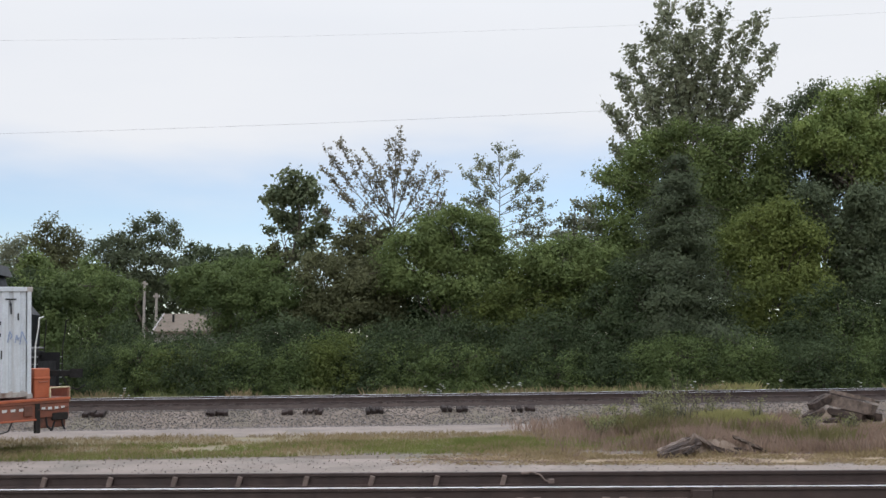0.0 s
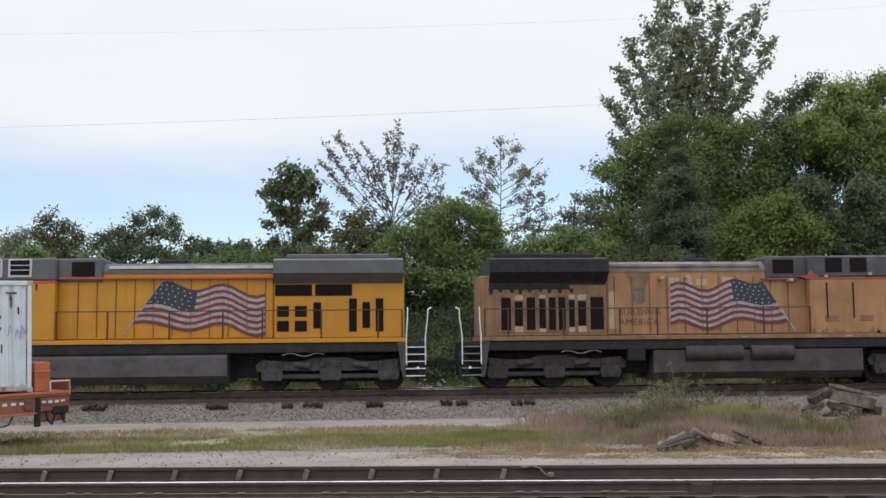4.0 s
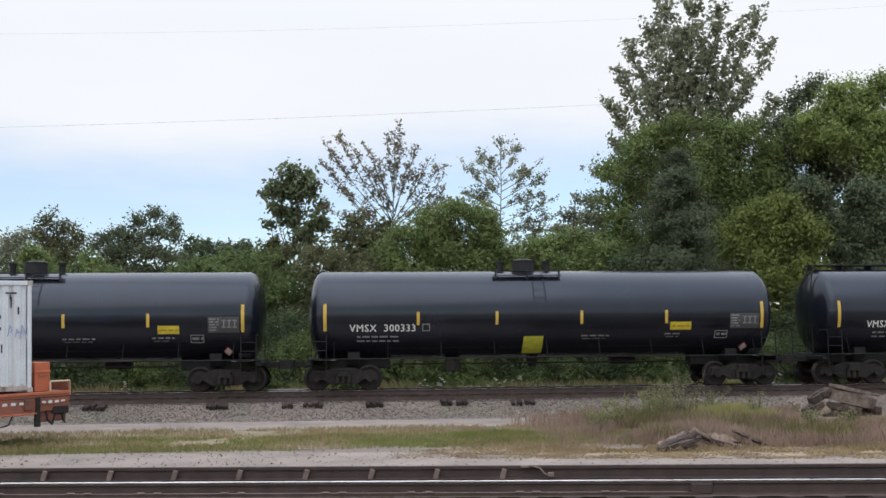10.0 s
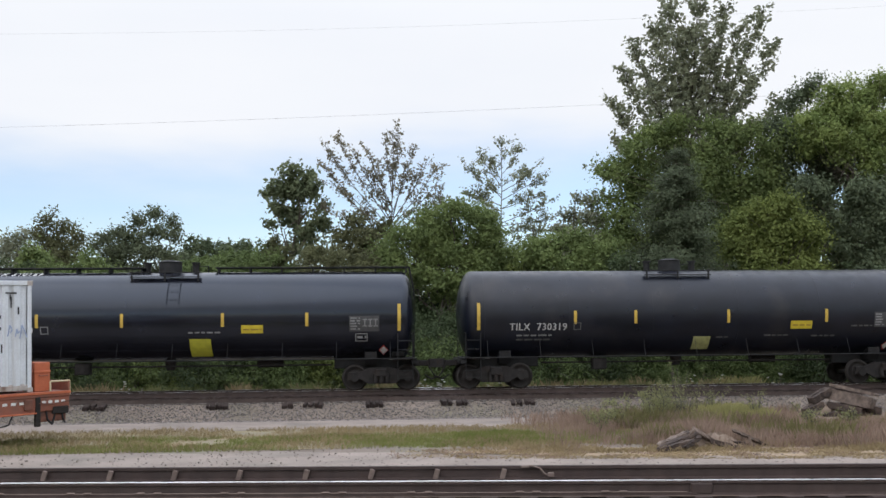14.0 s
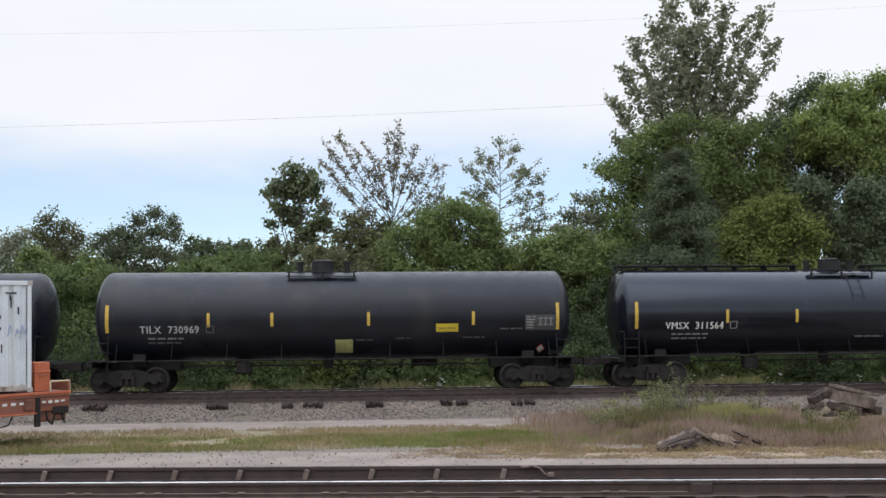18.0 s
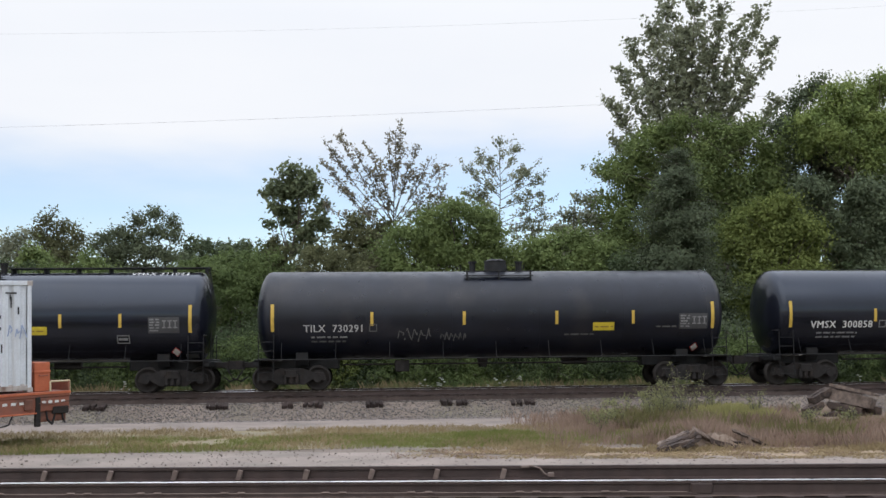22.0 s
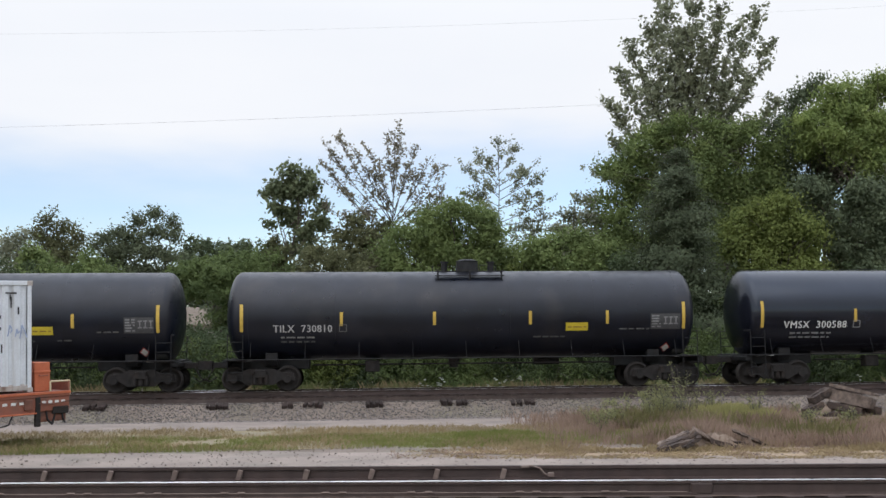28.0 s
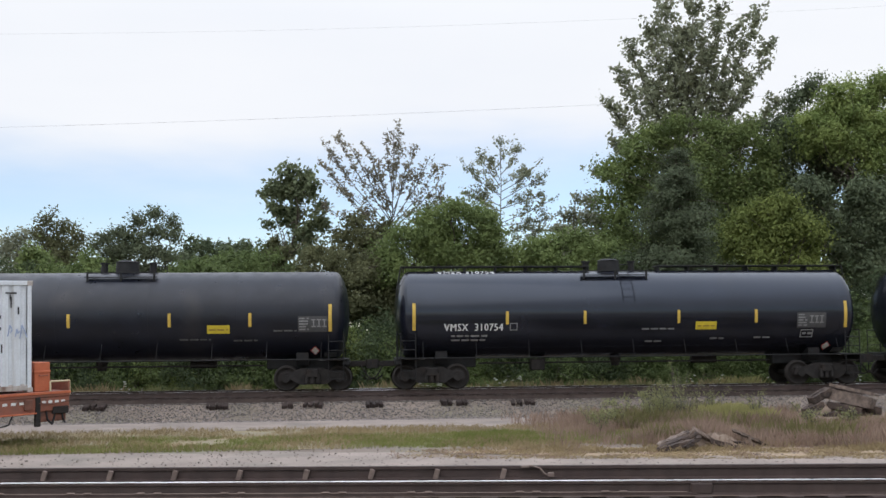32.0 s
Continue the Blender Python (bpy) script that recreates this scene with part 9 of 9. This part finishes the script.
for x in (-5.31, -4.41, -3.52, -2.65, -1.78, -0.89, -0.02, 0.84, 1.72):
    part("rail_anchor", Geo().slab(-0.034, 0.034, -0.07, -0.03, -0.085, 0.065, 0.008, pose(x, 0, -0.1, 0, 16, 0)), M_DUSTGLINT, near_track, at=pose(0, 0.75, 0))
part("bond_wire", Geo().tube([(1.98, 0.7, -0.005), (2.1, 0.68, 0.0), (2.2, 0.66, -0.03), (2.26, 0.65, -0.1), (2.34, 0.64, -0.12)], 0.013), M_DUSTGLINT, near_track)
part("wire_clip", Geo().slab(1.95, 2.06, 0.66, 0.72, -0.03, 0.006, 0.01).slab(2.3, 2.38, 0.62, 0.68, -0.14, -0.08, 0.01), M_DUSTGLINT, near_track)
BAR_END = 4.1
part("web_bar", Geo().prism([(-60, -0.135), (BAR_END - 0.28, -0.135), (BAR_END, -0.18), (-60, -0.18)], "y", -0.822, -0.775), M_RAIL, near_track, "long flat steel bar along the rail web")
# Pale slab paints the light on the bar's top edge.
part("bar_edge", Geo().slab(-60, BAR_END - 0.29, -0.826, -0.800, -0.136, -0.126, 0.003), M_DUSTGLINT, near_track, "pale strip, a painted highlight along the bar")
# Pale slab paints the rail foot's edge as it catches the sky.
part("foot_edge", Geo().slab(-60, 60, -0.824, -0.812, -0.184, -0.170, 0.003), M_DUSTGLINT, near_track, "pale strip, a painted highlight along the rail foot")
part("joint_block", Geo().slab(BAR_END - 0.24, BAR_END + 0.02, -0.80, -0.755, -0.17, -0.03, 0.02), M_RAIL, near_track)
rng = random.Random(12)
for k in range(9):
    x = -5.6 + 1.05 * k + rng.uniform(-0.2, 0.2)
    for dx in (0.0, 0.2):
        part("spike", Geo().slab(x + dx - 0.05, x + dx + 0.05, -0.84, -0.80, -0.135, -0.112, 0.01), M_DUSTGLINT, near_track)

# ---- house, poles and wires behind the hedge ----
M_ROOF = mat("tan_shingle_roof", (0.16, 0.125, 0.095), 0.9, var=0.15, scale=2, bump=0.4, grain=12)
M_SIDING = mat("white_siding", (0.34, 0.32, 0.30), 0.7, var=0.06, scale=2, bump=0.1, grain=20)
house = thing("house", "low house with a tan shingle roof behind the hedge", "house", pose(-14.2, 83.5, 0.2))
part("wall", Geo().box(-2.1, 3.2, -2.2, 5.5, -0.4, 3.9), M_SIDING, house)
part("roof", Geo().prism([(-2.7, 3.75), (1.7, 5.25), (6.1, 3.75), (6.1, 3.9), (1.7, 5.42), (-2.7, 3.9)], "x", -2.3, 3.5), M_ROOF, house)
part("roof_vent", Geo().cyl((-1.2, -0.4, 4.6), (-1.2, -0.4, 5.3), 0.09, n=10), M_SOOT, house)
part("gable_trim", Geo().prism([(-2.7, 3.7), (1.7, 5.2), (1.7, 5.45), (-2.7, 3.95)], "x", -2.42, -2.3), M_SIDING, house)
M_POLE = mat("weathered_pole", (0.30, 0.27, 0.24), 0.9, var=0.2, scale=3, bump=0.3, grain=20)
for x, y, h in ((-18.42, 86.4, 8.4), (-16.82, 83.4, 7.2)):
    p = thing("utility_pole", "grey wooden utility pole among trees", "pole", pose(x, y, 0), "utility poles")
    part("shaft", Geo().cyl((0, 0, -0.5), (0, 0, h), 0.13, 0.1, 10), M_POLE, p)
    part("cap", Geo().slab(-0.25, 0.25, -0.12, 0.12, h - 0.35, h - 0.15, 0.02), M_POLE, p)
M_WIRE = mat("grey_power_wire", (0.45, 0.46, 0.48), 0.6, var=0.05, scale=3, bump=0.0, grain=30)
for label, (x0, y0, z0), (x1, y1, z1), sag in (("thin grey power line crossing the sky", (-26.82, 75.97, 18.55), (17.66, 72.5, 19.81), 0.12), ("fine high power line crossing the sky", (-25.73, 72.27, 24.44), (36.54, 67.45, 25.81), 0.42)):
    pts = []
    for k in range(-24, 49):
        u = k / 24
        pts.append((x0 + (x1 - x0) * u, y0 + (y1 - y0) * u, z0 + (z1 - z0) * u - sag * 4 * u * (1 - u)))
    tagged(Geo().tube(pts, 0.009 if sag < 0.3 else 0.005, 5).obj("power_line", M_WIRE), label, "power line", kind="structure")



def motions():
    """The train rolls by at about 14.6 m/s, gaining a little; one short hitch at 23 s."""
    times = sorted({k * 0.5 for k in range(65)} | {22.0 + k * 0.1 for k in range(21)})

    def gone(t):
        return 14.57 * t + 5.67e-5 * t ** 3 - 0.43 * min(1.0, max(0.0, (t - 22.9) / 0.1))
    for car, x0 in TRAIN:
        walk(car, [(t, pose(x0 + gone(t), MAIN_Y, RAIL_Z)) for t in times])
        for w in car.children:
            if w.name.startswith("wheelset"):
                x, r = w.location.x, w.location.z
                a, b = max(0.0, (-16 - x0 - x) / 14.6), min(32.0, (21 - x0 - x) / 14.6)
                ts = sorted({0.0, 32.0} | {k / 30 for k in range(int(a * 30), int(b * 30) + 1) if 0 <= k <= 960})
                walk(w, [(t, pose(x, 0, r, 0, math.degrees(gone(min(b, max(a, t))) / r), 0)) for t in ts])
    for ob, phase in SWAY:
        home = ob.matrix_basis.copy()
        walk(ob, [(t * 0.8, home @ pose(0, 0, 0, 0.25 * math.sin(t * 1.1 + phase), 0.35 * math.sin(t * 0.9 + phase * 2) + 0.2 * math.sin(t * 2.3), 0)) for t in range(41)])


motions()
